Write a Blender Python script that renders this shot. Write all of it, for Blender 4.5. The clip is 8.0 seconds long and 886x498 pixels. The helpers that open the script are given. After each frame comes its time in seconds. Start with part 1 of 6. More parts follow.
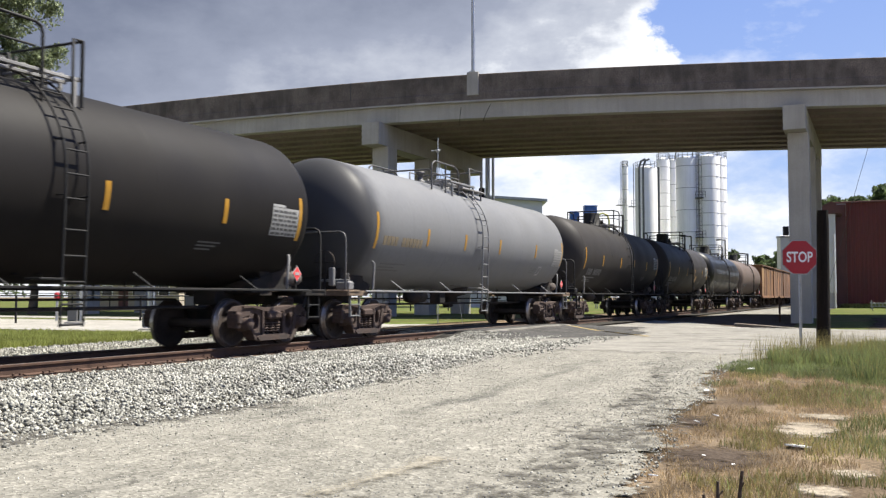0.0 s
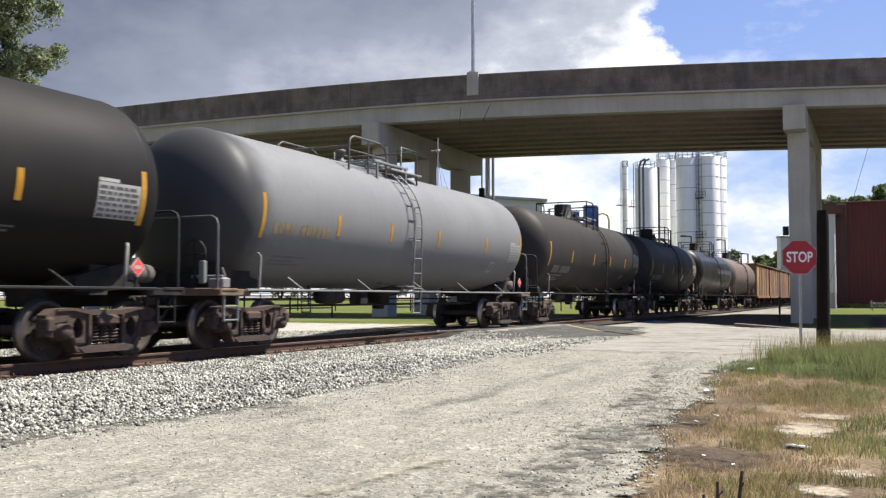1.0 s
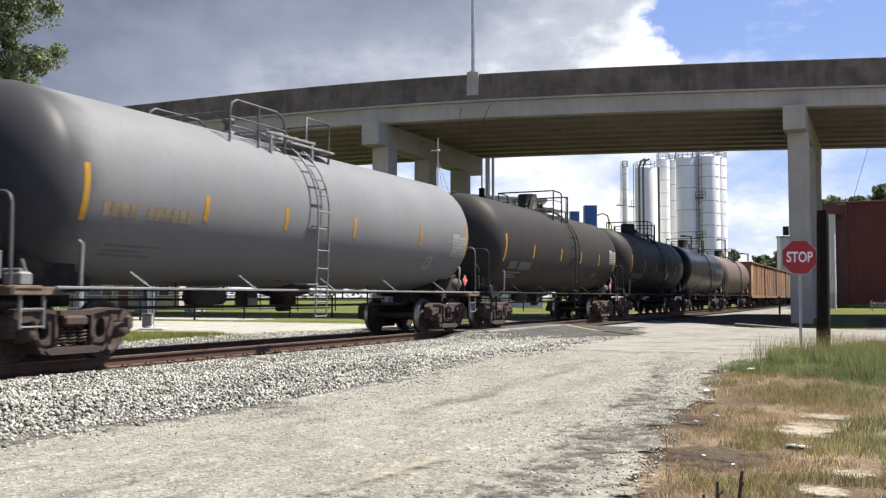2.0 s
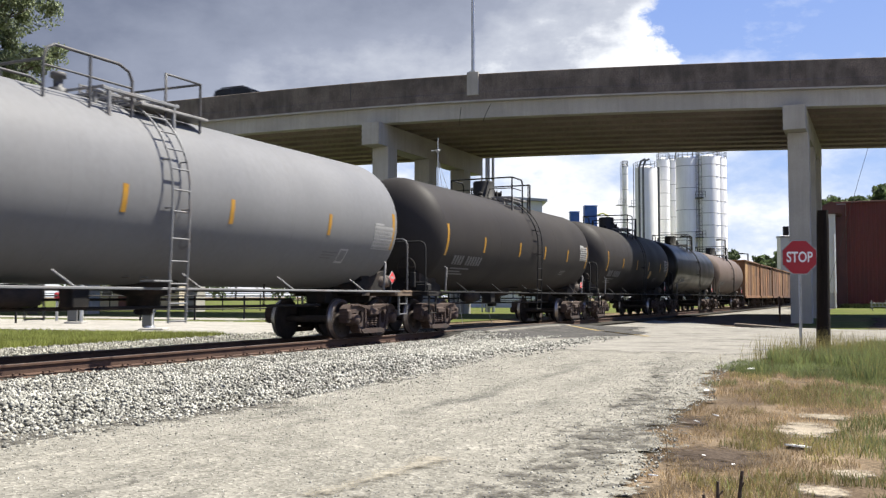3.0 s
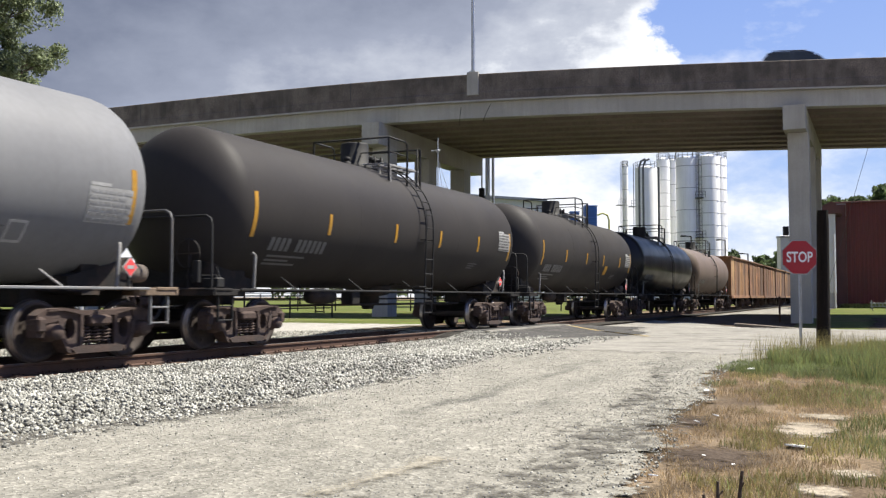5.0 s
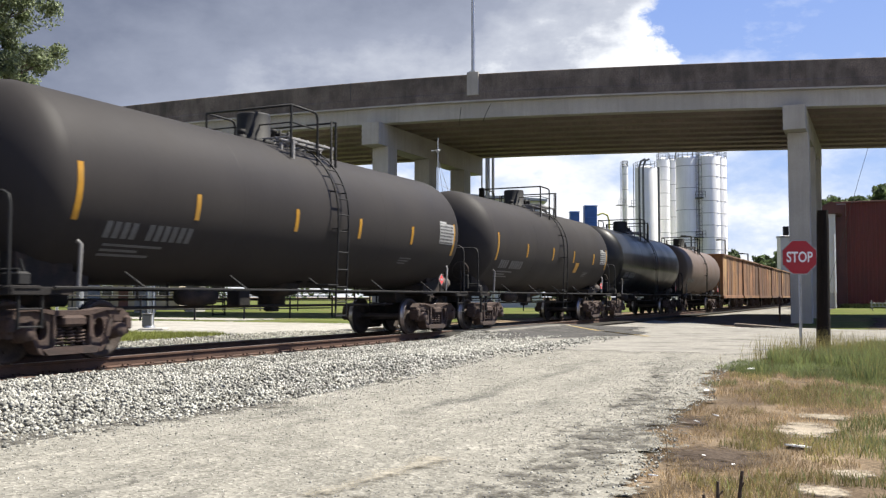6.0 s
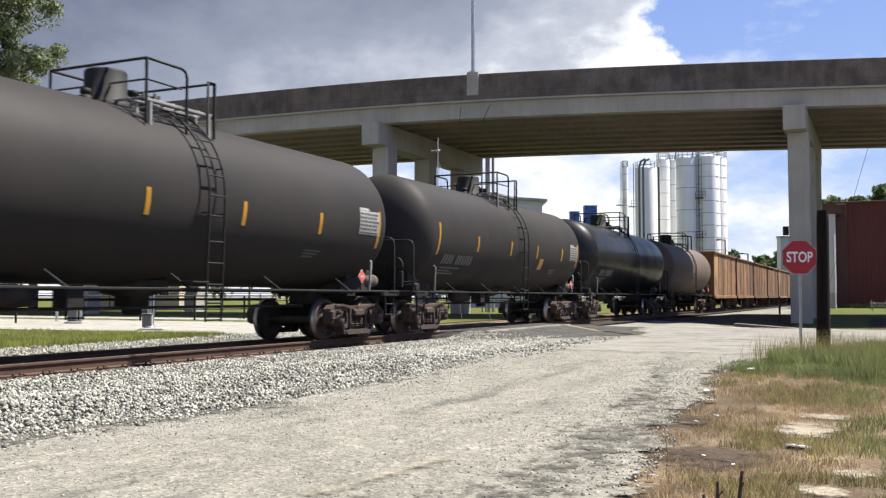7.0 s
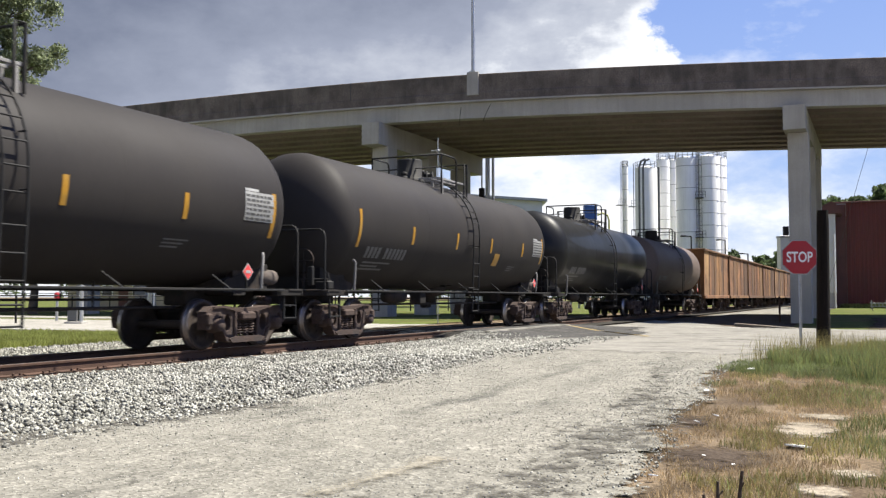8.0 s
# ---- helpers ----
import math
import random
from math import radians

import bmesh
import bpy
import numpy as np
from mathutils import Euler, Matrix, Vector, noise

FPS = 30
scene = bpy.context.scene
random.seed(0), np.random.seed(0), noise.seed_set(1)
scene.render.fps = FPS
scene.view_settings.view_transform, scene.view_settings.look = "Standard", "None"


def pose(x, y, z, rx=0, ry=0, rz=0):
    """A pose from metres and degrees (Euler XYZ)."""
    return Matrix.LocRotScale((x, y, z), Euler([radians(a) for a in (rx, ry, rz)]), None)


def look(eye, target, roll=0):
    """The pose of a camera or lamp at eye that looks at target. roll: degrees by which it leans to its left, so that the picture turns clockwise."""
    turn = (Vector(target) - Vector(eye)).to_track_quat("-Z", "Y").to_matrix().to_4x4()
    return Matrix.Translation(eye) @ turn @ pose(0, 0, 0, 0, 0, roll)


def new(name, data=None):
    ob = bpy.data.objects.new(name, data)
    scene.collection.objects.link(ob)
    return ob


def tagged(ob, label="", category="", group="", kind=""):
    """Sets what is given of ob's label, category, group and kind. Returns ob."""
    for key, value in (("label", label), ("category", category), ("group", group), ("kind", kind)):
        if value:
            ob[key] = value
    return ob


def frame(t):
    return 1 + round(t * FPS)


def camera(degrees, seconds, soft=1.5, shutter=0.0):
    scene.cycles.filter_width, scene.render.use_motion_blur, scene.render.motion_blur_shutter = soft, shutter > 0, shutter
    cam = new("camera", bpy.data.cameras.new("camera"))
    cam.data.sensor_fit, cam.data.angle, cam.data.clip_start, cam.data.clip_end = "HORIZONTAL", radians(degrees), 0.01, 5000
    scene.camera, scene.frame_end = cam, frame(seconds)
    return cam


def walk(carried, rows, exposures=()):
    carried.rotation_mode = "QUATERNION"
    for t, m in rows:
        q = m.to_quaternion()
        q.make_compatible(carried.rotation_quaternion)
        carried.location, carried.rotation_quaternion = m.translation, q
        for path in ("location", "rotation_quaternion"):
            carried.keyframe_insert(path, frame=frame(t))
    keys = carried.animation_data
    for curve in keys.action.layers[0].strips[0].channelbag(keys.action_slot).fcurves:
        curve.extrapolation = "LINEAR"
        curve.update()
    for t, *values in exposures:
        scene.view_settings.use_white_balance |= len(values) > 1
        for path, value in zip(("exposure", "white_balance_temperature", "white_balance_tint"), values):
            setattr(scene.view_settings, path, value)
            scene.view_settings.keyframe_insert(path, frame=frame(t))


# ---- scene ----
cam = camera(50.83, 8.0, soft=1.3, shutter=0.4)
EYE = (0.0, 0.0, 0.965)
YAW, PITCH = 24.99, 2.95
CAM_POSE = pose(*EYE, 90 + PITCH, 0, YAW)
walk(cam, [(0.0, CAM_POSE), (8.0, CAM_POSE)], [(0.0, 1.19, 6540, 10.5), (8.0, 1.19, 6540, 10.5)])

# ---- world and sun ----
SUN_DIR = Vector((0.38, 0.34, 0.86)).normalized()


def make_world():
    w = bpy.data.worlds.new("sky")
    scene.world = w
    w.use_nodes = True
    nt = w.node_tree
    nt.nodes.clear()
    N, L = nt.nodes.new, nt.links.new
    out = N("ShaderNodeOutputWorld")
    bg = N("ShaderNodeBackground")
    L(bg.outputs[0], out.inputs[0])
    sky = N("ShaderNodeTexSky")
    sky.sky_type = "NISHITA"
    sky.sun_disc = False
    sky.sun_elevation = math.asin(SUN_DIR.z)
    sky.sun_rotation = math.atan2(SUN_DIR.x, SUN_DIR.y)
    sky.dust_density = 0.6
    tc = N("ShaderNodeTexCoord")

    def math_node(op, a, b=None, clamp=False):
        m = N("ShaderNodeMath")
        m.operation, m.use_clamp = op, clamp
        for i, v in enumerate((a, b)):
            if v is None:
                continue
            if isinstance(v, (int, float)):
                m.inputs[i].default_value = v
            else:
                L(v, m.inputs[i])
        return m.outputs[0]

    def dot(vec):
        d = N("ShaderNodeVectorMath")
        d.operation = "DOT_PRODUCT"
        L(tc.outputs["Generated"], d.inputs[0])
        d.inputs[1].default_value = vec
        return d.outputs["Value"]

    def cloud_noise(scale, detail, stretch=2.2, rough=0.55):
        mp = N("ShaderNodeMapping")
        mp.inputs["Scale"].default_value = (1, 1, stretch)
        L(tc.outputs["Generated"], mp.inputs[0])
        n = N("ShaderNodeTexNoise")
        n.inputs["Scale"].default_value = scale
        n.inputs["Detail"].default_value = detail
        n.inputs["Roughness"].default_value = rough
        L(mp.outputs[0], n.inputs["Vector"])
        return n.outputs["Fac"]

    def ramp(fac, stops):
        r = N("ShaderNodeValToRGB")
        while len(r.color_ramp.elements) < len(stops):
            r.color_ramp.elements.new(0.5)
        for e, (p, c) in zip(r.color_ramp.elements, stops):
            e.position, e.color = p, (*c, 1)
        L(fac, r.inputs[0])
        return r.outputs[0]

    def mix(fac, a, b):
        m = N("ShaderNodeMix")
        m.data_type = "RGBA"
        L(fac, m.inputs[0])
        for i, v in ((6, a), (7, b)):
            if isinstance(v, tuple):
                m.inputs[i].default_value = (*v, 1)
            else:
                L(v, m.inputs[i])
        return m.outputs[2]

    big = cloud_noise(2.6, 6)
    mid = cloud_noise(6.0, 8, 2.2, 0.6)
    puff = cloud_noise(17.0, 8, 1.3, 0.62)

    def total(*terms):
        out = terms[0]
        for t in terms[1:]:
            out = math_node("ADD", out, t)
        return out

    def centred(n, k):
        return math_node("MULTIPLY", math_node("SUBTRACT", n, 0.5), k)

    up = dot((0, 0, 1))
    west = dot((-0.978, -0.204, 0))
    # a bank of storm cloud to the west, with a bright ragged edge
    storm = ramp(math_node("ADD", total(west, centred(mid, 0.13), centred(puff, 0.10)), 0.5), [(0.488, (0, 0, 0)), (0.500, (1, 1, 1))])
    above = ramp(total(up, centred(mid, 0.10)), [(0.13, (0, 0, 0)), (0.19, (1, 1, 1))])
    storm = math_node("MULTIPLY", storm, above)
    shade = total(math_node("MULTIPLY", west, 1.15), math_node("MULTIPLY", math_node("SUBTRACT", up, 0.262), 2.6), centred(big, 0.35), centred(mid, 0.65), centred(puff, 0.25))
    storm_col = ramp(math_node("ADD", shade, 0.06), [(0.0, (6.9, 7.0, 7.1)), (0.10, (5.7, 5.9, 6.2)), (0.19, (3.5, 3.75, 4.3)), (0.36, (2.2, 2.45, 3.1)), (0.75, (1.22, 1.42, 1.98))])
    # fair-weather haze and cloud near the horizon, thin clouds higher
    low = total(math_node("MULTIPLY", math_node("SUBTRACT", 0.20, up), 3.0), centred(big, 1.3), centred(mid, 1.5))
    haze = ramp(math_node("ADD", low, 0.40), [(0.30, (0, 0, 0)), (0.75, (1, 1, 1))])
    haze_col = ramp(total(mid, centred(puff, 0.4)), [(0.36, (3.9, 4.5, 5.6)), (0.58, (6.2, 6.35, 6.6))])
    blue = mix(math_node("MULTIPLY", up, 1.6, True), (2.5, 3.4, 5.4), (0.5, 1.2, 4.5))
    blend = N("ShaderNodeMix")
    blend.data_type = "RGBA"
    blend.inputs[0].default_value = 0.2
    L(blue, blend.inputs[6])
    L(sky.outputs[0], blend.inputs[7])
    col = mix(haze, blend.outputs[2], haze_col)
    col = mix(storm, col, storm_col)
    L(col, bg.inputs[0])
    bg.inputs[1].default_value = 0.077


make_world()
sun = new("sun", bpy.data.lights.new("sun", "SUN"))
sun.data.energy, sun.data.angle, sun.data.color = 5.0, radians(0.53), (1.0, 0.957, 0.845)
sun.matrix_world = look(SUN_DIR * 80, (0, 0, 0))

# ---- materials ----


def material(name, col, rough=0.6, metal=0.0, var=0.25, scale=1.5, fine=40.0, bump=0.15, bump_scale=None,
             dirt=None, dirt_amt=0.0, dirt_scale=0.8, stretch=(1, 1, 1), fac_spec=0.5, island=0.0, coat=0.0, streak=None, rand=None, sk=(3.0, 0.12)):
    m = bpy.data.materials.new(name)
    m.use_nodes = True
    nt = m.node_tree
    N, L = nt.nodes.new, nt.links.new
    b = nt.nodes["Principled BSDF"]
    b.inputs["Roughness"].default_value, b.inputs["Metallic"].default_value = rough, metal
    b.inputs["Specular IOR Level"].default_value = fac_spec
    b.inputs["Coat Weight"].default_value = coat
    tc = N("ShaderNodeTexCoord")
    mp = N("ShaderNodeMapping")
    mp.inputs["Scale"].default_value = stretch
    L(tc.outputs["Object"], mp.inputs[0])

    def noise_node(s, d=4):
        n = N("ShaderNodeTexNoise")
        n.inputs["Scale"].default_value, n.inputs["Detail"].default_value = s, d
        L(mp.outputs[0], n.inputs["Vector"])
        return n.outputs["Fac"]

    def ramp(fac, a, bb, lo=0.3, hi=0.7):
        r = N("ShaderNodeValToRGB")
        r.color_ramp.elements[0].position, r.color_ramp.elements[1].position = lo, hi
        r.color_ramp.elements[0].color, r.color_ramp.elements[1].color = (*a, 1), (*bb, 1)
        L(fac, r.inputs[0])
        return r.outputs[0]

    def mixc(a, bb, fac, mode="MIX"):
        x = N("ShaderNodeMix")
        x.data_type, x.blend_type = "RGBA", mode
        for i, v in ((0, fac), (6, a), (7, bb)):
            if isinstance(v, float):
                x.inputs[i].default_value = v
            elif isinstance(v, tuple):
                x.inputs[i].default_value = (*v, 1)
            else:
                L(v, x.inputs[i])
        return x.outputs[2]

    lo = tuple(max(0, c * (1 - var)) for c in col)
    hi = tuple(min(1, c * (1 + var)) for c in col)
    n1, n2 = noise_node(scale), noise_node(fine, 3)
    c = ramp(n1, lo, hi)
    g = ramp(n2, (1 - var * 0.7,) * 3, (1 + var * 0.5,) * 3, 0.35, 0.65)
    c = mixc(c, g, 1.0, "MULTIPLY")
    if dirt:
        n3 = noise_node(dirt_scale, 8)
        f = ramp(n3, (0, 0, 0), (dirt_amt,) * 3, 0.48, 0.66)
        c = mixc(c, dirt, f)
    if streak:
        smp = N("ShaderNodeMapping")
        smp.inputs["Scale"].default_value = (sk[0], sk[0], sk[1])
        L(tc.outputs["Object"], smp.inputs[0])
        sn = N("ShaderNodeTexNoise")
        sn.inputs["Scale"].default_value, sn.inputs["Detail"].default_value = 1.6, 5
        L(smp.outputs[0], sn.inputs["Vector"])
        c = mixc(c, streak[0], ramp(sn.outputs["Fac"], (0, 0, 0), (streak[1],) * 3, 0.45, 0.7))
    if island:
        geo = N("ShaderNodeNewGeometry")
        rr = ramp(geo.outputs["Random Per Island"], (1 - island,) * 3, (1 + island,) * 3, 0.0, 1.0)
        c = mixc(c, rr, 1.0, "MULTIPLY")
    if rand:
        oi = N("ShaderNodeObjectInfo")
        c = mixc(c, rand, ramp(oi.outputs["Random"], (0, 0, 0), (0.8,) * 3, 0.3, 0.75))
    L(c, b.inputs["Base Color"])
    if bump:
        bn = N("ShaderNodeBump")
        bn.inputs["Strength"].default_value, bn.inputs["Distance"].default_value = bump, 0.02
        L(noise_node(bump_scale or fine, 5), bn.inputs["Height"])
        L(bn.outputs[0], b.inputs["Normal"])
    rr = N("ShaderNodeMapRange")
    L(n1, rr.inputs[0])
    rr.inputs[1].default_value, rr.inputs[2].default_value = 0.3, 0.7
    rr.inputs[3].default_value, rr.inputs[4].default_value = max(0, rough - 0.08), min(1, rough + 0.08)
    L(rr.outputs[0], b.inputs["Roughness"])
    return m


RUST = (0.16, 0.075, 0.045)
M = {
    "soil": material("field_soil", (0.166, 0.126, 0.086), 1.0, fac_spec=0.04, var=0.5, scale=2.2, fine=26, bump=1.0, dirt=(0.060, 0.044, 0.032), dirt_amt=0.8, dirt_scale=1.1),
    "sand": material("pale_sand", (0.25, 0.212, 0.165), 1.0, var=0.15, scale=3, fine=60, bump=0.5),
    "gravel_bed": material("gravel_bed", (0.05, 0.047, 0.042), 1.0, fac_spec=0.04, var=0.4, scale=2, fine=30, bump=1.0),
    "stone": material("ballast_stone", (0.285, 0.279, 0.248), 0.95, fac_spec=0.04, var=0.35, scale=3, fine=60, bump=0.3, island=0.6),
    "tie": material("creosote_timber", (0.085, 0.05, 0.033), 0.95, var=0.4, scale=5, fine=40, bump=0.8),
    "rail": material("rusty_rail", (0.08, 0.044, 0.03), 0.8, metal=0.2, var=0.3, scale=4, fine=60, bump=0.3),
    "rail_head": material("worn_rail_head", (0.30, 0.25, 0.22), 0.4, metal=0.8, var=0.2, bump=0.05),
    "bridge": material("bridge_concrete", (0.345, 0.332, 0.305), 0.9, var=0.12, scale=0.6, fine=25, bump=0.15, dirt=(0.24, 0.23, 0.21), dirt_amt=0.35, dirt_scale=0.5, streak=((0.22, 0.21, 0.19), 0.3)),
    "bridge_in_shade": material("shaded_girder_concrete", (0.205, 0.166, 0.154), 0.9, var=0.2, scale=0.5, fine=20, bump=0.15, streak=((0.13, 0.12, 0.11), 0.5)),
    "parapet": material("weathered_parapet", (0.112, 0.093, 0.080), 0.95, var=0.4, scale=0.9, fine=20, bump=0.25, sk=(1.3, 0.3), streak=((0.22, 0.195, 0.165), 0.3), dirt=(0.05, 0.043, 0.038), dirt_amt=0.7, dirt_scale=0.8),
    "galv": material("galvanised_steel", (0.45, 0.46, 0.47), 0.45, metal=0.8, var=0.15, bump=0.03),
    "black_steel": material("black_painted_steel", (0.012, 0.012, 0.0125), 0.7, fac_spec=0.3, var=0.3, bump=0.1, dirt=(0.028, 0.023, 0.019), dirt_amt=0.4),
    "under": material("grimy_underframe", (0.02, 0.018, 0.017), 0.9, fac_spec=0.25, var=0.4, bump=0.3, dirt=(0.06, 0.042, 0.032), dirt_amt=0.6, dirt_scale=2.5),
    "truck": material("brown_cast_steel", (0.060, 0.037, 0.029), 0.9, var=0.4, scale=3, fine=30, bump=0.4, dirt=(0.035, 0.028, 0.025), dirt_amt=0.8, dirt_scale=3),
    "wheel": material("wheel_steel", (0.055, 0.042, 0.036), 0.75, metal=0.4, var=0.4, scale=3, bump=0.2),
    "tread": material("polished_tread", (0.32, 0.29, 0.27), 0.35, metal=0.9, var=0.15, bump=0.0),
    "yellow": material("yellow_reflective", (0.36, 0.18, 0.01), 0.45, var=0.15, scale=6, bump=0.05, dirt=(0.3, 0.2, 0.06), dirt_amt=0.4, dirt_scale=4),
    "orange": material("faded_orange_stencil", (0.185, 0.145, 0.088), 0.6, var=0.2, scale=5, bump=0.0),
    "white": material("white_marking", (0.30, 0.30, 0.294), 0.6, var=0.15, scale=5, bump=0.0),
    "grey_mark": material("faded_marking", (0.10, 0.10, 0.10), 0.6, var=0.2, scale=6, bump=0.0),
    "ink": material("black_ink", (0.05, 0.05, 0.05), 0.7, var=0.1, bump=0.0),
    "red": material("red_paint", (0.34, 0.011, 0.02), 0.45, var=0.08, bump=0.03),
    "placard_red": material("placard_red", (0.65, 0.05, 0.05), 0.5, var=0.1, bump=0.0),
    "wood_pole": material("dark_wood_pole", (0.013, 0.0095, 0.0075), 0.95, fac_spec=0.2, var=0.4, scale=3, fine=30, stretch=(4, 4, 0.3), bump=0.7),
    "silo": material("white_silo_paint", (0.80, 0.80, 0.79), 0.5, var=0.05, scale=0.5, fine=6, bump=0.02, streak=((0.55, 0.54, 0.50), 0.3)),
    "silo_band": material("silo_seam", (0.34, 0.345, 0.345), 0.6, var=0.1, bump=0.0),
    "shed": material("pale_metal_cladding", (0.54, 0.55, 0.55), 0.6, var=0.08, scale=0.5, bump=0.05),
    "shed_roof": material("grey_metal_roof", (0.33, 0.34, 0.35), 0.5, metal=0.3, var=0.15, bump=0.05),
    "blue": material("blue_machine_paint", (0.04, 0.12, 0.36), 0.5, var=0.15, bump=0.03),
    "redwall": material("oxide_red_cladding", (0.115, 0.026, 0.022), 0.7, var=0.14, scale=0.6, fine=8, bump=0.08, streak=((0.075, 0.02, 0.018), 0.5)),
    "redtrim": material("faded_red_trim", (0.10, 0.04, 0.035), 0.75, var=0.2, bump=0.1),
    "car_paint": material("dark_car_paint", (0.02, 0.022, 0.028), 0.25, metal=0.3, var=0.05, bump=0.0, coat=0.8),
    "car_glass": material("dark_car_glass", (0.01, 0.011, 0.012), 0.06, var=0.05, bump=0.0),
    "rubber": material("tyre_rubber", (0.02, 0.02, 0.02), 0.9, var=0.2, bump=0.1),
    "rust_car": material("rusty_ochre_steel", (0.30, 0.15, 0.055), 0.85, rand=(0.06, 0.03, 0.018), var=0.35, scale=0.9, fine=14, bump=0.3, sk=(1.1, 0.07), dirt=(0.05, 0.026, 0.017), dirt_amt=0.95, dirt_scale=0.45, streak=((0.05, 0.025, 0.015), 0.85)),
    "bark": material("oak_bark", (0.10, 0.08, 0.06), 0.95, var=0.4, scale=4, stretch=(1, 1, 0.3), bump=0.8),
    "leaf": material("oak_leaf", (0.18, 0.215, 0.115), 0.6, var=0.3, scale=0.7, fine=5, bump=0.0, island=0.5),
    "leaf_far": material("far_leaf", (0.085, 0.118, 0.048), 0.7, var=0.3, scale=0.5, fine=3, bump=0.0, island=0.5),
    "grass_green": material("green_grass", (0.175, 0.21, 0.082), 0.7, var=0.3, scale=0.6, fine=4, bump=0.0, island=0.45),
    "grass_dry": material("dry_grass", (0.335, 0.245, 0.14), 0.8, var=0.3, scale=0.7, fine=4, bump=0.0, island=0.45),
    "lawn": material("mown_grass", (0.085, 0.105, 0.03), 0.9, fac_spec=0.04, var=0.3, scale=0.25, fine=6, bump=0.6, dirt=(0.14, 0.115, 0.055), dirt_amt=0.6, dirt_scale=0.4),
    "pipe_grey": material("weathered_grey_pipe", (0.13, 0.133, 0.137), 0.6, metal=0.2, var=0.2, bump=0.05),
    "dark_rail": material("dull_grey_railing", (0.06, 0.061, 0.065), 0.6, var=0.25, bump=0.05, dirt=(0.11, 0.09, 0.075), dirt_amt=0.5, dirt_scale=3),
    "litter": material("white_litter", (0.75, 0.75, 0.73), 0.6, var=0.05, bump=0.1),
    "stem": material("dead_stem", (0.07, 0.05, 0.035), 0.9, var=0.3, bump=0.3),
    "road_yellow": material("worn_yellow_line", (0.34, 0.24, 0.07), 0.9, var=0.25, scale=3, bump=0.2, dirt=(0.2, 0.19, 0.17), dirt_amt=0.95, dirt_scale=2),
    "road_white": material("worn_white_line", (0.5, 0.49, 0.46), 0.9, var=0.15, scale=3, bump=0.2, dirt=(0.42, 0.40, 0.36), dirt_amt=0.8, dirt_scale=2),
}


M["rust_brown"] = material("rusty_brown_steel", (0.24, 0.11, 0.048), 0.85, rand=(0.045, 0.025, 0.018), var=0.35, scale=0.9, fine=14, bump=0.3, sk=(1.1, 0.07), dirt=(0.055, 0.03, 0.02), dirt_amt=0.8, dirt_scale=0.7, streak=((0.24, 0.13, 0.055), 0.6))
M["rust_dark"] = material("deep_rust_steel", (0.12, 0.052, 0.03), 0.85, var=0.4, scale=0.9, fine=14, bump=0.3, sk=(1.1, 0.07), streak=((0.26, 0.13, 0.05), 0.6))
M["rust_pale"] = material("faded_ochre_steel", (0.37, 0.22, 0.095), 0.85, rand=(0.09, 0.042, 0.024), var=0.3, scale=0.9, fine=14, bump=0.3, sk=(1.1, 0.07), dirt=(0.06, 0.028, 0.016), dirt_amt=0.95, dirt_scale=0.45, streak=((0.10, 0.045, 0.025), 0.6))


def tank_paint(name, col, rough, dirt, amt, coat=0.0, low=(0.02, 0.018, 0.016), spec=0.14):
    return material(name, col, rough, var=0.06, scale=0.5, fine=9, bump=0.0, dirt=dirt, dirt_amt=amt * 0.6, dirt_scale=0.35, coat=coat, streak=(low, 0.12), fac_spec=spec)


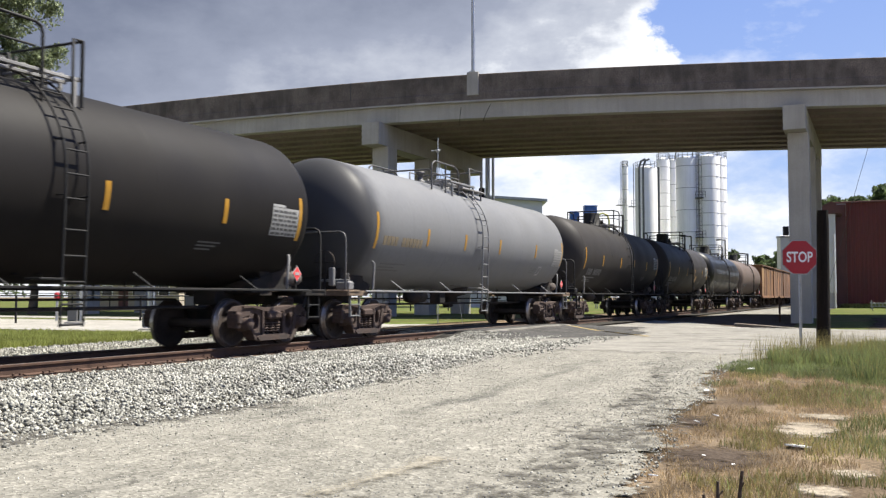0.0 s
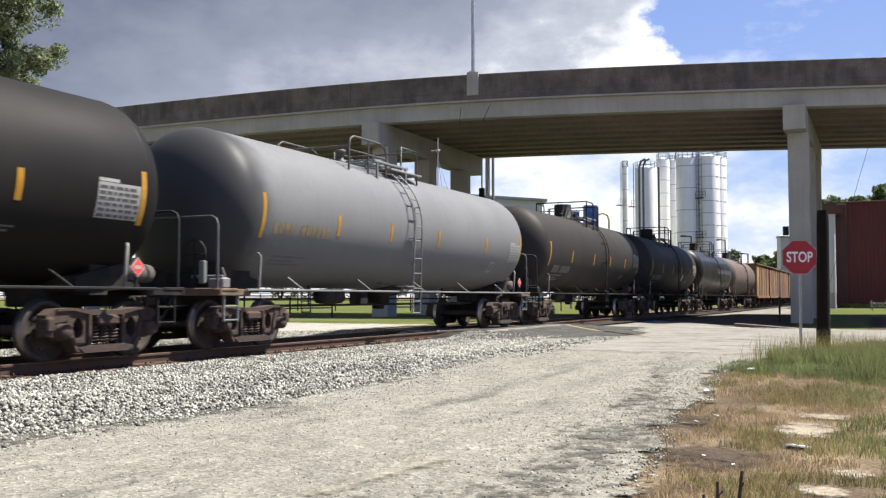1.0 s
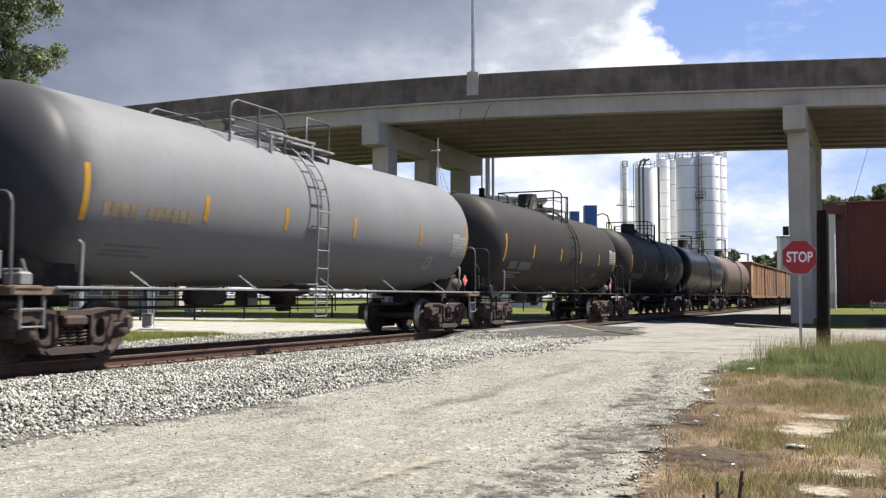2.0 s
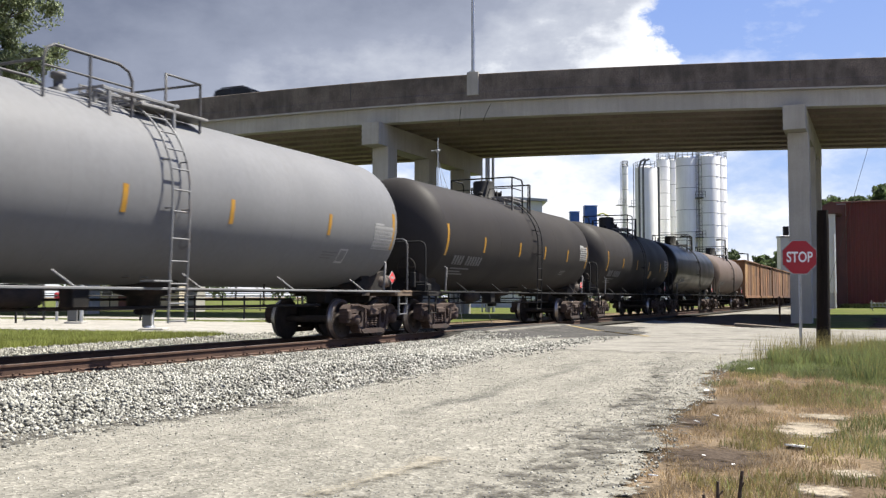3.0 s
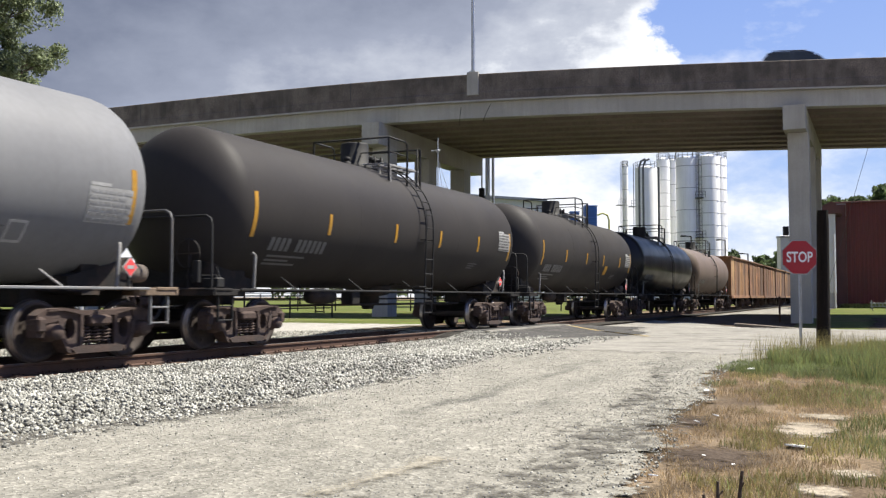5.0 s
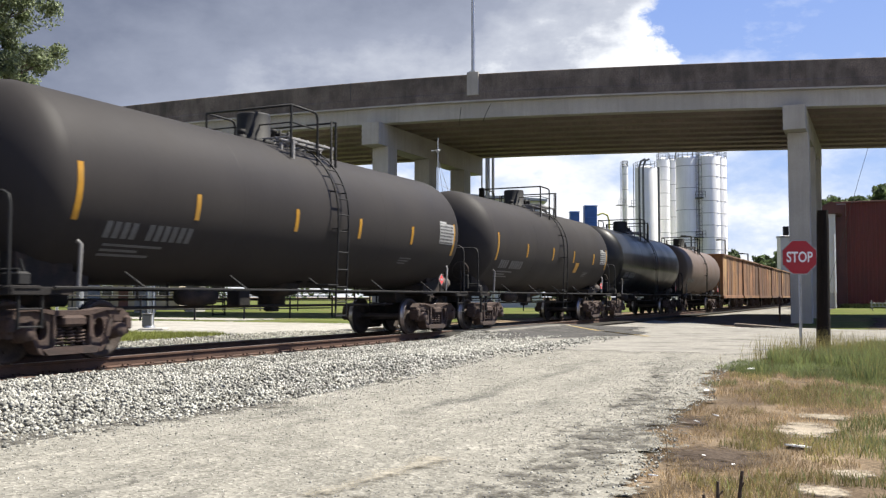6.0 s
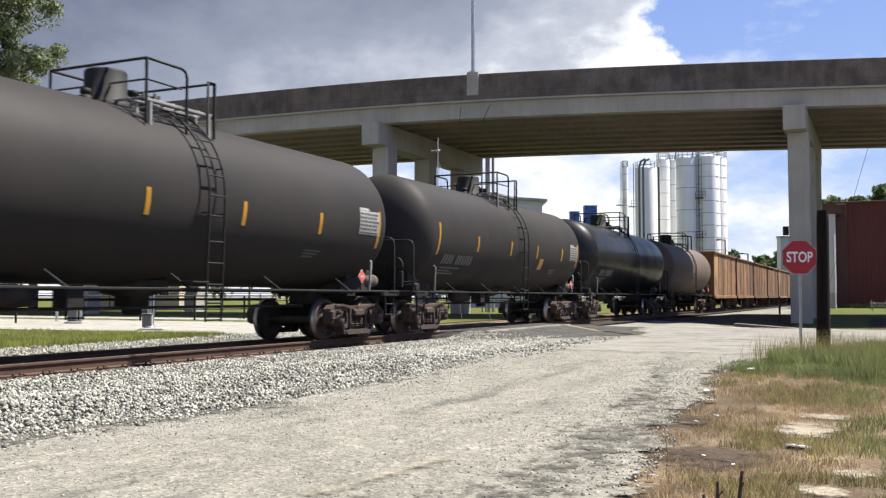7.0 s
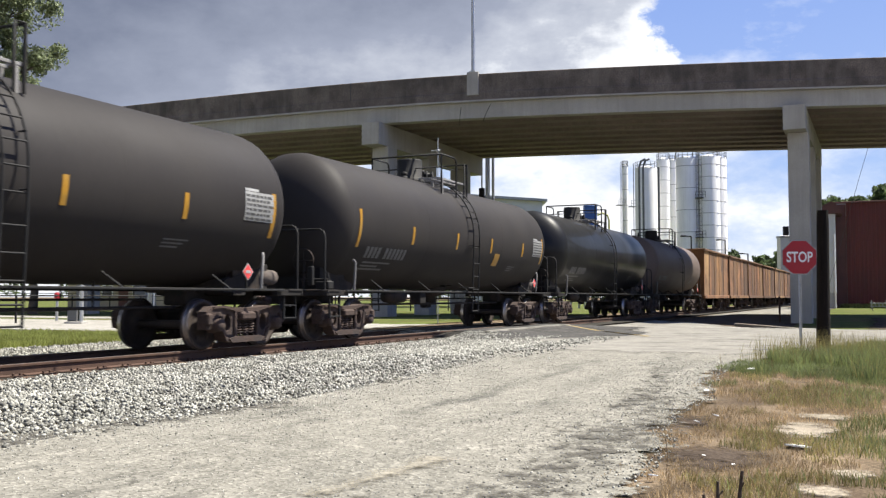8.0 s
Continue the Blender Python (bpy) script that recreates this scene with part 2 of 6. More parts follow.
def paving(name, pale, mid, dark, along=(2.2, 0.5, 1), grit=1.0, ragged=2.4, fade=(0.38, 0.50)):
    """Worn paving: pale and dark wear in long patches, coarse grit, ragged edges where the sheet thins out."""
    m = bpy.data.materials.new(name)
    m.use_nodes = True
    nt = m.node_tree
    N, L = nt.nodes.new, nt.links.new
    b = nt.nodes["Principled BSDF"]
    b.inputs["Roughness"].default_value = 0.95
    b.inputs["Specular IOR Level"].default_value = 0.03
    tc = N("ShaderNodeTexCoord")
    mp = N("ShaderNodeMapping")
    mp.inputs["Scale"].default_value = along
    L(tc.outputs["Object"], mp.inputs[0])

    def nse(s, d, vec, rough=0.55):
        n = N("ShaderNodeTexNoise")
        n.inputs["Scale"].default_value, n.inputs["Detail"].default_value, n.inputs["Roughness"].default_value = s, d, rough
        L(vec, n.inputs["Vector"])
        return n.outputs["Fac"]

    def ramp(fac, stops):
        r = N("ShaderNodeValToRGB")
        while len(r.color_ramp.elements) < len(stops):
            r.color_ramp.elements.new(0.5)
        for e, (p, c) in zip(r.color_ramp.elements, stops):
            e.position, e.color = p, (*c, 1)
        L(fac, r.inputs[0])
        return r.outputs[0]

    def mixc(a, bb, fac, mode="MIX"):
        x = N("ShaderNodeMix")
        x.data_type, x.blend_type = "RGBA", mode
        for i, v in ((0, fac), (6, a), (7, bb)):
            if isinstance(v, float):
                x.inputs[i].default_value = v
            elif isinstance(v, tuple):
                x.inputs[i].default_value = (*v, 1)
            else:
                L(v, x.inputs[i])
        return x.outputs[2]

    obj = tc.outputs["Object"]
    c = ramp(nse(0.55, 6, mp.outputs[0]), [(0.32, mid), (0.5, pale), (0.68, mid)])
    c = mixc(c, dark, ramp(nse(0.9, 9, mp.outputs[0], 0.68), [(0.54, (0, 0, 0)), (0.70, (0.85,) * 3)]))
    c = mixc(c, ramp(nse(4.0, 6, obj, 0.7), [(0.3, (0.72,) * 3), (0.7, (1.2,) * 3)]), 0.8, "MULTIPLY")
    vo = N("ShaderNodeTexVoronoi")
    vo.inputs["Scale"].default_value = 38
    L(obj, vo.inputs["Vector"])
    sep = N("ShaderNodeSeparateColor")
    L(vo.outputs["Color"], sep.inputs[0])
    c = mixc(c, ramp(sep.outputs[0], [(0.0, (0.45,) * 3), (0.3, (0.95,) * 3), (0.8, (1.05,) * 3), (1.0, (1.6,) * 3)]), 0.75 * grit, "MULTIPLY")
    L(c, b.inputs["Base Color"])
    bn = N("ShaderNodeBump")
    bn.inputs["Strength"].default_value, bn.inputs["Distance"].default_value = 0.7, 0.02
    L(mixc(vo.outputs["Distance"], nse(14, 8, obj, 0.7), 0.6), bn.inputs["Height"])
    L(bn.outputs[0], b.inputs["Normal"])
    at = N("ShaderNodeAttribute")
    at.attribute_name = "edge"
    ma = N("ShaderNodeMath")
    ma.operation = "ADD"
    L(at.outputs["Fac"], ma.inputs[0])
    mb = N("ShaderNodeMath")
    mb.operation = "MULTIPLY_ADD"
    L(nse(ragged, 9, obj, 0.75), mb.inputs[0])
    mb.inputs[1].default_value, mb.inputs[2].default_value = 2.2, -1.1
    L(mb.outputs[0], ma.inputs[1])
    L(ramp(ma.outputs[0], [(fade[0], (0, 0, 0)), (fade[1], (1, 1, 1))]), b.inputs["Alpha"])
    return m


def leafy(key, share=0.4):
    """Lets sunlight shine through thin leaves and blades."""
    nt = M[key].node_tree
    b, out = nt.nodes["Principled BSDF"], nt.nodes["Material Output"]
    tr = nt.nodes.new("ShaderNodeBsdfTranslucent")
    nt.links.new(b.inputs["Base Color"].links[0].from_socket, tr.inputs["Color"])
    mx = nt.nodes.new("ShaderNodeMixShader")
    mx.inputs[0].default_value = share
    nt.links.new(b.outputs[0], mx.inputs[1])
    nt.links.new(tr.outputs[0], mx.inputs[2])
    nt.links.new(mx.outputs[0], out.inputs["Surface"])


for key_ in ("leaf", "leaf_far", "grass_green", "grass_dry"):
    leafy(key_)

M["sand"] = paving("pale_sand", (0.31, 0.27, 0.215), (0.25, 0.215, 0.165), (0.14, 0.115, 0.085), (1, 1, 1), 0.7, 4.5, (0.26, 0.62))
M["asphalt"] = paving("worn_asphalt", (0.235, 0.224, 0.194), (0.190, 0.182, 0.158), (0.085, 0.083, 0.075))
M["concrete_road"] = paving("pale_concrete", (0.25, 0.238, 0.212), (0.18, 0.171, 0.153), (0.08, 0.077, 0.071), (0.8, 1.4, 1), 0.4)
M["scar"] = paving("pale_worn_scar", (0.285, 0.262, 0.215), (0.25, 0.232, 0.192), (0.19, 0.178, 0.15), (1, 1, 1), 0.8, 6.0, (0.2, 0.9))
M["pale_lot"] = paving("sunbleached_lot", (0.33, 0.316, 0.285), (0.27, 0.258, 0.232), (0.15, 0.143, 0.13), (0.8, 1.4, 1), 0.4)
# bare soil of the verge; also paints the shade under the overpass
M["soil_and_shade"] = paving("bare_soil_and_shade", (0.085, 0.066, 0.052), (0.062, 0.048, 0.038), (0.03, 0.024, 0.02), (1, 1, 1), 0.8, 3.5, (0.25, 0.60))
M["patch"] = paving("dark_asphalt", (0.092, 0.089, 0.085), (0.066, 0.064, 0.061), (0.034, 0.033, 0.032), (1, 1, 1), 0.7)

# ---- building helpers ----


def mesh_from(name, verts, faces, mats, idx=None, smooth=False):
    me = bpy.data.meshes.new(name)
    me.from_pydata([tuple(v) for v in verts], [], faces)
    for m in (mats if isinstance(mats, (list, tuple)) else [mats]):
        me.materials.append(m)
    if idx is not None:
        me.polygons.foreach_set("material_index", idx)
    if smooth:
        me.polygons.foreach_set("use_smooth", [True] * len(me.polygons))
    me.update()
    return me


class Builder:
    """Collects boxes, tubes, lathes and plates into one mesh."""

    def __init__(self):
        self.v, self.f, self.i, self.s = [], [], [], []

    def add(self, verts, faces, mi=0, smooth=False):
        n = len(self.v)
        self.v += [tuple(p) for p in verts]
        self.f += [tuple(a + n for a in q) for q in faces]
        self.i += [mi] * len(faces)
        self.s += [smooth] * len(faces)
        return self

    def box(self, c, size, mi=0, bev=0.0, rot=None):
        bev = min(bev, min(size) * 0.4)
        hx, hy, hz = (s / 2 for s in size)
        pts = []
        if bev <= 0:
            pts = [Vector((sx * hx, sy * hy, sz * hz)) for sz in (-1, 1) for sy in (-1, 1) for sx in (-1, 1)]
            faces = [(0, 2, 3, 1), (4, 5, 7, 6), (0, 1, 5, 4), (2, 6, 7, 3), (0, 4, 6, 2), (1, 3, 7, 5)]
        else:
            rings = []
            for z, k in ((-hz, bev), (-hz + bev, 0), (hz - bev, 0), (hz, bev)):
                x, y, b = hx - k, hy - k, bev * 0.6
                rings.append([Vector(p + (z,)) for p in ((-x + b, -y), (x - b, -y), (x, -y + b), (x, y - b), (x - b, y), (-x + b, y), (-x, y - b), (-x, -y + b))])
            for r in rings:
                pts += r
            faces = [tuple(range(7, -1, -1)), tuple(range(24, 32))]
            for k in range(3):
                faces += [(k * 8 + j, k * 8 + (j + 1) % 8, k * 8 + 8 + (j + 1) % 8, k * 8 + 8 + j) for j in range(8)]
        if rot is not None:
            pts = [rot @ p for p in pts]
        c = Vector(c)
        return self.add([p + c for p in pts], faces, mi)

    def tube(self, path, r, mi=0, seg=8, caps=True, radii=None):
        path = [Vector(p) for p in path]
        verts, faces = [], []
        prev = None
        for k, p in enumerate(path):
            d = (path[min(k + 1, len(path) - 1)] - path[max(k - 1, 0)]).normalized()
            a = d.orthogonal().normalized() if prev is None else (prev - d * prev.dot(d)).normalized()
            prev = a
            b = d.cross(a)
            rr = radii[k] if radii else r
            verts += [p + (a * math.cos(t) + b * math.sin(t)) * rr for t in (2 * math.pi * j / seg for j in range(seg))]
        for k in range(len(path) - 1):
            faces += [(k * seg + j, k * seg + (j + 1) % seg, (k + 1) * seg + (j + 1) % seg, (k + 1) * seg + j) for j in range(seg)]
        self.add(verts, faces, mi, True)
        if caps:
            n = len(path) - 1
            self.add(verts[:seg], [tuple(range(seg - 1, -1, -1))], mi)
            self.add(verts[n * seg:], [tuple(range(seg))], mi)
        return self

    def lathe(self, prof, axis="z", c=(0, 0, 0), seg=24, mi=0, smooth=True, mats=None):
        """prof: (radius, place along the axis)."""
        verts, faces, idx = [], [], []
        for r, h in prof:
            for j in range(seg):
                a = 2 * math.pi * j / seg
                p, q = r * math.cos(a), r * math.sin(a)
                verts.append({"z": (p, q, h), "y": (q, h, p), "x": (h, p, q)}[axis])
        c = Vector(c)
        verts = [Vector(v) + c for v in verts]
        for k in range(len(prof) - 1):
            faces = [(k * seg + j, k * seg + (j + 1) % seg, (k + 1) * seg + (j + 1) % seg, (k + 1) * seg + j) for j in range(seg)]
            n = mats[k] if mats else mi
            idx.append((faces, n))
        base = len(self.v)
        self.v += [tuple(v) for v in verts]
        for faces, n in idx:
            self.f += [tuple(a + base for a in q) for q in faces]
            self.i += [n] * len(faces)
            self.s += [smooth] * len(faces)
        return self

    def prism(self, outline, y0, y1, axis="x", c=(0, 0, 0), mi=0):
        """An outline of (a, b) pushed from y0 to y1 along the axis."""
        n = len(outline)

        def at(a, b, t):
            return {"x": (t, a, b), "y": (a, t, b), "z": (a, b, t)}[axis]
        c = Vector(c)
        verts = [Vector(at(a, b, y0)) + c for a, b in outline] + [Vector(at(a, b, y1)) + c for a, b in outline]
        faces = [tuple(range(n - 1, -1, -1)), tuple(range(n, 2 * n))] + [(j, (j + 1) % n, n + (j + 1) % n, n + j) for j in range(n)]
        return self.add(verts, faces, mi)

    def mesh(self, name, mats):
        me = mesh_from(name, self.v, self.f, mats, self.i)
        me.polygons.foreach_set("use_smooth", self.s)
        bm = bmesh.new()
        bm.from_mesh(me)
        bmesh.ops.recalc_face_normals(bm, faces=bm.faces)
        bm.to_mesh(me)
        bm.free()
        return me


def part(name, b, mats, parent, label="", at=None):
    """One mesh object under a thing or a part; b is a Builder or a ready mesh."""
    me = b.mesh(name, mats) if isinstance(b, Builder) else b
    ob = new(name, me)
    ob.parent = parent
    if at is not None:
        ob.matrix_basis = at
    if label:
        ob["label"] = label
    return ob


def thing(name, label, category, m=None, group="", kind=""):
    ob = tagged(new(name), label, category, group, kind)
    ob.empty_display_size = 0.3
    if m is not None:
        ob.matrix_basis = m
    return ob


def solid(name, b, mats, label, category, group="", kind="", m=None):
    ob = tagged(new(name, b.mesh(name, mats) if isinstance(b, Builder) else b), label, category, group, kind)
    if m is not None:
        ob.matrix_basis = m
    return ob


def sstep(a, b, x):
    t = min(1, max(0, (x - a) / (b - a)))
    return t * t * (3 - 2 * t)


TRACK_X = -12.05


def ground_z(x, y):
    """The lie of the land."""
    z = -0.10
    z -= 0.10 * sstep(17, 9, y) * sstep(-9.5, -7, x)
    z += 0.085 * sstep(4.2, 1.2, abs(x - TRACK_X)) * sstep(22.6, 25.0, y) * sstep(36, 32, y)
    z -= 0.42 * min(1, max(0, (x + 11.0) / 8.0)) * sstep(32.5, 42, y) * sstep(60, 41, y)
    z -= 0.10 * sstep(4.2, 2.6, abs(x - TRACK_X)) * (1 - sstep(22.6, 25.0, y) * sstep(36, 32, y))
    return z

# ---- ground, roads, track ----


def edge_attr(me, values):
    """How far each vertex lies inside its sheet, 0 at the rim and 1 within."""
    me.attributes.new("edge", "FLOAT", "POINT").data.foreach_set("value", values)


def sheet(name, xs, ys, lift, mat, zf=ground_z):
    verts = [(x, y, zf(x, y) + lift) for y in ys for x in xs]
    n = len(xs)
    faces = [(j * n + i, j * n + i + 1, (j + 1) * n + i + 1, (j + 1) * n + i) for j in range(len(ys) - 1) for i in range(n - 1)]
    me = mesh_from(name, verts, faces, mat, smooth=True)
    edge_attr(me, [min(1.0, 0.45 * min(i, n - 1 - i, j, len(ys) - 1 - j)) for j in range(len(ys)) for i in range(n)])
    return me


def spread(*spans):
    out = []
    for a, b, step in spans:
        n = max(1, round((b - a) / step))
        out += [a + (b - a) * k / n for k in range(n)]
    return out + [spans[-1][1]]


def strip(name, ys, left, right, lift, mat, across=12):
    """A sheet between two wavering edges given as functions of y."""
    verts, faces = [], []
    for y in ys:
        a, b = left(y), right(y)
        for k in range(across + 1):
            x = a + (b - a) * k / across
            verts.append((x, y, ground_z(x, y) + lift))
    n = across + 1
    for j in range(len(ys) - 1):
        faces += [(j * n + i, j * n + i + 1, (j + 1) * n + i + 1, (j + 1) * n + i) for i in range(across)]
    me = mesh_from(name, verts, faces, mat, smooth=True)
    edge_attr(me, [min(1.0, min(k, across - k) * abs(right(y) - left(y)) / across / 0.7) for y in ys for k in range(n)])
    return me


def curve_fn(pts, wob=0.0, freq=1.0, seed=0):
    def fn(y):
        if y <= pts[0][0]:
            v = pts[0][1]
        elif y >= pts[-1][0]:
            v = pts[-1][1]
        else:
            for (a, va), (b, vb) in zip(pts, pts[1:]):
                if a <= y <= b:
                    v = va + (vb - va) * (y - a) / (b - a)
                    break
        return v + wob * noise.noise((y * freq, seed * 7.3, 0.5)) + wob * 0.5 * noise.noise((y * freq * 3.1, seed * 3.3, 4.5))
    return fn


ROAD_RIGHT = curve_fn([(-12, -0.9), (3, -1.25), (5.3, -1.55), (7.6, -1.82), (10.5, -2.08), (14.7, -2.32), (17, -1.9), (19.6, -1.2), (20.4, 1.0), (21, 6.0)], 0.16, 0.8, 1)
ROAD_LEFT = curve_fn([(-12, -7.4), (2, -6.9), (5.6, -6.73), (8.1, -6.1), (11.7, -6.2), (14.5, -6.6), (16.2, -7.0), (19.0, -7.7), (24.4, -9.7)], 0.22, 0.9, 2)


def edge_attr_full(me):
    me.attributes["edge"].data.foreach_set("value", [2.0] * len(me.vertices))


M["grit"] = paving("dark_loose_grit", (0.115, 0.108, 0.096), (0.08, 0.076, 0.068), (0.04, 0.038, 0.035), (1, 1, 1), 1.0, 5.0, (0.30, 0.62))


def make_ground():
    xs = spread((-3000, -400, 400), (-400, -60, 40), (-60, -20, 4), (-20, 6, 0.5), (6, 40, 4), (40, 400, 40), (400, 3000, 400))
    ys = spread((-3000, -200, 400), (-200, -12, 20), (-12, 46, 0.5), (46, 104, 2), (104, 120, 4), (120, 400, 40), (400, 4500, 400))
    solid("ground", sheet("ground", xs, ys, -0.03, M["soil"]), None, "flat sandy ground with dry and green grass", "ground", kind="structure")
    solid("lawn", sheet("lawn", spread((-300, -60, 20), (-60, -16.3, 3.5)), spread((-60, 0, 10), (0, 60, 2), (60, 300, 30)), 0.0, M["lawn"]), None,
          "patchy mown grass beyond the railway track", "lawn", kind="structure")
    solid("field", sheet("field", spread((-3.6, 8, 0.8), (8, 60, 4)), spread((36.0, 60, 0.9), (60, 140, 5)), 0.014, M["lawn"]), None, "mown grass field before a red shed", "lawn", kind="structure")
    solid("road", strip("road", spread((-12, 19.0, 0.25)), lambda y: ROAD_LEFT(y) - 0.35, lambda y: ROAD_RIGHT(y) + 0.45, 0.012, M["asphalt"], 32), None,
          "worn pale asphalt road with loose gravel edges", "road", kind="structure")
    street_n = curve_fn([(-10.4, 48.4), (-9.4, 47.6), (-6.0, 43.7), (-1.3, 41.1), (2, 40.6), (80, 54)], 0.05, 0.5, 4)
    street_s = curve_fn([(-10.4, 24.4), (-9.6, 23.8), (-8.6, 21.2), (-7.6, 18.2), (-6.4, 17.0), (-2.4, 17.2), (-1.0, 19.6), (4, 20.9), (80, 32)], 0.2, 1.2, 5)
    xs = spread((-10.35, 12, 0.3), (12, 80, 3))
    verts, faces, n = [], [], 21
    for x in xs:
        a, b = street_s(x), street_n(x)
        verts += [(x, a + (b - a) * k / 20, ground_z(x, a + (b - a) * k / 20) + 0.016) for k in range(n)]
    for j in range(len(xs) - 1):
        faces += [(j * n + i, (j + 1) * n + i, (j + 1) * n + i + 1, j * n + i + 1) for i in range(20)]
    me = mesh_from("cross_street", verts, faces, M["concrete_road"], smooth=True)
    edge_attr(me, [min(1.0, min(k, 20 - k) * 0.75) for x in xs for k in range(n)])
    solid("cross_street", me, None,
          "pale worn concrete street over the level crossing", "road", kind="structure")
    solid("parking_lot", sheet("parking_lot", spread((-75, -13.75, 1.5)), spread((20.8, 33, 1.0)), 0.02, M["pale_lot"]), None,
          "pale concrete lot on the far side of the track", "pavement", kind="structure")
    solid("far_lot", sheet("far_lot", spread((-90, -24, 2)), spread((33.3, 38.5, 1.0)), 0.02, M["pale_lot"]), None,
          "pale concrete lot running back to the grass", "pavement", kind="structure")
    solid("gravel_yard", sheet("gravel_yard", spread((-10.3, -3.4, 0.5)), spread((58, 120, 2)), 0.012, M["asphalt"]), None,
          "pale gravel yard beside the track", "pavement", kind="structure")
    # dark sheet: the shade of the overpass is put into the ground colour
    solid("underpass_ground", sheet("underpass_ground", spread((-10.3, -0.4, 0.6)), spread((33.0, 60, 0.6)), 0.006, M["soil_and_shade"]), None,
          "bare earth with the overpass shade painted into its colour", "ground", kind="structure")
    # second dark sheet, painting the overpass shade on the ground past the pier
    solid("shaded_earth", sheet("shaded_earth", spread((-0.8, 22, 0.6)), spread((44.6, 56, 0.6)), 0.022, M["soil_and_shade"]), None,
          "brown earth by the pier with painted overpass shade", "ground", kind="structure")
    # worn pale scar across the road
    me = strip("sand_patch", spread((4.6, 6.1, 0.1)), lambda y: -3.16 + 0.10 * math.sin(1.6 * (y - 4.6)), lambda y: -2.86 + 0.16 * (y - 4.6), 0.026, M["scar"], 8)
    vals = [0.0] * len(me.vertices)
    me.attributes["edge"].data.foreach_get("value", vals)
    me.attributes["edge"].data.foreach_set("value", [v * 3.0 for v in vals])
    solid("sand_patch", me, None, "pale sandy scar worn into the road", "road patch", kind="structure")
    # crossing panels: asphalt between and beside the rails
    for x, w_ in ((TRACK_X, 1.28), (TRACK_X + 1.24, 0.86), (TRACK_X - 1.24, 0.86)):
        p_ = sheet("crossing_panel", spread((x - w_ / 2, x + w_ / 2, 0.1)), spread((24.7, 33, 0.5)), 0, M["patch"], lambda a_, b_: -0.012)
        edge_attr_full(p_)
        solid("crossing_panel", p_, None, "dark asphalt level crossing panel beside the rails", "level crossing", kind="structure")
    # dark worn areas on the paving
    for nm, y0, y1, lf, rt, lift in (("asphalt_patch", 22.4, 32.5, curve_fn([(22.4, -9.6), (24.6, -10.4), (32.5, -10.4)]), curve_fn([(22.4, -7.6), (24, -6.2), (28, -5.6), (32.5, -7.6)], 0.8, 0.35, 7), 0.024),
                                 ("asphalt_patch", 10.9, 12.3, curve_fn([(10.9, -6.3), (12.3, -6.5)], 0.2, 1, 8), curve_fn([(10.9, -5.4), (12.3, -5.2)], 0.2, 1, 9), 0.022),
                                 ("asphalt_patch", 2.5, 14.5, curve_fn([(2.5, -2.6), (8, -2.9), (14.5, -3.4)], 0.5, 0.6, 10), curve_fn([(2.5, -1.0), (8, -1.35), (14.5, -2.3)], 0.3, 0.6, 11), 0.020),
                                 ("asphalt_patch", 1.5, 16.0, curve_fn([(1.5, -7.6), (8, -6.7), (16, -7.2)], 0.3, 0.5, 12), curve_fn([(1.5, -6.0), (8, -5.5), (16, -6.2)], 0.4, 0.6, 13), 0.018)):
        me = strip(nm, spread((y0, y1, 0.25)), lf, rt, lift, M["patch"] if y0 != 2.5 and y0 != 1.5 else M["grit"], 14)
        vals = [0.0] * len(me.vertices)
        me.attributes["edge"].data.foreach_get("value", vals)
        me.attributes["edge"].data.foreach_set("value", [v * (0.62 if y0 == 22.4 else 0.72 if y0 == 1.5 else 0.41) for v in vals])
        solid(nm, me, None, "dark worn asphalt patch on the road", "road patch", kind="structure")
    # yellow and white street lines
    for nm, y0, y1, x0, x1, mat in (("yellow_line", 31.4, 24.9, -9.9, -5.6, "road_yellow"), ("white_line", 33.9, 33.9, -6, -2, "road_white")):
        verts, k = [], 20
        for j in range(k + 1):
            t = j / k
            x, y = x0 + (x1 - x0) * t, y0 + (y1 - y0) * t
            verts += [(x - 0.10, y - 0.06, ground_z(x, y) + 0.024), (x + 0.10, y + 0.06, ground_z(x, y) + 0.024)]
        solid(nm, mesh_from(nm, verts, [(2 * j, 2 * j + 1, 2 * j + 3, 2 * j + 2) for j in range(k)], M[mat]), None,
              "worn painted line on the street", "road marking", kind="structure")


make_ground()


def make_kerb():
    """Pale concrete kerb stones along the street's far side, each its own piece."""
    k_ = thing("kerb", "pale worn concrete kerb along the street", "kerb", kind="structure")
    stone = Builder().box((0, 0, 0.0), (1.72, 0.22, 0.30), 0, 0.02).mesh("kerb_stone", M["kerb"])
    a, b = Vector((-5.8, 43.72, 0)), Vector((1.6, 40.78, 0))
    n = round((b - a).length / 1.75)
    for q in range(n):
        p, e, g = a.lerp(b, (q + 0.5) / n), a.lerp(b, q / n), a.lerp(b, (q + 1) / n)
        dz = ground_z(g.x, g.y) - ground_z(e.x, e.y)
        part("kerb_stone", stone, None, k_, at=pose(p.x, p.y, ground_z(p.x, p.y), 0, -math.degrees(math.atan2(dz, (g - e).length)), math.degrees(math.atan2(b.y - a.y, b.x - a.x))))


M["kerb"] = material("kerb_concrete", (0.32, 0.30, 0.265), 0.9, var=0.2, scale=0.8, fine=20, bump=0.2, rand=(0.20, 0.165, 0.12))
make_kerb()


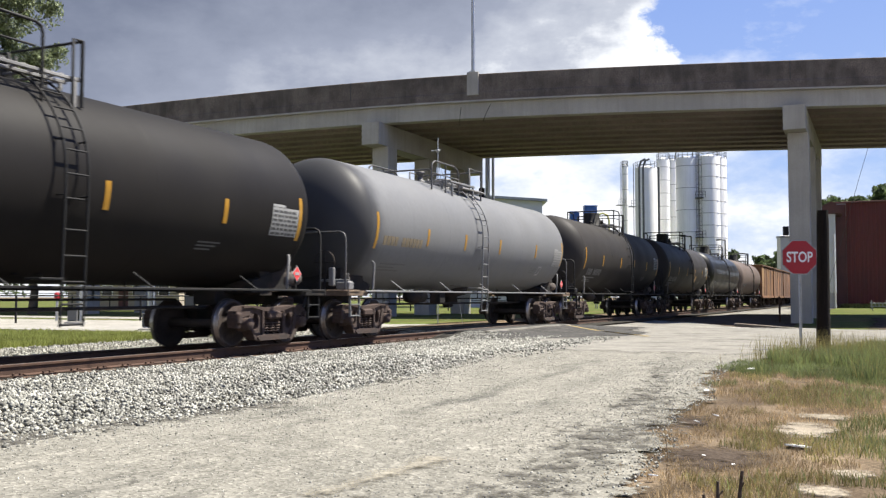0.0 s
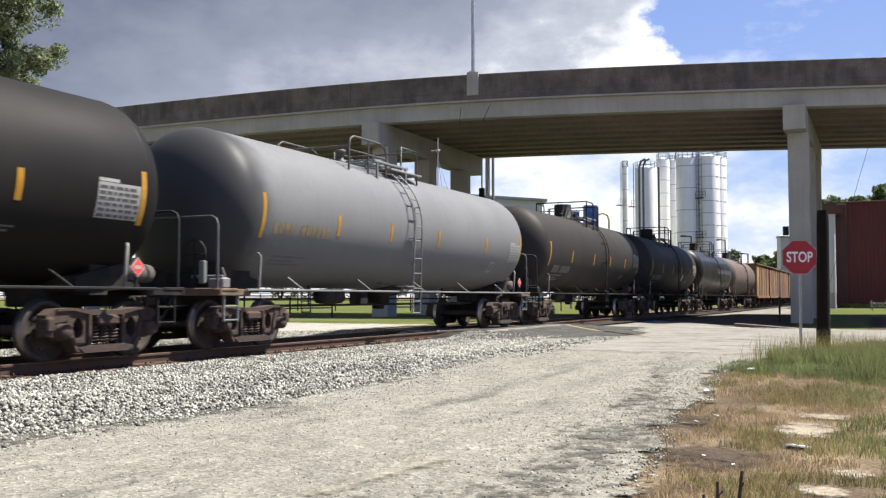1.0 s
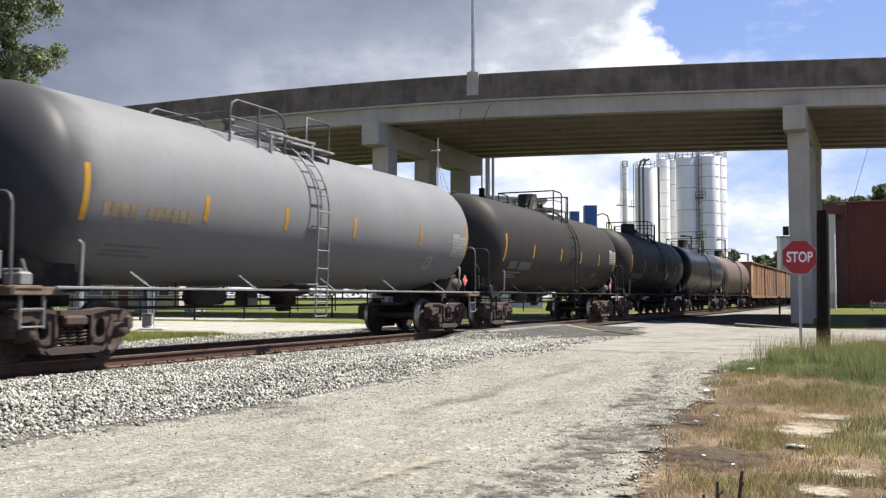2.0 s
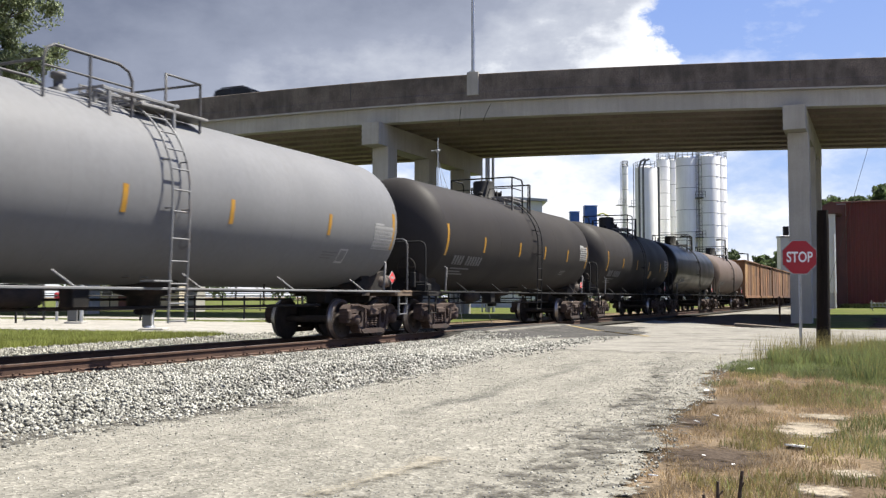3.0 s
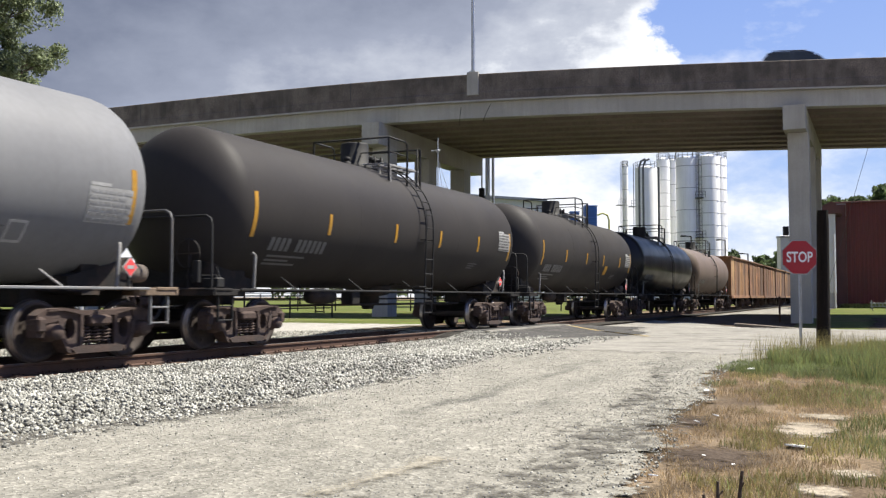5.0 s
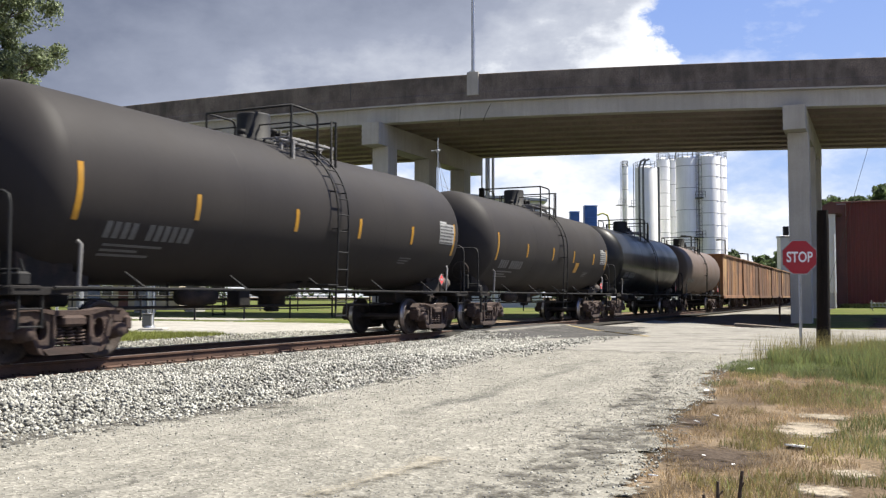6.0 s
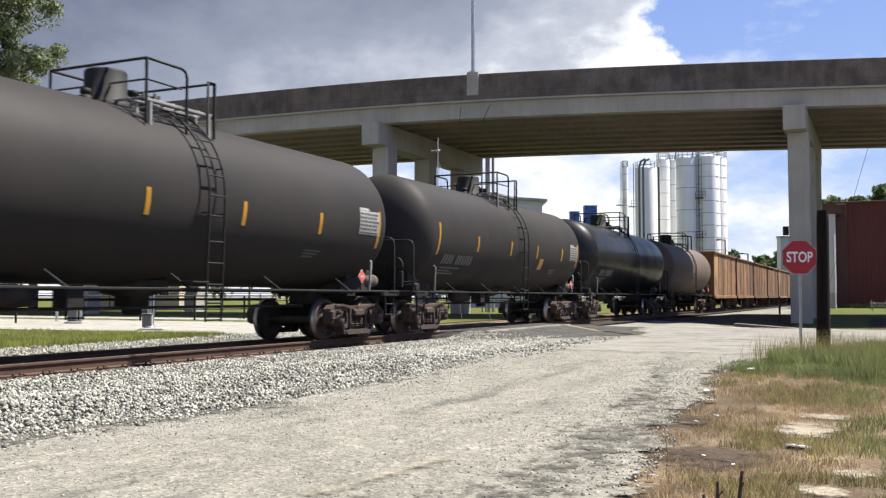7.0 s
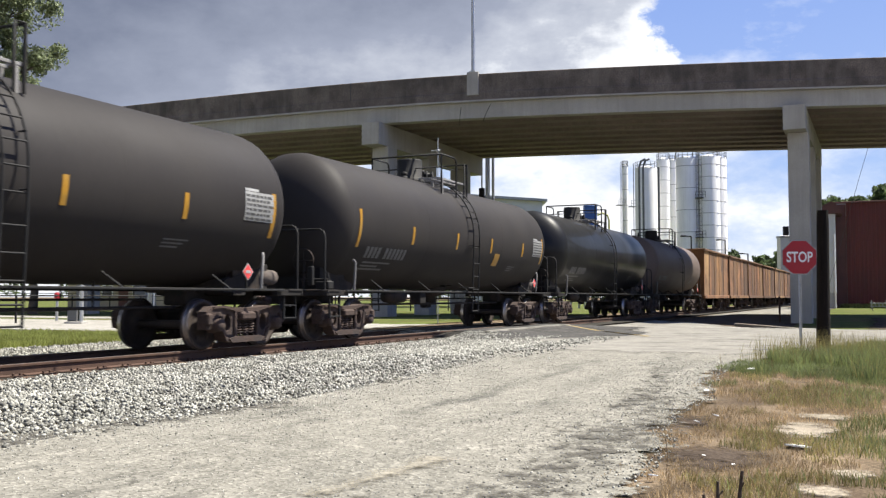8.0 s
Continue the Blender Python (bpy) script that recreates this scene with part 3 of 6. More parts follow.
def stones(name, count, box_fn, size, mat, label, category, seed=1):
    """Loose angular stones as one mesh."""
    rs = np.random.RandomState(seed)
    base = np.array([(1, 0, 0), (-1, 0, 0), (0, 1, 0), (0, -1, 0), (0, 0, 1), (0, 0, -1)], float)
    tri = np.array([(0, 2, 4), (2, 1, 4), (1, 3, 4), (3, 0, 4), (2, 0, 5), (1, 2, 5), (3, 1, 5), (0, 3, 5)])
    P = box_fn(rs, count)
    count = len(P)
    q = rs.normal(size=(count, 4))
    q /= np.linalg.norm(q, axis=1)[:, None]
    w, x, y, z = q.T
    R = np.stack([1 - 2 * (y * y + z * z), 2 * (x * y - z * w), 2 * (x * z + y * w), 2 * (x * y + z * w), 1 - 2 * (x * x + z * z), 2 * (y * z - x * w),
                  2 * (x * z - y * w), 2 * (y * z + x * w), 1 - 2 * (x * x + y * y)], 1).reshape(count, 3, 3)
    s = size * rs.uniform(0.5, 1.25, (count, 1, 1)) * rs.uniform(0.6, 1.2, (count, 6, 1))
    V = np.einsum("nij,nkj->nki", R, base[None] * s) + P[:, None, :]
    F = tri[None] + (np.arange(count) * 6)[:, None, None]
    me = bpy.data.meshes.new(name)
    me.vertices.add(count * 6)
    me.vertices.foreach_set("co", V.reshape(-1))
    me.loops.add(count * 24)
    me.loops.foreach_set("vertex_index", F.reshape(-1).astype(np.int32))
    me.polygons.add(count * 8)
    me.polygons.foreach_set("loop_start", np.arange(0, count * 24, 3, dtype=np.int32))
    me.polygons.foreach_set("loop_total", np.full(count * 8, 3, np.int32))
    me.materials.append(mat)
    me.update(calc_edges=True)
    return tagged(new(name, me), label, category, kind="stuff")


def bed_z(x):
    """Top of the ballast across the track."""
    d = abs(x - TRACK_X)
    return -0.175 - 0.05 * sstep(1.6, 3.2, d) - 0.05 * sstep(3.2, 6.0, d)


def near_stones(rs, n):
    y = rs.uniform(1.5, 24.6, n)
    x = rs.uniform(-16.8, -6.0, n)
    edge = np.array([ROAD_LEFT(v) for v in y])
    keep = (x < edge + rs.exponential(0.25, n)) & ((np.abs(x - TRACK_X) > 1.35) | (np.abs(x - TRACK_X) < 0.62))
    keep &= (x > -15.9 - rs.exponential(0.25, n)) & (np.abs(np.abs(x - TRACK_X) - 0.72) > 0.11)
    x, y = x[keep], y[keep]
    z = np.array([max(bed_z(a), ground_z(a, b)) for a, b in zip(x, y)]) + rs.uniform(-0.012, 0.03, len(x))
    return np.stack([x, y, z], 1)


stones("ballast", 165000, near_stones, 0.027, M["stone"], "loose pale grey crushed stone ballast along the track", "ballast", 3)


def crossing_stones(rs, n):
    """A tongue of ballast spilled along the street's edge beside the crossing."""
    y = rs.uniform(15.2, 24.0, n)
    x = -7.55 + 0.06 * (y - 17) + rs.normal(0, 1, n) * (0.75 - 0.05 * (y - 17))
    m = np.array([noise.noise((a * 0.9, b * 0.5, 3.3)) for a, b in zip(x, y)])
    keep = (m > -0.15 - 0.3 * rs.rand(n)) & (x > -9.3) & (x < -5.7)
    x, y = x[keep], y[keep]
    return np.stack([x, y, np.array([ground_z(a, b) for a, b in zip(x, y)]) + 0.022], 1)


stones("crossing_gravel", 7000, crossing_stones, 0.031, M["stone"], "loose pale stones spilled beside the level crossing", "gravel", 11)


def road_grit(rs, n):
    y = rs.uniform(3.2, 16, n) ** 1.0
    x = np.array([ROAD_RIGHT(v) for v in y]) - rs.exponential(0.45, n) + 0.3
    x2 = np.array([ROAD_LEFT(v) for v in y]) + rs.exponential(0.4, n)
    x = np.where(rs.rand(n) < 0.45, x, x2)
    return np.stack([x, y, np.array([ground_z(a, b) for a, b in zip(x, y)]) + 0.014], 1)


def road_specks(rs, n):
    y = rs.uniform(3.0, 17, n)
    a, b = np.array([ROAD_LEFT(v) for v in y]), np.array([ROAD_RIGHT(v) for v in y])
    x = a + (b - a) * rs.rand(n)
    return np.stack([x, y, np.array([ground_z(p, q) for p, q in zip(x, y)]) + 0.013], 1)


stones("road_chippings", 16000, road_specks, 0.0065, M["stone"], "fine pale stone chippings bedded in the road", "gravel", 8)
stones("road_grit", 5000, road_grit, 0.012, M["stone"], "fine loose gravel along the road's edges", "gravel", 5)


def make_track():
    bed = sheet("track_bed", spread((-16.6, -6.9, 0.3)), spread((-40, 24.9, 0.5)), 0.0, M["gravel_bed"], lambda x, y: max(bed_z(x), ground_z(x, y)) - 0.004)
    solid("track_bed", bed, None, "bed of grey gravel under the railway track", "track bed", kind="structure")
    bed2 = sheet("far_track_bed", spread((-14.3, -10.2, 0.4)), spread((33.2, 260, 3)), 0.0, M["gravel_bed"], lambda x, y: -0.15)
    solid("far_track_bed", bed2, None, "bed of grey gravel under the far track", "track bed", kind="structure")
    track = thing("railway_track", "rusty steel rails spiked to dark timber ties", "railway track", kind="structure")
    prof = [(-0.07, -0.172), (0.07, -0.172), (0.07, -0.162), (0.012, -0.145), (0.012, -0.045), (0.036, -0.035), (0.036, -0.006), (0.03, 0.0), (-0.03, 0.0), (-0.036, -0.006), (-0.036, -0.035), (-0.012, -0.045), (-0.012, -0.145), (-0.07, -0.162)]
    for side in (-1, 1):
        b = Builder().prism(prof, -40, 260, "y", (TRACK_X + side * 0.753, 0, 0))
        b.box((TRACK_X + side * 0.753, 110, 0.001), (0.05, 300, 0.003), 1)
        part("rail", b, [M["rail"], M["rail_head"]], track, "rusty steel rail")
    tie = Builder().box((0, 0, -0.255), (2.59, 0.23, 0.17), 0, 0.01).mesh("tie", M["tie"])
    fit_b = Builder()
    for s in (-1, 1):
        fit_b.box((s * 0.753, 0, -0.166), (0.36, 0.19, 0.016), 0, 0.003)
        for dx in (-0.09, 0.09):
            for dy in (-0.06, 0.06):
                fit_b.box((s * 0.753 + dx, dy, -0.15), (0.035, 0.025, 0.05), 0, 0.005)
        fit_b.box((s * 0.753, 0.15, -0.172), (0.17, 0.03, 0.05), 0, 0.004)
    plate = fit_b.mesh("tie_plate", M["rail"])
    rnd = random.Random(2)
    for k in range(50):
        y = -1.6 + k * 0.533
        m = pose(TRACK_X + rnd.uniform(-0.03, 0.03), y, rnd.uniform(-0.008, 0.006), 0, 0, rnd.uniform(-1.2, 1.2))
        part("tie", tie, None, track, at=m)
        part("tie_plate", plate, None, track, at=pose(TRACK_X, y, 0))


make_track()

# ---- overpass ----


def deck_y(x):
    return 42.97 + 0.322 * 5.94 * math.log(1 + math.exp((x + 20.46) / 5.94))


def deck_line(off, xs):
    """The bridge's front edge pushed back by off along its normal."""
    out = []
    for x in xs:
        d = (deck_y(x + 0.05) - deck_y(x - 0.05)) / 0.1
        n = Vector((-d, 1, 0)).normalized()
        out.append((x + n.x * off, deck_y(x) + n.y * off))
    return out


Z_CAP, Z_DECK, Z_TOP = 10.34, 11.54, 12.65


def sweep(xs, sect, name, mats, sm=None):
    """A cross-section of (offset back, z) carried along the bridge's front line."""
    verts, faces, idx = [], [], []
    n = len(sect)
    cols = [deck_line(o, xs) for o, _ in sect]
    for k in range(len(xs)):
        verts += [(cols[j][k][0], cols[j][k][1], sect[j][1]) for j in range(n)]
    for k in range(len(xs) - 1):
        for j in range(n):
            faces.append((k * n + j, (k + 1) * n + j, (k + 1) * n + (j + 1) % n, k * n + (j + 1) % n))
    faces += [tuple(range(n - 1, -1, -1)), tuple(range((len(xs) - 1) * n, len(xs) * n))]
    b = Builder().add(verts, faces, 0)
    return b


def make_bridge():
    br = thing("overpass", "grey concrete road overpass with a weathered parapet", "bridge", kind="structure")
    xs = spread((-115, -48, 3), (-48, 8, 1.0), (8, 85, 3))
    W = 14.8
    part("deck_slab", sweep(xs, [(0.02, Z_DECK - 0.02), (0.0, Z_DECK - 0.26), (0.6, Z_DECK - 0.28), (W - 0.6, Z_DECK - 0.28), (W, Z_DECK - 0.26), (W, Z_DECK)], "deck_slab", None), M["bridge"], br)
    # front fascia girder, then the girders behind it
    part("fascia_girder", sweep(xs, [(0.15, Z_DECK - 0.275), (0.13, Z_CAP + 0.40), (0.13, Z_CAP), (0.75, Z_CAP), (0.75, Z_CAP + 0.22), (0.45, Z_CAP + 0.45), (0.45, Z_DECK - 0.275)], "fascia_girder", None), M["bridge"], br, "pale concrete outer girder")
    # inner girders carry the shade under the deck in their darker concrete colour
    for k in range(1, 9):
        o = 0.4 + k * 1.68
        part("girder", sweep(xs, [(o - 0.13, Z_DECK - 0.275), (o - 0.13, Z_CAP + 0.40), (o - 0.36, Z_CAP + 0.20), (o - 0.36, Z_CAP + 0.01), (o + 0.36, Z_CAP + 0.01), (o + 0.36, Z_CAP + 0.20), (o + 0.13, Z_CAP + 0.40), (o + 0.13, Z_DECK - 0.275)], "girder", None), M["bridge_in_shade"], br)
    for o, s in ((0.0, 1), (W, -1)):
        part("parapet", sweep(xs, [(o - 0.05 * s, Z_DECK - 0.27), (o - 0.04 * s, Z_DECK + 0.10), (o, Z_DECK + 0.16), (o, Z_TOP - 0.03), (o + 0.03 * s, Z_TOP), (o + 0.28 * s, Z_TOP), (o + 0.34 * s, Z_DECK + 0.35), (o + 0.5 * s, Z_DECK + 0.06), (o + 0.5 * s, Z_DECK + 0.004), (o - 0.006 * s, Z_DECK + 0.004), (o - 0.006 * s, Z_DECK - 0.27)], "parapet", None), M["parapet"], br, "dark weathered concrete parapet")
    part("ledge", sweep(xs, [(-0.09, Z_DECK - 0.36), (-0.09, Z_DECK - 0.275), (0.12, Z_DECK - 0.272), (0.12, Z_DECK - 0.37)], "ledge", None), M["bridge"], br, "thin pale drip ledge")
    # joints in the parapet, each a narrow dark filler strip standing just proud
    for x in (-47.5, -40.3, -33, -25.9, -10.7, -3.7, 3.4):
        d = (deck_y(x + 0.05) - deck_y(x - 0.05)) / 0.1
        rot = Matrix.Rotation(math.atan(d), 3, "Z")
        part("parapet_joint", Builder().box((x, deck_y(x) - 0.002, (Z_DECK + Z_TOP) / 2 + 0.06), (0.04, 0.02, Z_TOP - Z_DECK - 0.13), 0, 0, rot), M["ink"], br)
    # lamp pedestal
    x = -19.05
    rot = Matrix.Rotation(math.atan((deck_y(x + 0.05) - deck_y(x - 0.05)) / 0.1), 3, "Z")
    part("lamp_pedestal", Builder().box((x, deck_y(x) + 0.13, (Z_DECK + Z_TOP) / 2 + 0.04), (0.62, 0.46, Z_TOP - Z_DECK + 0.13), 0, 0.02, rot), M["bridge"], br, "pale concrete lamp pedestal")
    for px_ in (-24.5, -3.53, 17.2, -45.4):
        y0 = deck_y(px_) - 0.45
        part("pier_cap", Builder().prism([(y0, Z_CAP - 1.2), (y0, Z_CAP - 0.004), (y0 + 14.4, Z_CAP - 0.004), (y0 + 14.4, Z_CAP - 1.2)], px_ - 0.52, px_ + 0.52, "x"), M["bridge"], br)
        for d in (1.5, 6.6, 11.75):
            part("pier_column", Builder().box((px_ + 0.09, y0 + d, (Z_CAP - 1.2 - 0.9) / 2), (0.98, 1.05, Z_CAP - 1.2 + 0.9), 0, 0.03), M["bridge"], br)
    # lamp post on the pedestal
    lp = thing("street_lamp", "slim galvanised lamp post on the overpass parapet", "street lamp")
    part("pole", Builder().tube([(x, deck_y(x) + 0.1, Z_TOP + 0.18), (x, deck_y(x) + 0.1, Z_TOP + 10)], 0.07, 0, 10, radii=[0.11, 0.075]), M["galv"], lp)
    part("base_plate", Builder().box((x, deck_y(x) + 0.1, Z_TOP + 0.145), (0.32, 0.32, 0.07), 0, 0.01), M["galv"], lp)


make_bridge()

# ---- the train ----
TANK_R, TANK_Z = 1.55, 2.72


def holed_plate(b, rim, mid, ry, rz, x0, x1, n=18):
    """A plate with a flat outline of (y, z) points and an oval window, from x0 to x1."""
    ring, hole = [], []
    for k in range(n):
        a = 2 * math.pi * k / n
        dy, dz = math.cos(a), math.sin(a)
        best = 9.0
        for (ay, az), (by, bz) in zip(rim, rim[1:] + rim[:1]):
            ey, ez = by - ay, bz - az
            det = dy * -ez + ey * dz
            if abs(det) > 1e-9:
                t = ((ay - mid[0]) * -ez + ey * (az - mid[1])) / det
                u = (dy * (az - mid[1]) - dz * (ay - mid[0])) / det
                if t > 0 and -1e-6 <= u <= 1 + 1e-6:
                    best = min(best, t)
        ring.append((mid[0] + dy * best, mid[1] + dz * best))
        hole.append((mid[0] + dy * ry, mid[1] + dz * rz))
    verts = [(x, y, z) for x in (x0, x1) for loop in (ring, hole) for y, z in loop]
    faces = []
    for k in range(n):
        j = (k + 1) % n
        faces += [(k, j, n + j, n + k), (2 * n + k, 3 * n + k, 3 * n + j, 2 * n + j), (k, 2 * n + k, 2 * n + j, j), (n + k, n + j, 3 * n + j, 3 * n + k)]
    return b.add(verts, faces)


def truck_meshes():
    out = {}
    side = Builder()
    # cast side frame in the y-z plane: two windows, open spring nest, journal jaws at the ends
    for s in (-1, 1):
        cell = [(0.31, 0.755), (0.70, 0.80), (0.90, 0.76), (0.80, 0.50), (0.60, 0.20), (0.31, 0.15)]
        holed_plate(side, [(s * p, q) for p, q in cell], (s * 0.545, 0.49), 0.105, 0.165, -0.085, 0.085)
        side.prism([(s * 0.68, 0.80), (s * 1.02, 0.785), (s * 1.16, 0.70), (s * 1.19, 0.56), (s * 1.16, 0.38), (s * 1.04, 0.38), (s * 1.02, 0.58), (s * 0.78, 0.60)], -0.10, 0.10)
        side.prism([(s * 0.80, 0.62), (s * 0.74, 0.40), (s * 0.70, 0.36), (s * 0.66, 0.40), (s * 0.72, 0.62)], -0.12, 0.12)
        side.prism([(s * 0.84, 0.50), (s * 0.60, 0.15), (s * 0.52, 0.12), (s * 0.56, 0.20), (s * 0.80, 0.56)], -0.125, 0.125)
        side.box((0.02, s * 0.345, 0.45), (0.22, 0.07, 0.52), 0, 0.02)
        side.box((0.06, s * 1.11, 0.56), (0.20, 0.15, 0.24), 0, 0.04)
    side.prism([(-0.98, 0.79), (-0.68, 0.805), (-0.30, 0.765), (0.30, 0.765), (0.68, 0.805), (0.98, 0.79), (0.98, 0.755), (0.68, 0.765), (0.30, 0.69), (-0.30, 0.69), (-0.68, 0.765), (-0.98, 0.755)], -0.13, 0.13)
    side.prism([(-0.56, 0.20), (-0.46, 0.12), (0.46, 0.12), (0.56, 0.20), (0.36, 0.235), (-0.36, 0.235)], -0.14, 0.14)
    side.box((0.03, 0, 0.61), (0.30, 0.44, 0.17), 0, 0.04)
    out["sideframe"] = side.mesh("sideframe", M["truck"])
    bear = Builder()
    bear.lathe([(0.0, 0.24), (0.10, 0.235), (0.12, 0.20), (0.12, 0.08), (0.15, 0.06), (0.15, -0.05)], "x", (0, 0, 0.457), 14)
    out["bearing_cap"] = bear.mesh("bearing_cap", M["truck"])
    spring = Builder()
    pts = []
    for k in range(41):
        a = k * 2 * math.pi * 5 / 40
        pts.append((0.06 * math.cos(a), 0.075 * math.sin(a), 0.25 + 0.25 * k / 40))
    spring.tube(pts, 0.017, 0, 6)
    out["spring"] = spring.mesh("spring", M["truck"])
    wheel = Builder()
    for s in (-1, 1):
        wheel.lathe([(0.09, 0.14), (0.09, 0.04), (0.18, 0.0), (0.36, 0.02), (0.39, 0.075), (0.452, 0.072), (0.457, 0.06), (0.458, -0.03), (0.486, -0.045), (0.486, -0.07), (0.39, -0.072), (0.35, -0.02), (0.14, -0.05), (0.10, -0.08)],
                    "x", (s * 0.755, 0, 0), 32, mats=[0] * 5 + [1, 1] + [0] * 6) if s > 0 else \
            wheel.lathe([(0.09, -0.14), (0.09, -0.04), (0.18, 0.0), (0.36, -0.02), (0.39, -0.075), (0.452, -0.072), (0.457, -0.06), (0.458, 0.03), (0.486, 0.045), (0.486, 0.07), (0.39, 0.072), (0.35, 0.02), (0.14, 0.05), (0.10, 0.08)],
                        "x", (s * 0.755, 0, 0), 32, mats=[0] * 5 + [1, 1] + [0] * 6)
        for k in range(6):
            a = k * math.pi / 3
            wheel.box((s * 0.795, 0.27 * math.cos(a), 0.27 * math.sin(a)), (0.02, 0.05, 0.05), 0, 0.006)
    wheel.tube([(-0.95, 0, 0), (0.95, 0, 0)], 0.085, 0, 14)
    out["wheelset"] = wheel.mesh("wheelset", [M["wheel"], M["tread"]])
    bol = Builder().box((0, 0, 0.60), (2.1, 0.42, 0.26), 0, 0.05)
    bol.box((0, 0, 0.78), (0.5, 0.5, 0.14), 0, 0.03)
    bol.box((0, 0.42, 0.40), (1.7, 0.10, 0.14), 0, 0.02).box((0, -0.42, 0.40), (1.7, 0.10, 0.14), 0, 0.02)
    out["bolster"] = bol.mesh("bolster", M["under"])
    return out


TRUCK = truck_meshes()
WHEELSETS = []


def add_truck(car, y):
    """A four-wheel truck; its wheelsets roll."""
    t = part("truck", TRUCK["bolster"], None, car, "brown cast-steel truck with roller bearings", pose(0, y, 0))
    for s in (-1, 1):
        part("sideframe", TRUCK["sideframe"], None, t, at=pose(s * 1.02, 0, 0))
        for y_ in (-0.889, 0.889):
            part("bearing_cap", TRUCK["bearing_cap"], None, t, at=pose(s * 1.02, y_, 0, 0, 0, 0 if s > 0 else 180))
        for y_ in (-0.2, 0.0, 0.2):
            part("spring", TRUCK["spring"], None, t, at=pose(s * 1.06, y_, 0))
    for s in (-1, 1):
        w = part("wheelset", TRUCK["wheelset"], None, t, "dark steel wheels with bright treads", pose(0, s * 0.889, 0.457))
        WHEELSETS.append((w, s * 0.889))


def on_tank(b, y0, y1, z0, z1, side=1, lift=0.006, mi=0, r=TANK_R, n=6):
    """A plate that follows the tank's round side between two heights."""
    def ang(z):
        return math.asin(max(-0.999, min(0.999, (z - TANK_Z) / r)))
    a0, a1 = ang(z0), ang(z1)
    verts = []
    for rr in (r + 0.001, r + lift):
        for k in range(n + 1):
            a = a0 + (a1 - a0) * k / n
            for y in (y0, y1):
                verts.append((side * rr * math.cos(a), y, TANK_Z + rr * math.sin(a)))
    m = (n + 1) * 2
    faces = [(2 * k, 2 * k + 1, 2 * k + 3, 2 * k + 2) for k in range(n)] + [(m + 2 * k, m + 2 * k + 2, m + 2 * k + 3, m + 2 * k + 1) for k in range(n)]
    for k in range(n):
        faces += [(2 * k, 2 * k + 2, m + 2 * k + 2, m + 2 * k), (2 * k + 1, m + 2 * k + 1, m + 2 * k + 3, 2 * k + 3)]
    faces += [(0, m, m + 1, 1), (2 * n, 2 * n + 1, m + 2 * n + 1, m + 2 * n)]
    return b.add(verts, faces, mi)


def arc(c, r, a0, a1, n, plane="xz"):
    out = []
    for k in range(n + 1):
        a = radians(a0 + (a1 - a0) * k / n)
        out.append((c[0] + r * math.cos(a), c[1], c[2] + r * math.sin(a)))
    return out


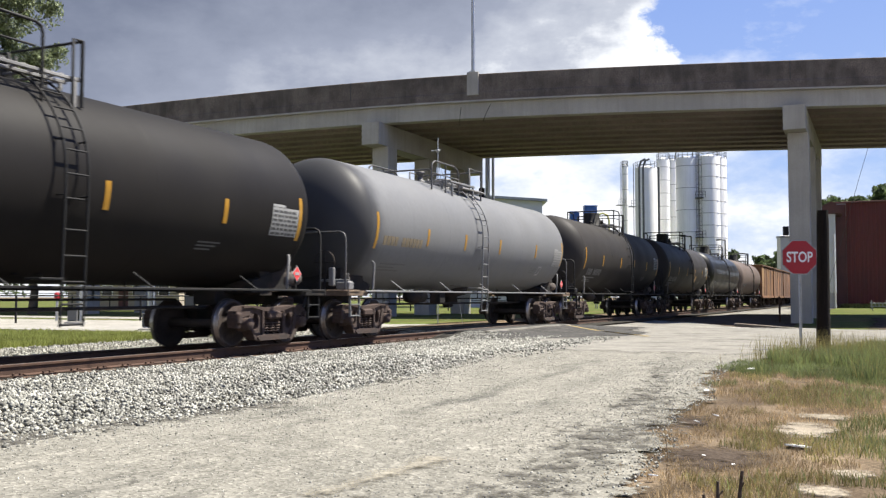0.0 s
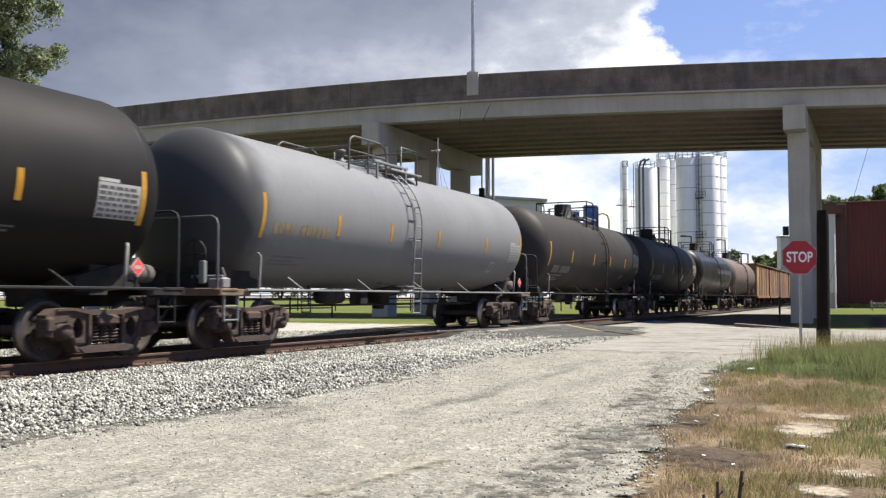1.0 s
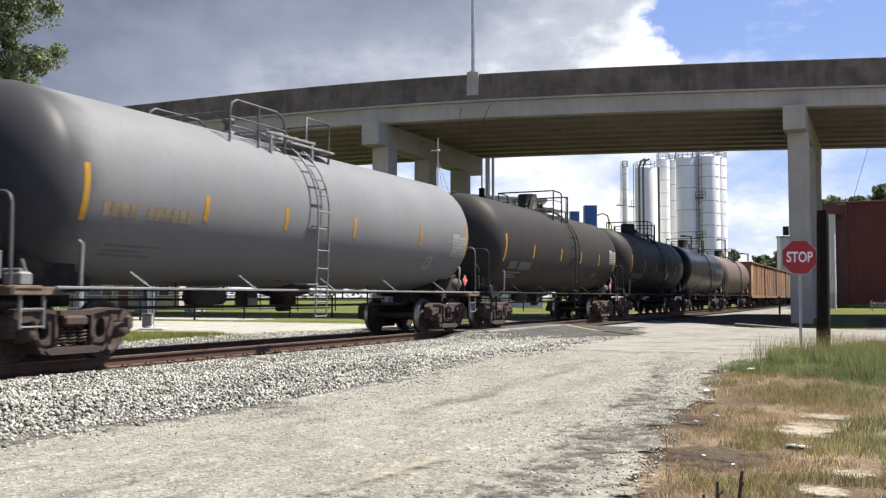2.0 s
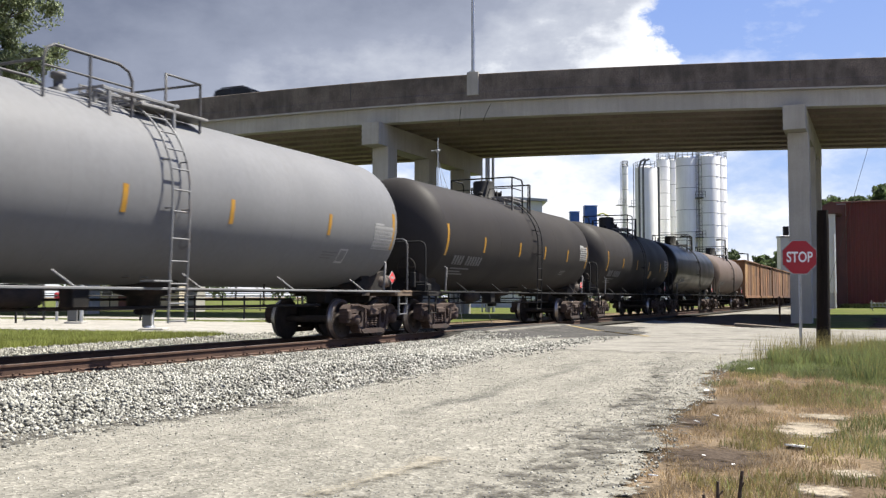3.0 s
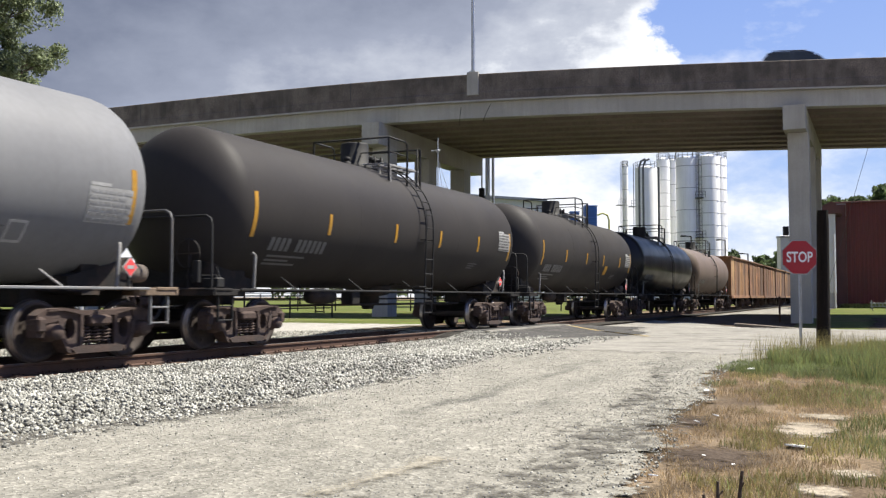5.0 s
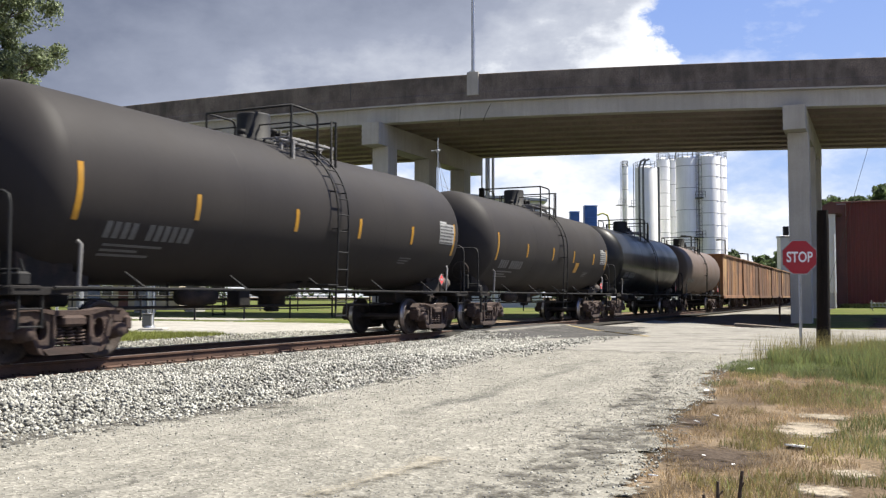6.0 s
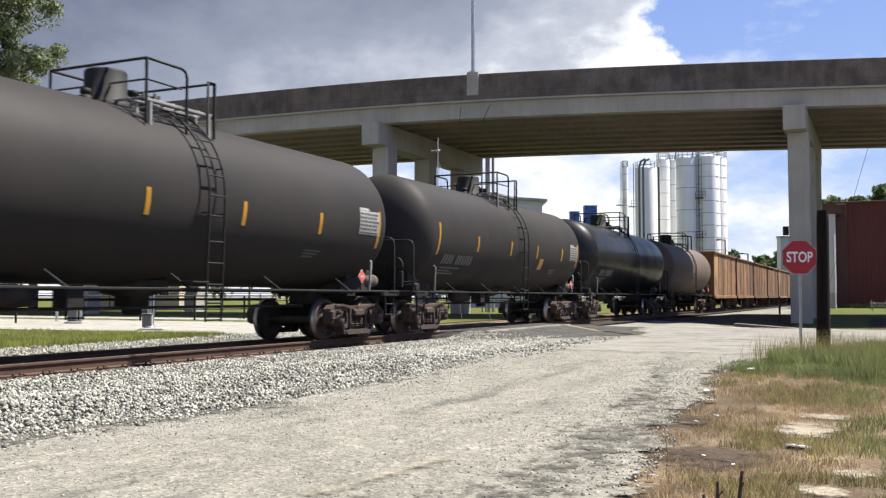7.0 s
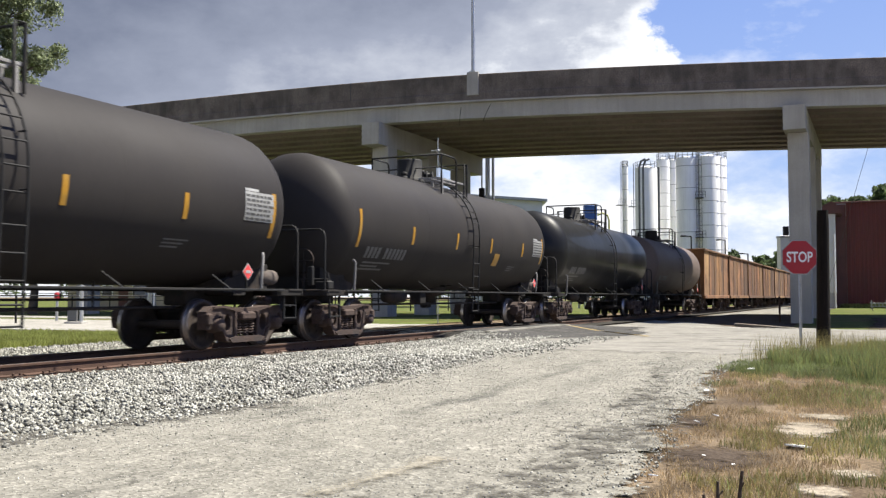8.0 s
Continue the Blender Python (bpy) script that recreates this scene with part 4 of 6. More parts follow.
def tank_car(front, length, paint, label, ladder, steel, stripes, stencil, panel=True, housing="drum", placard=0.21, tail=0.0):
    """A tank car; its y runs along the track, the front end towards -y, the rail's top at z 0."""
    car = thing("tank_car", label, "tank car", pose(TRACK_X, front + length / 2, 0), group="cars of the train")
    H = length / 2
    c = H - 1.43
    d = 0.83
    prof = [(0.001, -c - d)] + [(TANK_R * math.sin(radians(a)), -c - d * math.cos(radians(a))) for a in range(8, 90, 8)]
    prof += [(TANK_R, -c)] + [(TANK_R, -c + (2 * c - tail) * k / 14) for k in range(1, 14)] + [(TANK_R, c - tail)]
    prof += [(TANK_R * math.cos(radians(a)), c - tail + d * math.sin(radians(a))) for a in range(8, 90, 8)] + [(0.001, c - tail + d)]
    part("tank", Builder().lathe(prof, "y", (0, 0, TANK_Z), 72), paint, car)
    for k in (-c, -c * 0.4, c * 0.4, c - tail):
        seams = Builder()
        seams.lathe([(TANK_R - 0.002, k - 0.012), (TANK_R + 0.002, k - 0.004), (TANK_R + 0.002, k + 0.004), (TANK_R - 0.002, k + 0.012)], "y", (0, 0, TANK_Z), 72)
        part("weld_seam", seams, paint, car)
    T = H - 1.87
    rails = M["dark_rail"] if steel is STEEL_G else steel
    # end sills, platforms and couplers
    for s in (-1, 1):
        b = Builder()
        b.box((0, s * (H - 1.5), 0.98), (0.55, 2.2, 0.34), 0, 0.03)
        b.prism([(s * (c - 0.9), 1.28), (s * (c + 0.45), 1.62), (s * (c + 0.45), 1.1), (s * (c - 0.9), 1.05)], -0.95, 0.95)
        part("draft_sill", b, M["under"], car)
        b = Builder().box((0, s * (H - 0.72), 1.10), (2.95, 0.50, 0.05), 0, 0.01)
        b.box((0, s * (H - 0.50), 1.06), (2.95, 0.04, 0.14), 0, 0.008)
        for x in (-1.4, 1.4):
            b.box((x, s * (H - 0.9), 1.05), (0.12, 0.9, 0.12), 0, 0.01)
        part("end_platform", b, M["plank"] if steel is STEEL_G else M["under"], car, "worn tan end platform" if steel is STEEL_G else "grimy steel end platform")
        b = Builder().box((0, s * (H - 0.25), 0.88), (0.16, 0.5, 0.16), 0, 0.03)
        b.box((0.03, s * (H - 0.02), 0.88), (0.26, 0.20, 0.28), 0, 0.05)
        part("coupler", b, M["truck"], car, "rusty knuckle coupler")
        part("saddle", Builder().prism([(-0.95, 1.0), (0.95, 1.0), (0.92, 1.5), (0.7, 1.36), (0, 1.24), (-0.7, 1.36), (-0.92, 1.5)], s * T - 0.18, s * T + 0.18, "y"), M["under"], car)
        # end handrail: one wide hoop across the end
        y1 = s * (H - 0.52)
        hoop = [(1.36, 1.1), (1.36, 2.26), (1.32, 2.37), (1.22, 2.42)]
        b = Builder().tube([(x, y1, z) for x, z in hoop] + [(-x, y1, z) for x, z in hoop[::-1]], 0.024)
        part("end_handrail", b, rails, car, "wide bent pipe handrail")
        for x in (-1.36, 1.36):
            b = Builder().tube([(x, s * (H - 1.75), 1.1), (x * 1.03, s * (H - 1.74), 1.75), (x, s * (H - 1.70), 1.8)], 0.030)
            part("grab_pole", b, GRAB, car)
            b = Builder()
            for z in (0.55, 0.80):
                b.box((x * 1.03, s * (H - 0.85), z), (0.05, 0.42, 0.025), 0, 0.005)
            for yy in (-0.2, 0.2):
                b.box((x * 1.03, s * (H - 0.85) + yy, 0.8), (0.05, 0.03, 0.56), 0, 0.005)
            part("sill_step", b, steel, car)
        # placard holder
        for side in ((-1, 1) if s > 0 else ()):
            b = Builder()
            yy, zz, k = s * (c - placard), 1.43, 0.16
            xx = side * (1.52 if s > 0 else 1.45)
            b.prism([(yy - k, zz), (yy, zz - k), (yy + k, zz), (yy, zz + k)], xx, xx + side * 0.012, mi=0)
            k *= 0.86
            b.prism([(yy - k, zz), (yy, zz - k), (yy + k, zz), (yy, zz + k)], xx + side * 0.013, xx + side * 0.016, mi=1)
            b.box((xx + side * 0.018, yy, zz), (0.004, 0.15, 0.055), 0)
            b.box((xx - side * 0.03, yy, 1.27), (0.04, 0.03, 0.30), 2)
            part("hazard_placard", b, [M["white"], M["placard_red"], M["black_steel"]], car, "red and white diamond placard")
        add_truck(car, s * T)
    # brake gear and wheel on the front end
    b = Builder().lathe([(0.26, -0.015), (0.28, 0.0), (0.26, 0.015)], "y", (0.75, -(H - 0.62), 1.75), 20)
    b.tube([(0.75, -(H - 0.62), 1.1), (0.75, -(H - 0.66), 1.75)], 0.03)
    for a in range(4):
        b.tube([(0.75, -(H - 0.62), 1.75), (0.75 + 0.26 * math.cos(a * 1.571), -(H - 0.62), 1.75 + 0.26 * math.sin(a * 1.571))], 0.012, 0, 6)
    part("brake_wheel", b, M["under"], car)
    b = Builder().box((1.18, -(H - 0.80), 1.22), (0.34, 0.22, 0.20), 0, 0.03).box((0.95, -(H - 0.62), 1.42), (0.12, 0.10, 0.42), 0, 0.02)
    b.tube([(0.6, -(H - 0.75), 1.34), (1.3, -(H - 0.75), 1.34)], 0.03, 0, 6).tube([(1.3, -(H - 0.9), 1.13), (1.24, -(H - 0.8), 1.5)], 0.022, 0, 6)
    part("brake_gear", b, steel, car, "brake linkage on the end platform")
    b = Builder().lathe([(0.001, -0.32), (0.15, -0.28), (0.17, 0.0), (0.15, 0.28), (0.001, 0.32)], "y", (0.85, H - 0.95, 1.36), 14)
    part("brake_cylinder", b, M["casting"], car, "dusty brown brake cylinder")
    # side rails along the car with slanting braces
    for side in (-1, 1):
        b = Builder().box((side * 1.50, 0, 1.10), (0.045, 2 * c + 0.5, 0.042), 0, 0.008)
        part("side_rail", b, steel, car, "long steel side rail")
        n = 5
        for k in range(n):
            y = -c * 0.78 + 1.56 * c * k / (n - 1)
            part("rail_brace", Builder().tube([(side * 1.49, y + 0.1, 1.10), (side * 1.24, y - 0.12, 1.36)], 0.018, 0, 6), steel, car)
        # ladder: straight below, curved round the tank above
        b = Builder()
        ly = ladder
        rr = TANK_R + 0.13
        def lpath(dy):
            pts = [(side * 1.62, ly + dy, 0.54), (side * 1.64, ly + dy, 1.2), (side * rr, ly + dy, TANK_Z - 0.35)]
            for k in range(13):
                a = radians(-2 + 74 * k / 12)
                pts.append((side * rr * math.cos(a), ly + dy, TANK_Z + rr * math.sin(a)))
            return pts
        for dy in (-0.21, 0.21):
            b.tube(lpath(dy), 0.020, 0, 6)
        rungs = [(side * 1.62, 0.57), (side * 1.63, 0.86), (side * 1.64, 1.18), (side * 1.655, 1.55), (side * 1.665, 1.92)]
        rungs += [(side * rr * math.cos(radians(a)), TANK_Z + rr * math.sin(radians(a))) for a in (-12, 0, 12, 24, 36, 48, 60, 70)]
        for x, z in rungs:
            b.tube([(x, ly - 0.21, z), (x, ly + 0.21, z)], 0.016, 0, 6)
        for z in (1.30, TANK_Z - 0.3, TANK_Z + 0.5):
            a = math.asin(max(-1, min(1, (z - TANK_Z) / TANK_R)))
            for dy in (-0.21, 0.21):
                b.tube([(side * TANK_R * math.cos(a), ly + dy, z), (side * (TANK_R * math.cos(a) + 0.16), ly + dy, z)], 0.014, 0, 5)
        b.box((side * 1.55, ly - 0.42, 1.22), (0.30, 0.42, 0.03), 0, 0.005)
        part("ladder", b, steel, car, "curved steel side ladder")
        # markings
        for k, yw in enumerate(stripes):
            y = (yw - front - H) * side
            ends = k in (0, len(stripes) - 1)
            lo_, hi_ = (2.10, 2.95) if ends else (2.28, 2.72)
            part("reflective_stripe", on_tank(Builder(), y - 0.055, y + 0.055, lo_, hi_, side), M["yellow"], car, "yellow vertical reflective stripe")
        if panel:
            y = (c - 0.63) * side
            pz = panel
            part("data_panel", on_tank(Builder(), y - 0.44, y + 0.44, pz - 0.32, pz + 0.22, side), M["panel_white"], car, "white printed data panel")
            part("panel_strip", on_tank(Builder(), min(y - 0.43 * side, y - 0.02 * side), max(y - 0.43 * side, y - 0.02 * side), pz + 0.23, pz + 0.28, side), M["white"], car)
            b = Builder()
            rnd = random.Random(int(front))
            for r_ in range(6):
                z = pz - 0.30 + r_ * 0.085
                x0 = y - 0.41
                while x0 < y + 0.34:
                    wd = rnd.uniform(0.04, 0.16)
                    on_tank(b, x0, min(x0 + wd, y + 0.42), z, z + 0.045, side, 0.010, 0, n=2)
                    x0 += wd + 0.035
            tagged(part("panel_print", b, M["faint_print"] if stencil == "orange" else M["ink"], car, "rows of dark print bars"), kind="stuff")
        sy = -c + 0.80 if side > 0 else c - 2.9
        if stencil == "orange":
            b = Builder()
            for q in range(11):
                if q != 4:
                    on_tank(b, sy - 0.2 + q * 0.19, sy - 0.05 + q * 0.19, 2.20, 2.42, side, 0.004, n=3)
            tagged(part("stencil", b, M["orange"], car, "row of faded orange stencil bars"), kind="stuff")
        else:
            b = Builder()
            y0 = sy
            for k in range(11):
                if k != 4:
                    on_tank(b, y0, y0 + 0.125, 1.88, 2.13, side, 0.004, n=3)
                y0 += 0.185
            tagged(part("stencil", b, M["grey_mark"], car, "row of faded plain stencil bars"), kind="stuff")
        b = Builder()
        for z, w_ in ((1.76, 1.3), (1.68, 0.8), (1.61, 1.1)):
            on_tank(b, sy + 0.1, sy + 0.1 + w_, z, z + 0.035, side, 0.004, n=2)
        y = c - 3.0 if side > 0 else -c + 2.0
        for r_ in range(3):
            on_tank(b, y, y + 0.62 - 0.1 * r_, 1.92 - r_ * 0.06, 1.945 - r_ * 0.06, side, 0.004, n=2)
        tagged(part("small_print", b, M["grey_mark"], car, "faded lines of small print"), kind="stuff")
    # fittings on top
    top = TANK_Z + TANK_R
    dy0 = ladder - 0.60
    manway_y = ladder - (0.15 if steel is STEEL_G else 0.05)
    b = Builder()
    if housing == "drum":
        hr, hh, hy = (0.27, 0.30, ladder + 0.65) if steel is STEEL_G else (0.36, 0.60, dy0 - 0.35)
        b.lathe([(0.001, top + hh + 0.02), (hr - 0.02, top + hh), (hr, top + hh - 0.04), (hr, top + 0.04), (hr + 0.08, top + 0.02), (hr + 0.08, top - 0.05)], "z", (0, hy, 0), 22)
        part("protective_housing", b, rails, car, "round valve housing")
        b = Builder()
    mh = 0.16 if steel is STEEL_G else 0.33
    b.lathe([(0.001, top + mh), (0.24, top + mh - 0.01), (0.27, top + mh - 0.06), (0.25, top + mh - 0.08), (0.25, top - 0.06)], "z", (0, manway_y, 0), 20)
    for k in range(8):
        a = k * math.pi / 4
        b.lathe([(0.03, top + 0.1), (0.03, top + mh + 0.03), (0.001, top + mh + 0.04)], "z", (0.28 * math.cos(a), manway_y + 0.28 * math.sin(a), 0), 6)
    part("manway", b, rails, car, "bolted manway cover")
    for yy, r_, hh in (((ladder - 1.15, 0.13, 0.34), (ladder + 1.05, 0.12, 0.16)) if steel is STEEL_G else ((dy0 + 0.2, 0.10, 0.38), (dy0 + 1.25, 0.13, 0.26), (dy0 - 0.9, 0.09, 0.20))):
        part("relief_valve", Builder().lathe([(0.001, top + hh), (r_, top + hh - 0.02), (r_, top + hh - 0.1), (r_ * 0.6, top + hh - 0.12), (r_ * 0.6, top + 0.08), (r_ * 1.2, top + 0.06), (r_ * 1.2, top - 0.05)], "z", (0.1, yy, 0), 12), rails, car)
    # platform grating round the fittings, railing with a gap at the ladder
    b = Builder()
    for k in range(6):
        b.box((0, ladder - 1.1 + k * 0.34, top + 0.03), (2.1, 0.05, 0.04), 0, 0.006)
    for x in (-1.05, -0.75, 0.75, 1.05):
        b.box((x, ladder - 0.27, top - 0.0), (0.06, 1.75, 0.05), 0, 0.006)
        for y in (ladder - 1.0, ladder + 0.5):
            b.box((x, y, top - 0.22), (0.05, 0.05, 0.42), 0)
    tagged(part("walkway", b, GRATE if steel is STEEL_K else steel, car, "worn steel walkway grating"), kind="stuff")
    zt = top + 0.68
    if steel is STEEL_G:
        zt, hz = top + 0.54, top + 0.46
        for x in (-1.0, 1.0):
            y0, y1 = ladder - 2.25, ladder - 0.45
            b = Builder().tube([(x, y1, top - 0.35), (x, y1, hz - 0.22), (x, y1 - 0.08, hz - 0.08), (x, y1 - 0.30, hz), (x, y0 + 0.2, hz), (x, y0 + 0.05, hz - 0.08), (x, y0, hz - 0.25), (x, y0, top - 0.35)], 0.026)
            part("hoop_railing", b, rails, car, "bent grey pipe hoop railing")
            part("railing_post", Builder().tube([(x, ladder - 1.35, top - 0.35), (x, ladder - 1.35, hz)], 0.024), rails, car)
            part("mid_railing", Builder().tube([(x, y0, top + 0.12), (x, y1, top + 0.12)], 0.018), rails, car)
            b = Builder().tube([(x, ladder + 0.35, top - 0.35), (x, ladder + 0.35, zt), (x, ladder + 1.25, zt), (x, ladder + 1.25, top - 0.35)], 0.026)
            part("side_railing", b, rails, car, "square grey pipe railing")
        part("cross_railing", Builder().tube([(-1.0, ladder + 1.25, zt), (1.0, ladder + 1.25, zt)], 0.024), rails, car)
        part("cross_railing", Builder().tube([(-1.0, ladder - 2.25, hz - 0.25), (1.0, ladder - 2.25, hz - 0.25)], 0.024), rails, car)
        for x in (-0.85, 0.85):
            part("step_board", Builder().box((x, ladder + 0.55, top - 0.10), (0.45, 1.7, 0.05), 0, 0.01), GRATE, car, "worn pale running board")
    else:
        for z, r_, tag_ in ((zt, 0.026, "top_railing"), (zt - 0.36, 0.018, "mid_railing")):
            y0, y1 = ladder - 1.15, ladder - 0.15
            pts = [(-1.1, y1, top - 0.45), (-1.1, y1, z - 0.14), (-1.1, y1 - 0.04, z - 0.04), (-1.1, y1 - 0.14, z), (-1.1, y0, z), (1.1, y0, z), (1.1, y1 - 0.14, z), (1.1, y1 - 0.04, z - 0.04), (1.1, y1, z - 0.14), (1.1, y1, top - 0.45)]
            part(tag_, Builder().tube(pts if z == zt else pts[3:7], r_), steel, car, "bent pipe safety railing")
        for x in (-1.1, 1.1):
            part("railing_post", Builder().tube([(x, ladder - 1.15, top - 0.42), (x, ladder - 1.15, zt)], 0.026), steel, car)
            b = Builder().tube([(x, ladder + 0.60, top - 0.42), (x, ladder + 0.60, zt - 0.08)], 0.03)
            b.tube([(x, ladder + 0.42, top - 0.42), (x, ladder + 0.42, zt - 0.08), (x, ladder + 0.60, zt - 0.08)], 0.022)
            part("railing_post", b, steel, car)
        part("cross_railing", Builder().tube([(-1.1, ladder + 0.60, zt - 0.08), (1.1, ladder + 0.60, zt - 0.08)], 0.024), steel, car)
    # bottom outlet, piping and brake rods
    b = Builder().lathe([(0.62, 1.26), (0.55, 1.04), (0.30, 0.98), (0.30, 0.80), (0.001, 0.78)], "z", (0, 0.3, 0), 20)
    b.box((0, 0.3, 0.72), (0.22, 0.3, 0.14), 0, 0.03)
    part("bottom_outlet", b, M["under"], car, "skid-protected bottom outlet valve")
    b = Builder().tube([(0.42, -T + 1.2, 0.78), (0.42, T - 1.2, 0.78)], 0.028)
    b.tube([(-0.3, -T + 1.2, 0.92), (-0.3, T - 1.2, 0.92)], 0.022)
    for y in (-T * 0.55, T * 0.5):
        b.tube([(0.42, y, 0.78), (0.42, y, 1.25)], 0.02).tube([(-0.3, y, 0.92), (-0.3, y, 1.25)], 0.02)
    part("brake_rod", b, M["under"], car)
    b = Builder().lathe([(0.001, -0.5), (0.16, -0.46), (0.18, 0.0), (0.16, 0.46), (0.001, 0.5)], "y", (0.55, -T * 0.45, 0.98), 14)
    b.box((0.75, -T * 0.45 + 1.0, 0.95), (0.32, 0.35, 0.34), 0, 0.03)
    part("air_reservoir", b, M["under"], car)
    for s in (-1, 1):
        b = Builder().tube([(0.35, s * (H - 0.5), 0.95), (0.38, s * (H - 0.25), 0.62), (0.25, s * (H - 0.05), 0.5), (0.05, s * H, 0.52)], 0.03)
        part("air_hose", b, M["rubber"], car)
    return car


P_BLACK = tank_paint("black_tank_paint", (0.0122, 0.0108, 0.0102), 0.56, (0.02, 0.0182, 0.017), 0.5)
P_GREY = tank_paint("silver_grey_tank_paint", (0.160, 0.162, 0.167), 0.52, (0.17, 0.17, 0.17), 0.5, low=(0.105, 0.103, 0.10))


def dark_end(m, clean, full, col, amt):
    """Darkens one end of a tank, thinning raggedly between two places along it."""
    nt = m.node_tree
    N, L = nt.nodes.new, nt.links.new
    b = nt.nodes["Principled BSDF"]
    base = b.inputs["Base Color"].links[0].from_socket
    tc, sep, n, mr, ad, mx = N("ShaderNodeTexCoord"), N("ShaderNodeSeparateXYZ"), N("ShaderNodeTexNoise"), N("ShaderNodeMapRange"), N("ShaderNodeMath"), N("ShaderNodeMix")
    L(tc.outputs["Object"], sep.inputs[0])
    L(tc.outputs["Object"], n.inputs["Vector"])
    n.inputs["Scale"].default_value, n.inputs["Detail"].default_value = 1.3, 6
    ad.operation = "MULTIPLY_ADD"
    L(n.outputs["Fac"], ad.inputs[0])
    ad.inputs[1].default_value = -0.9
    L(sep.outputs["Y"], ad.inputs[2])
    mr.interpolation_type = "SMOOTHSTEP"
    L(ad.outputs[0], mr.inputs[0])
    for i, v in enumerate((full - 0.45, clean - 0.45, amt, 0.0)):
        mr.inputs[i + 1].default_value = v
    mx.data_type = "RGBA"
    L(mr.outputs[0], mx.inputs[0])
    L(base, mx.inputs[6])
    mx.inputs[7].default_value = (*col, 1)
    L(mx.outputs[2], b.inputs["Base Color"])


dark_end(P_GREY, -6.3, -7.35, (0.034, 0.034, 0.036), 0.9)
P_BROWN = tank_paint("dusty_black_tank_paint", (0.028, 0.0252, 0.0245), 0.6, (0.038, 0.034, 0.031), 0.6)
P_GLOSS = tank_paint("glossy_black_tank_paint", (0.009, 0.0088, 0.009), 0.42, (0.02, 0.02, 0.02), 0.3, 0.15)
P_BEIGE = tank_paint("dull_tan_tank_paint", (0.13, 0.10, 0.086), 0.6, (0.10, 0.078, 0.066), 0.6)
GRAB = material("worn_grab_iron", (0.16, 0.155, 0.15), 0.6, var=0.3, bump=0.05)
M["plank"] = material("rusty_tan_plate", (0.15, 0.105, 0.07), 0.85, var=0.35, scale=3, bump=0.2, dirt=(0.05, 0.036, 0.028), dirt_amt=0.7, dirt_scale=2)
M["casting"] = material("dusty_brown_casting", (0.085, 0.068, 0.058), 0.9, var=0.3, scale=3, bump=0.2)
STEEL_K, STEEL_G = M["black_steel"], material("grey_painted_steel", (0.17, 0.173, 0.177), 0.55, var=0.2, bump=0.05, dirt=(0.16, 0.13, 0.11), dirt_amt=0.6, dirt_scale=3)

M["panel_white"] = material("aged_panel_white", (0.27, 0.27, 0.262), 0.6, var=0.15, scale=4, bump=0.0)
M["faint_print"] = material("faint_print", (0.19, 0.19, 0.19), 0.6, var=0.1, bump=0.0)
CARS = []
GRATE = material("worn_grating", (0.20, 0.195, 0.19), 0.6, var=0.3, bump=0.05)
FRONTS = (0.3, 17.3, 34.5, 50.9, 66.7, 82.6, 98.2)


def make_tank_cars():
    specs = (
        (P_BLACK, "satin black tank car with yellow stripes and a white data panel", 9.84, STEEL_K, (1.9, 4.7, 7.5, 10.57, 13.4, 15.75), "grey", 2.48),
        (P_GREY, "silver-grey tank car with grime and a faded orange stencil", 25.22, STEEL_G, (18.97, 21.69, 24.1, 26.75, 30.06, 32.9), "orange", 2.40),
        (P_BROWN, "dusty black tank car with pale stencilled lettering blocks", 43.24, STEEL_K, (36.07, 38.7, 41.7, 44.21, 46.8, 49.3), "grey", 2.70),
        (P_BROWN, "dusty black tank car with a square yellow patch", 59.0, STEEL_K, (52.64, 55.3, 58.0, 60.5, 63.2, 65.1), "grey", 2.65),
        (P_GLOSS, "glossy black tank car with shining round end", 74.6, STEEL_K, (), "grey", 0),
        (P_BEIGE, "dull tan tank car with a dusty shell", 90.3, STEEL_K, (), "grey", 0),
    )
    for k, (paint, label, lad, steel, marks, sten, pan) in enumerate(specs):
        front, length = FRONTS[k], FRONTS[k + 1] - FRONTS[k]
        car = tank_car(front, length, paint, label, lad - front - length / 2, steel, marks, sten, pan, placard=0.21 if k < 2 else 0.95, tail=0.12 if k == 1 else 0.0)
        CARS.append((car, front + length / 2))
        if k == 1:
            mid_ = front + length / 2
            ring = Builder()
            for q in range(20):
                a0 = 2 * math.pi * q / 20
                on_tank(ring, 25.75 - mid_ + 0.12 * math.cos(a0) - 0.022, 25.75 - mid_ + 0.12 * math.cos(a0) + 0.022, 1.92 + 0.12 * math.sin(a0) - 0.022, 1.92 + 0.12 * math.sin(a0) + 0.022, 1, 0.004, n=1)
            part("decal_ring", ring, M["grey_mark"], car, "faded round decal")
            fr = Builder()
            y = 30.9 - mid_
            for a0, a1, z0, z1 in ((-0.16, 0.16, 1.72, 1.755), (-0.16, 0.16, 1.99, 2.025), (-0.16, -0.125, 1.756, 1.989), (0.125, 0.16, 1.756, 1.989)):
                on_tank(fr, y + a0, y + a1, z0, z1, 1, 0.004, n=2)
            part("decal_frame", fr, M["white"], car, "white square decal frame")
        if k == 3:
            y = 61.08 - front - length / 2
            part("paint_patch", on_tank(Builder(), y - 0.2, y + 0.2, 1.92, 2.28, 1), M["yellow"], car, "square yellow patch")


make_tank_cars()


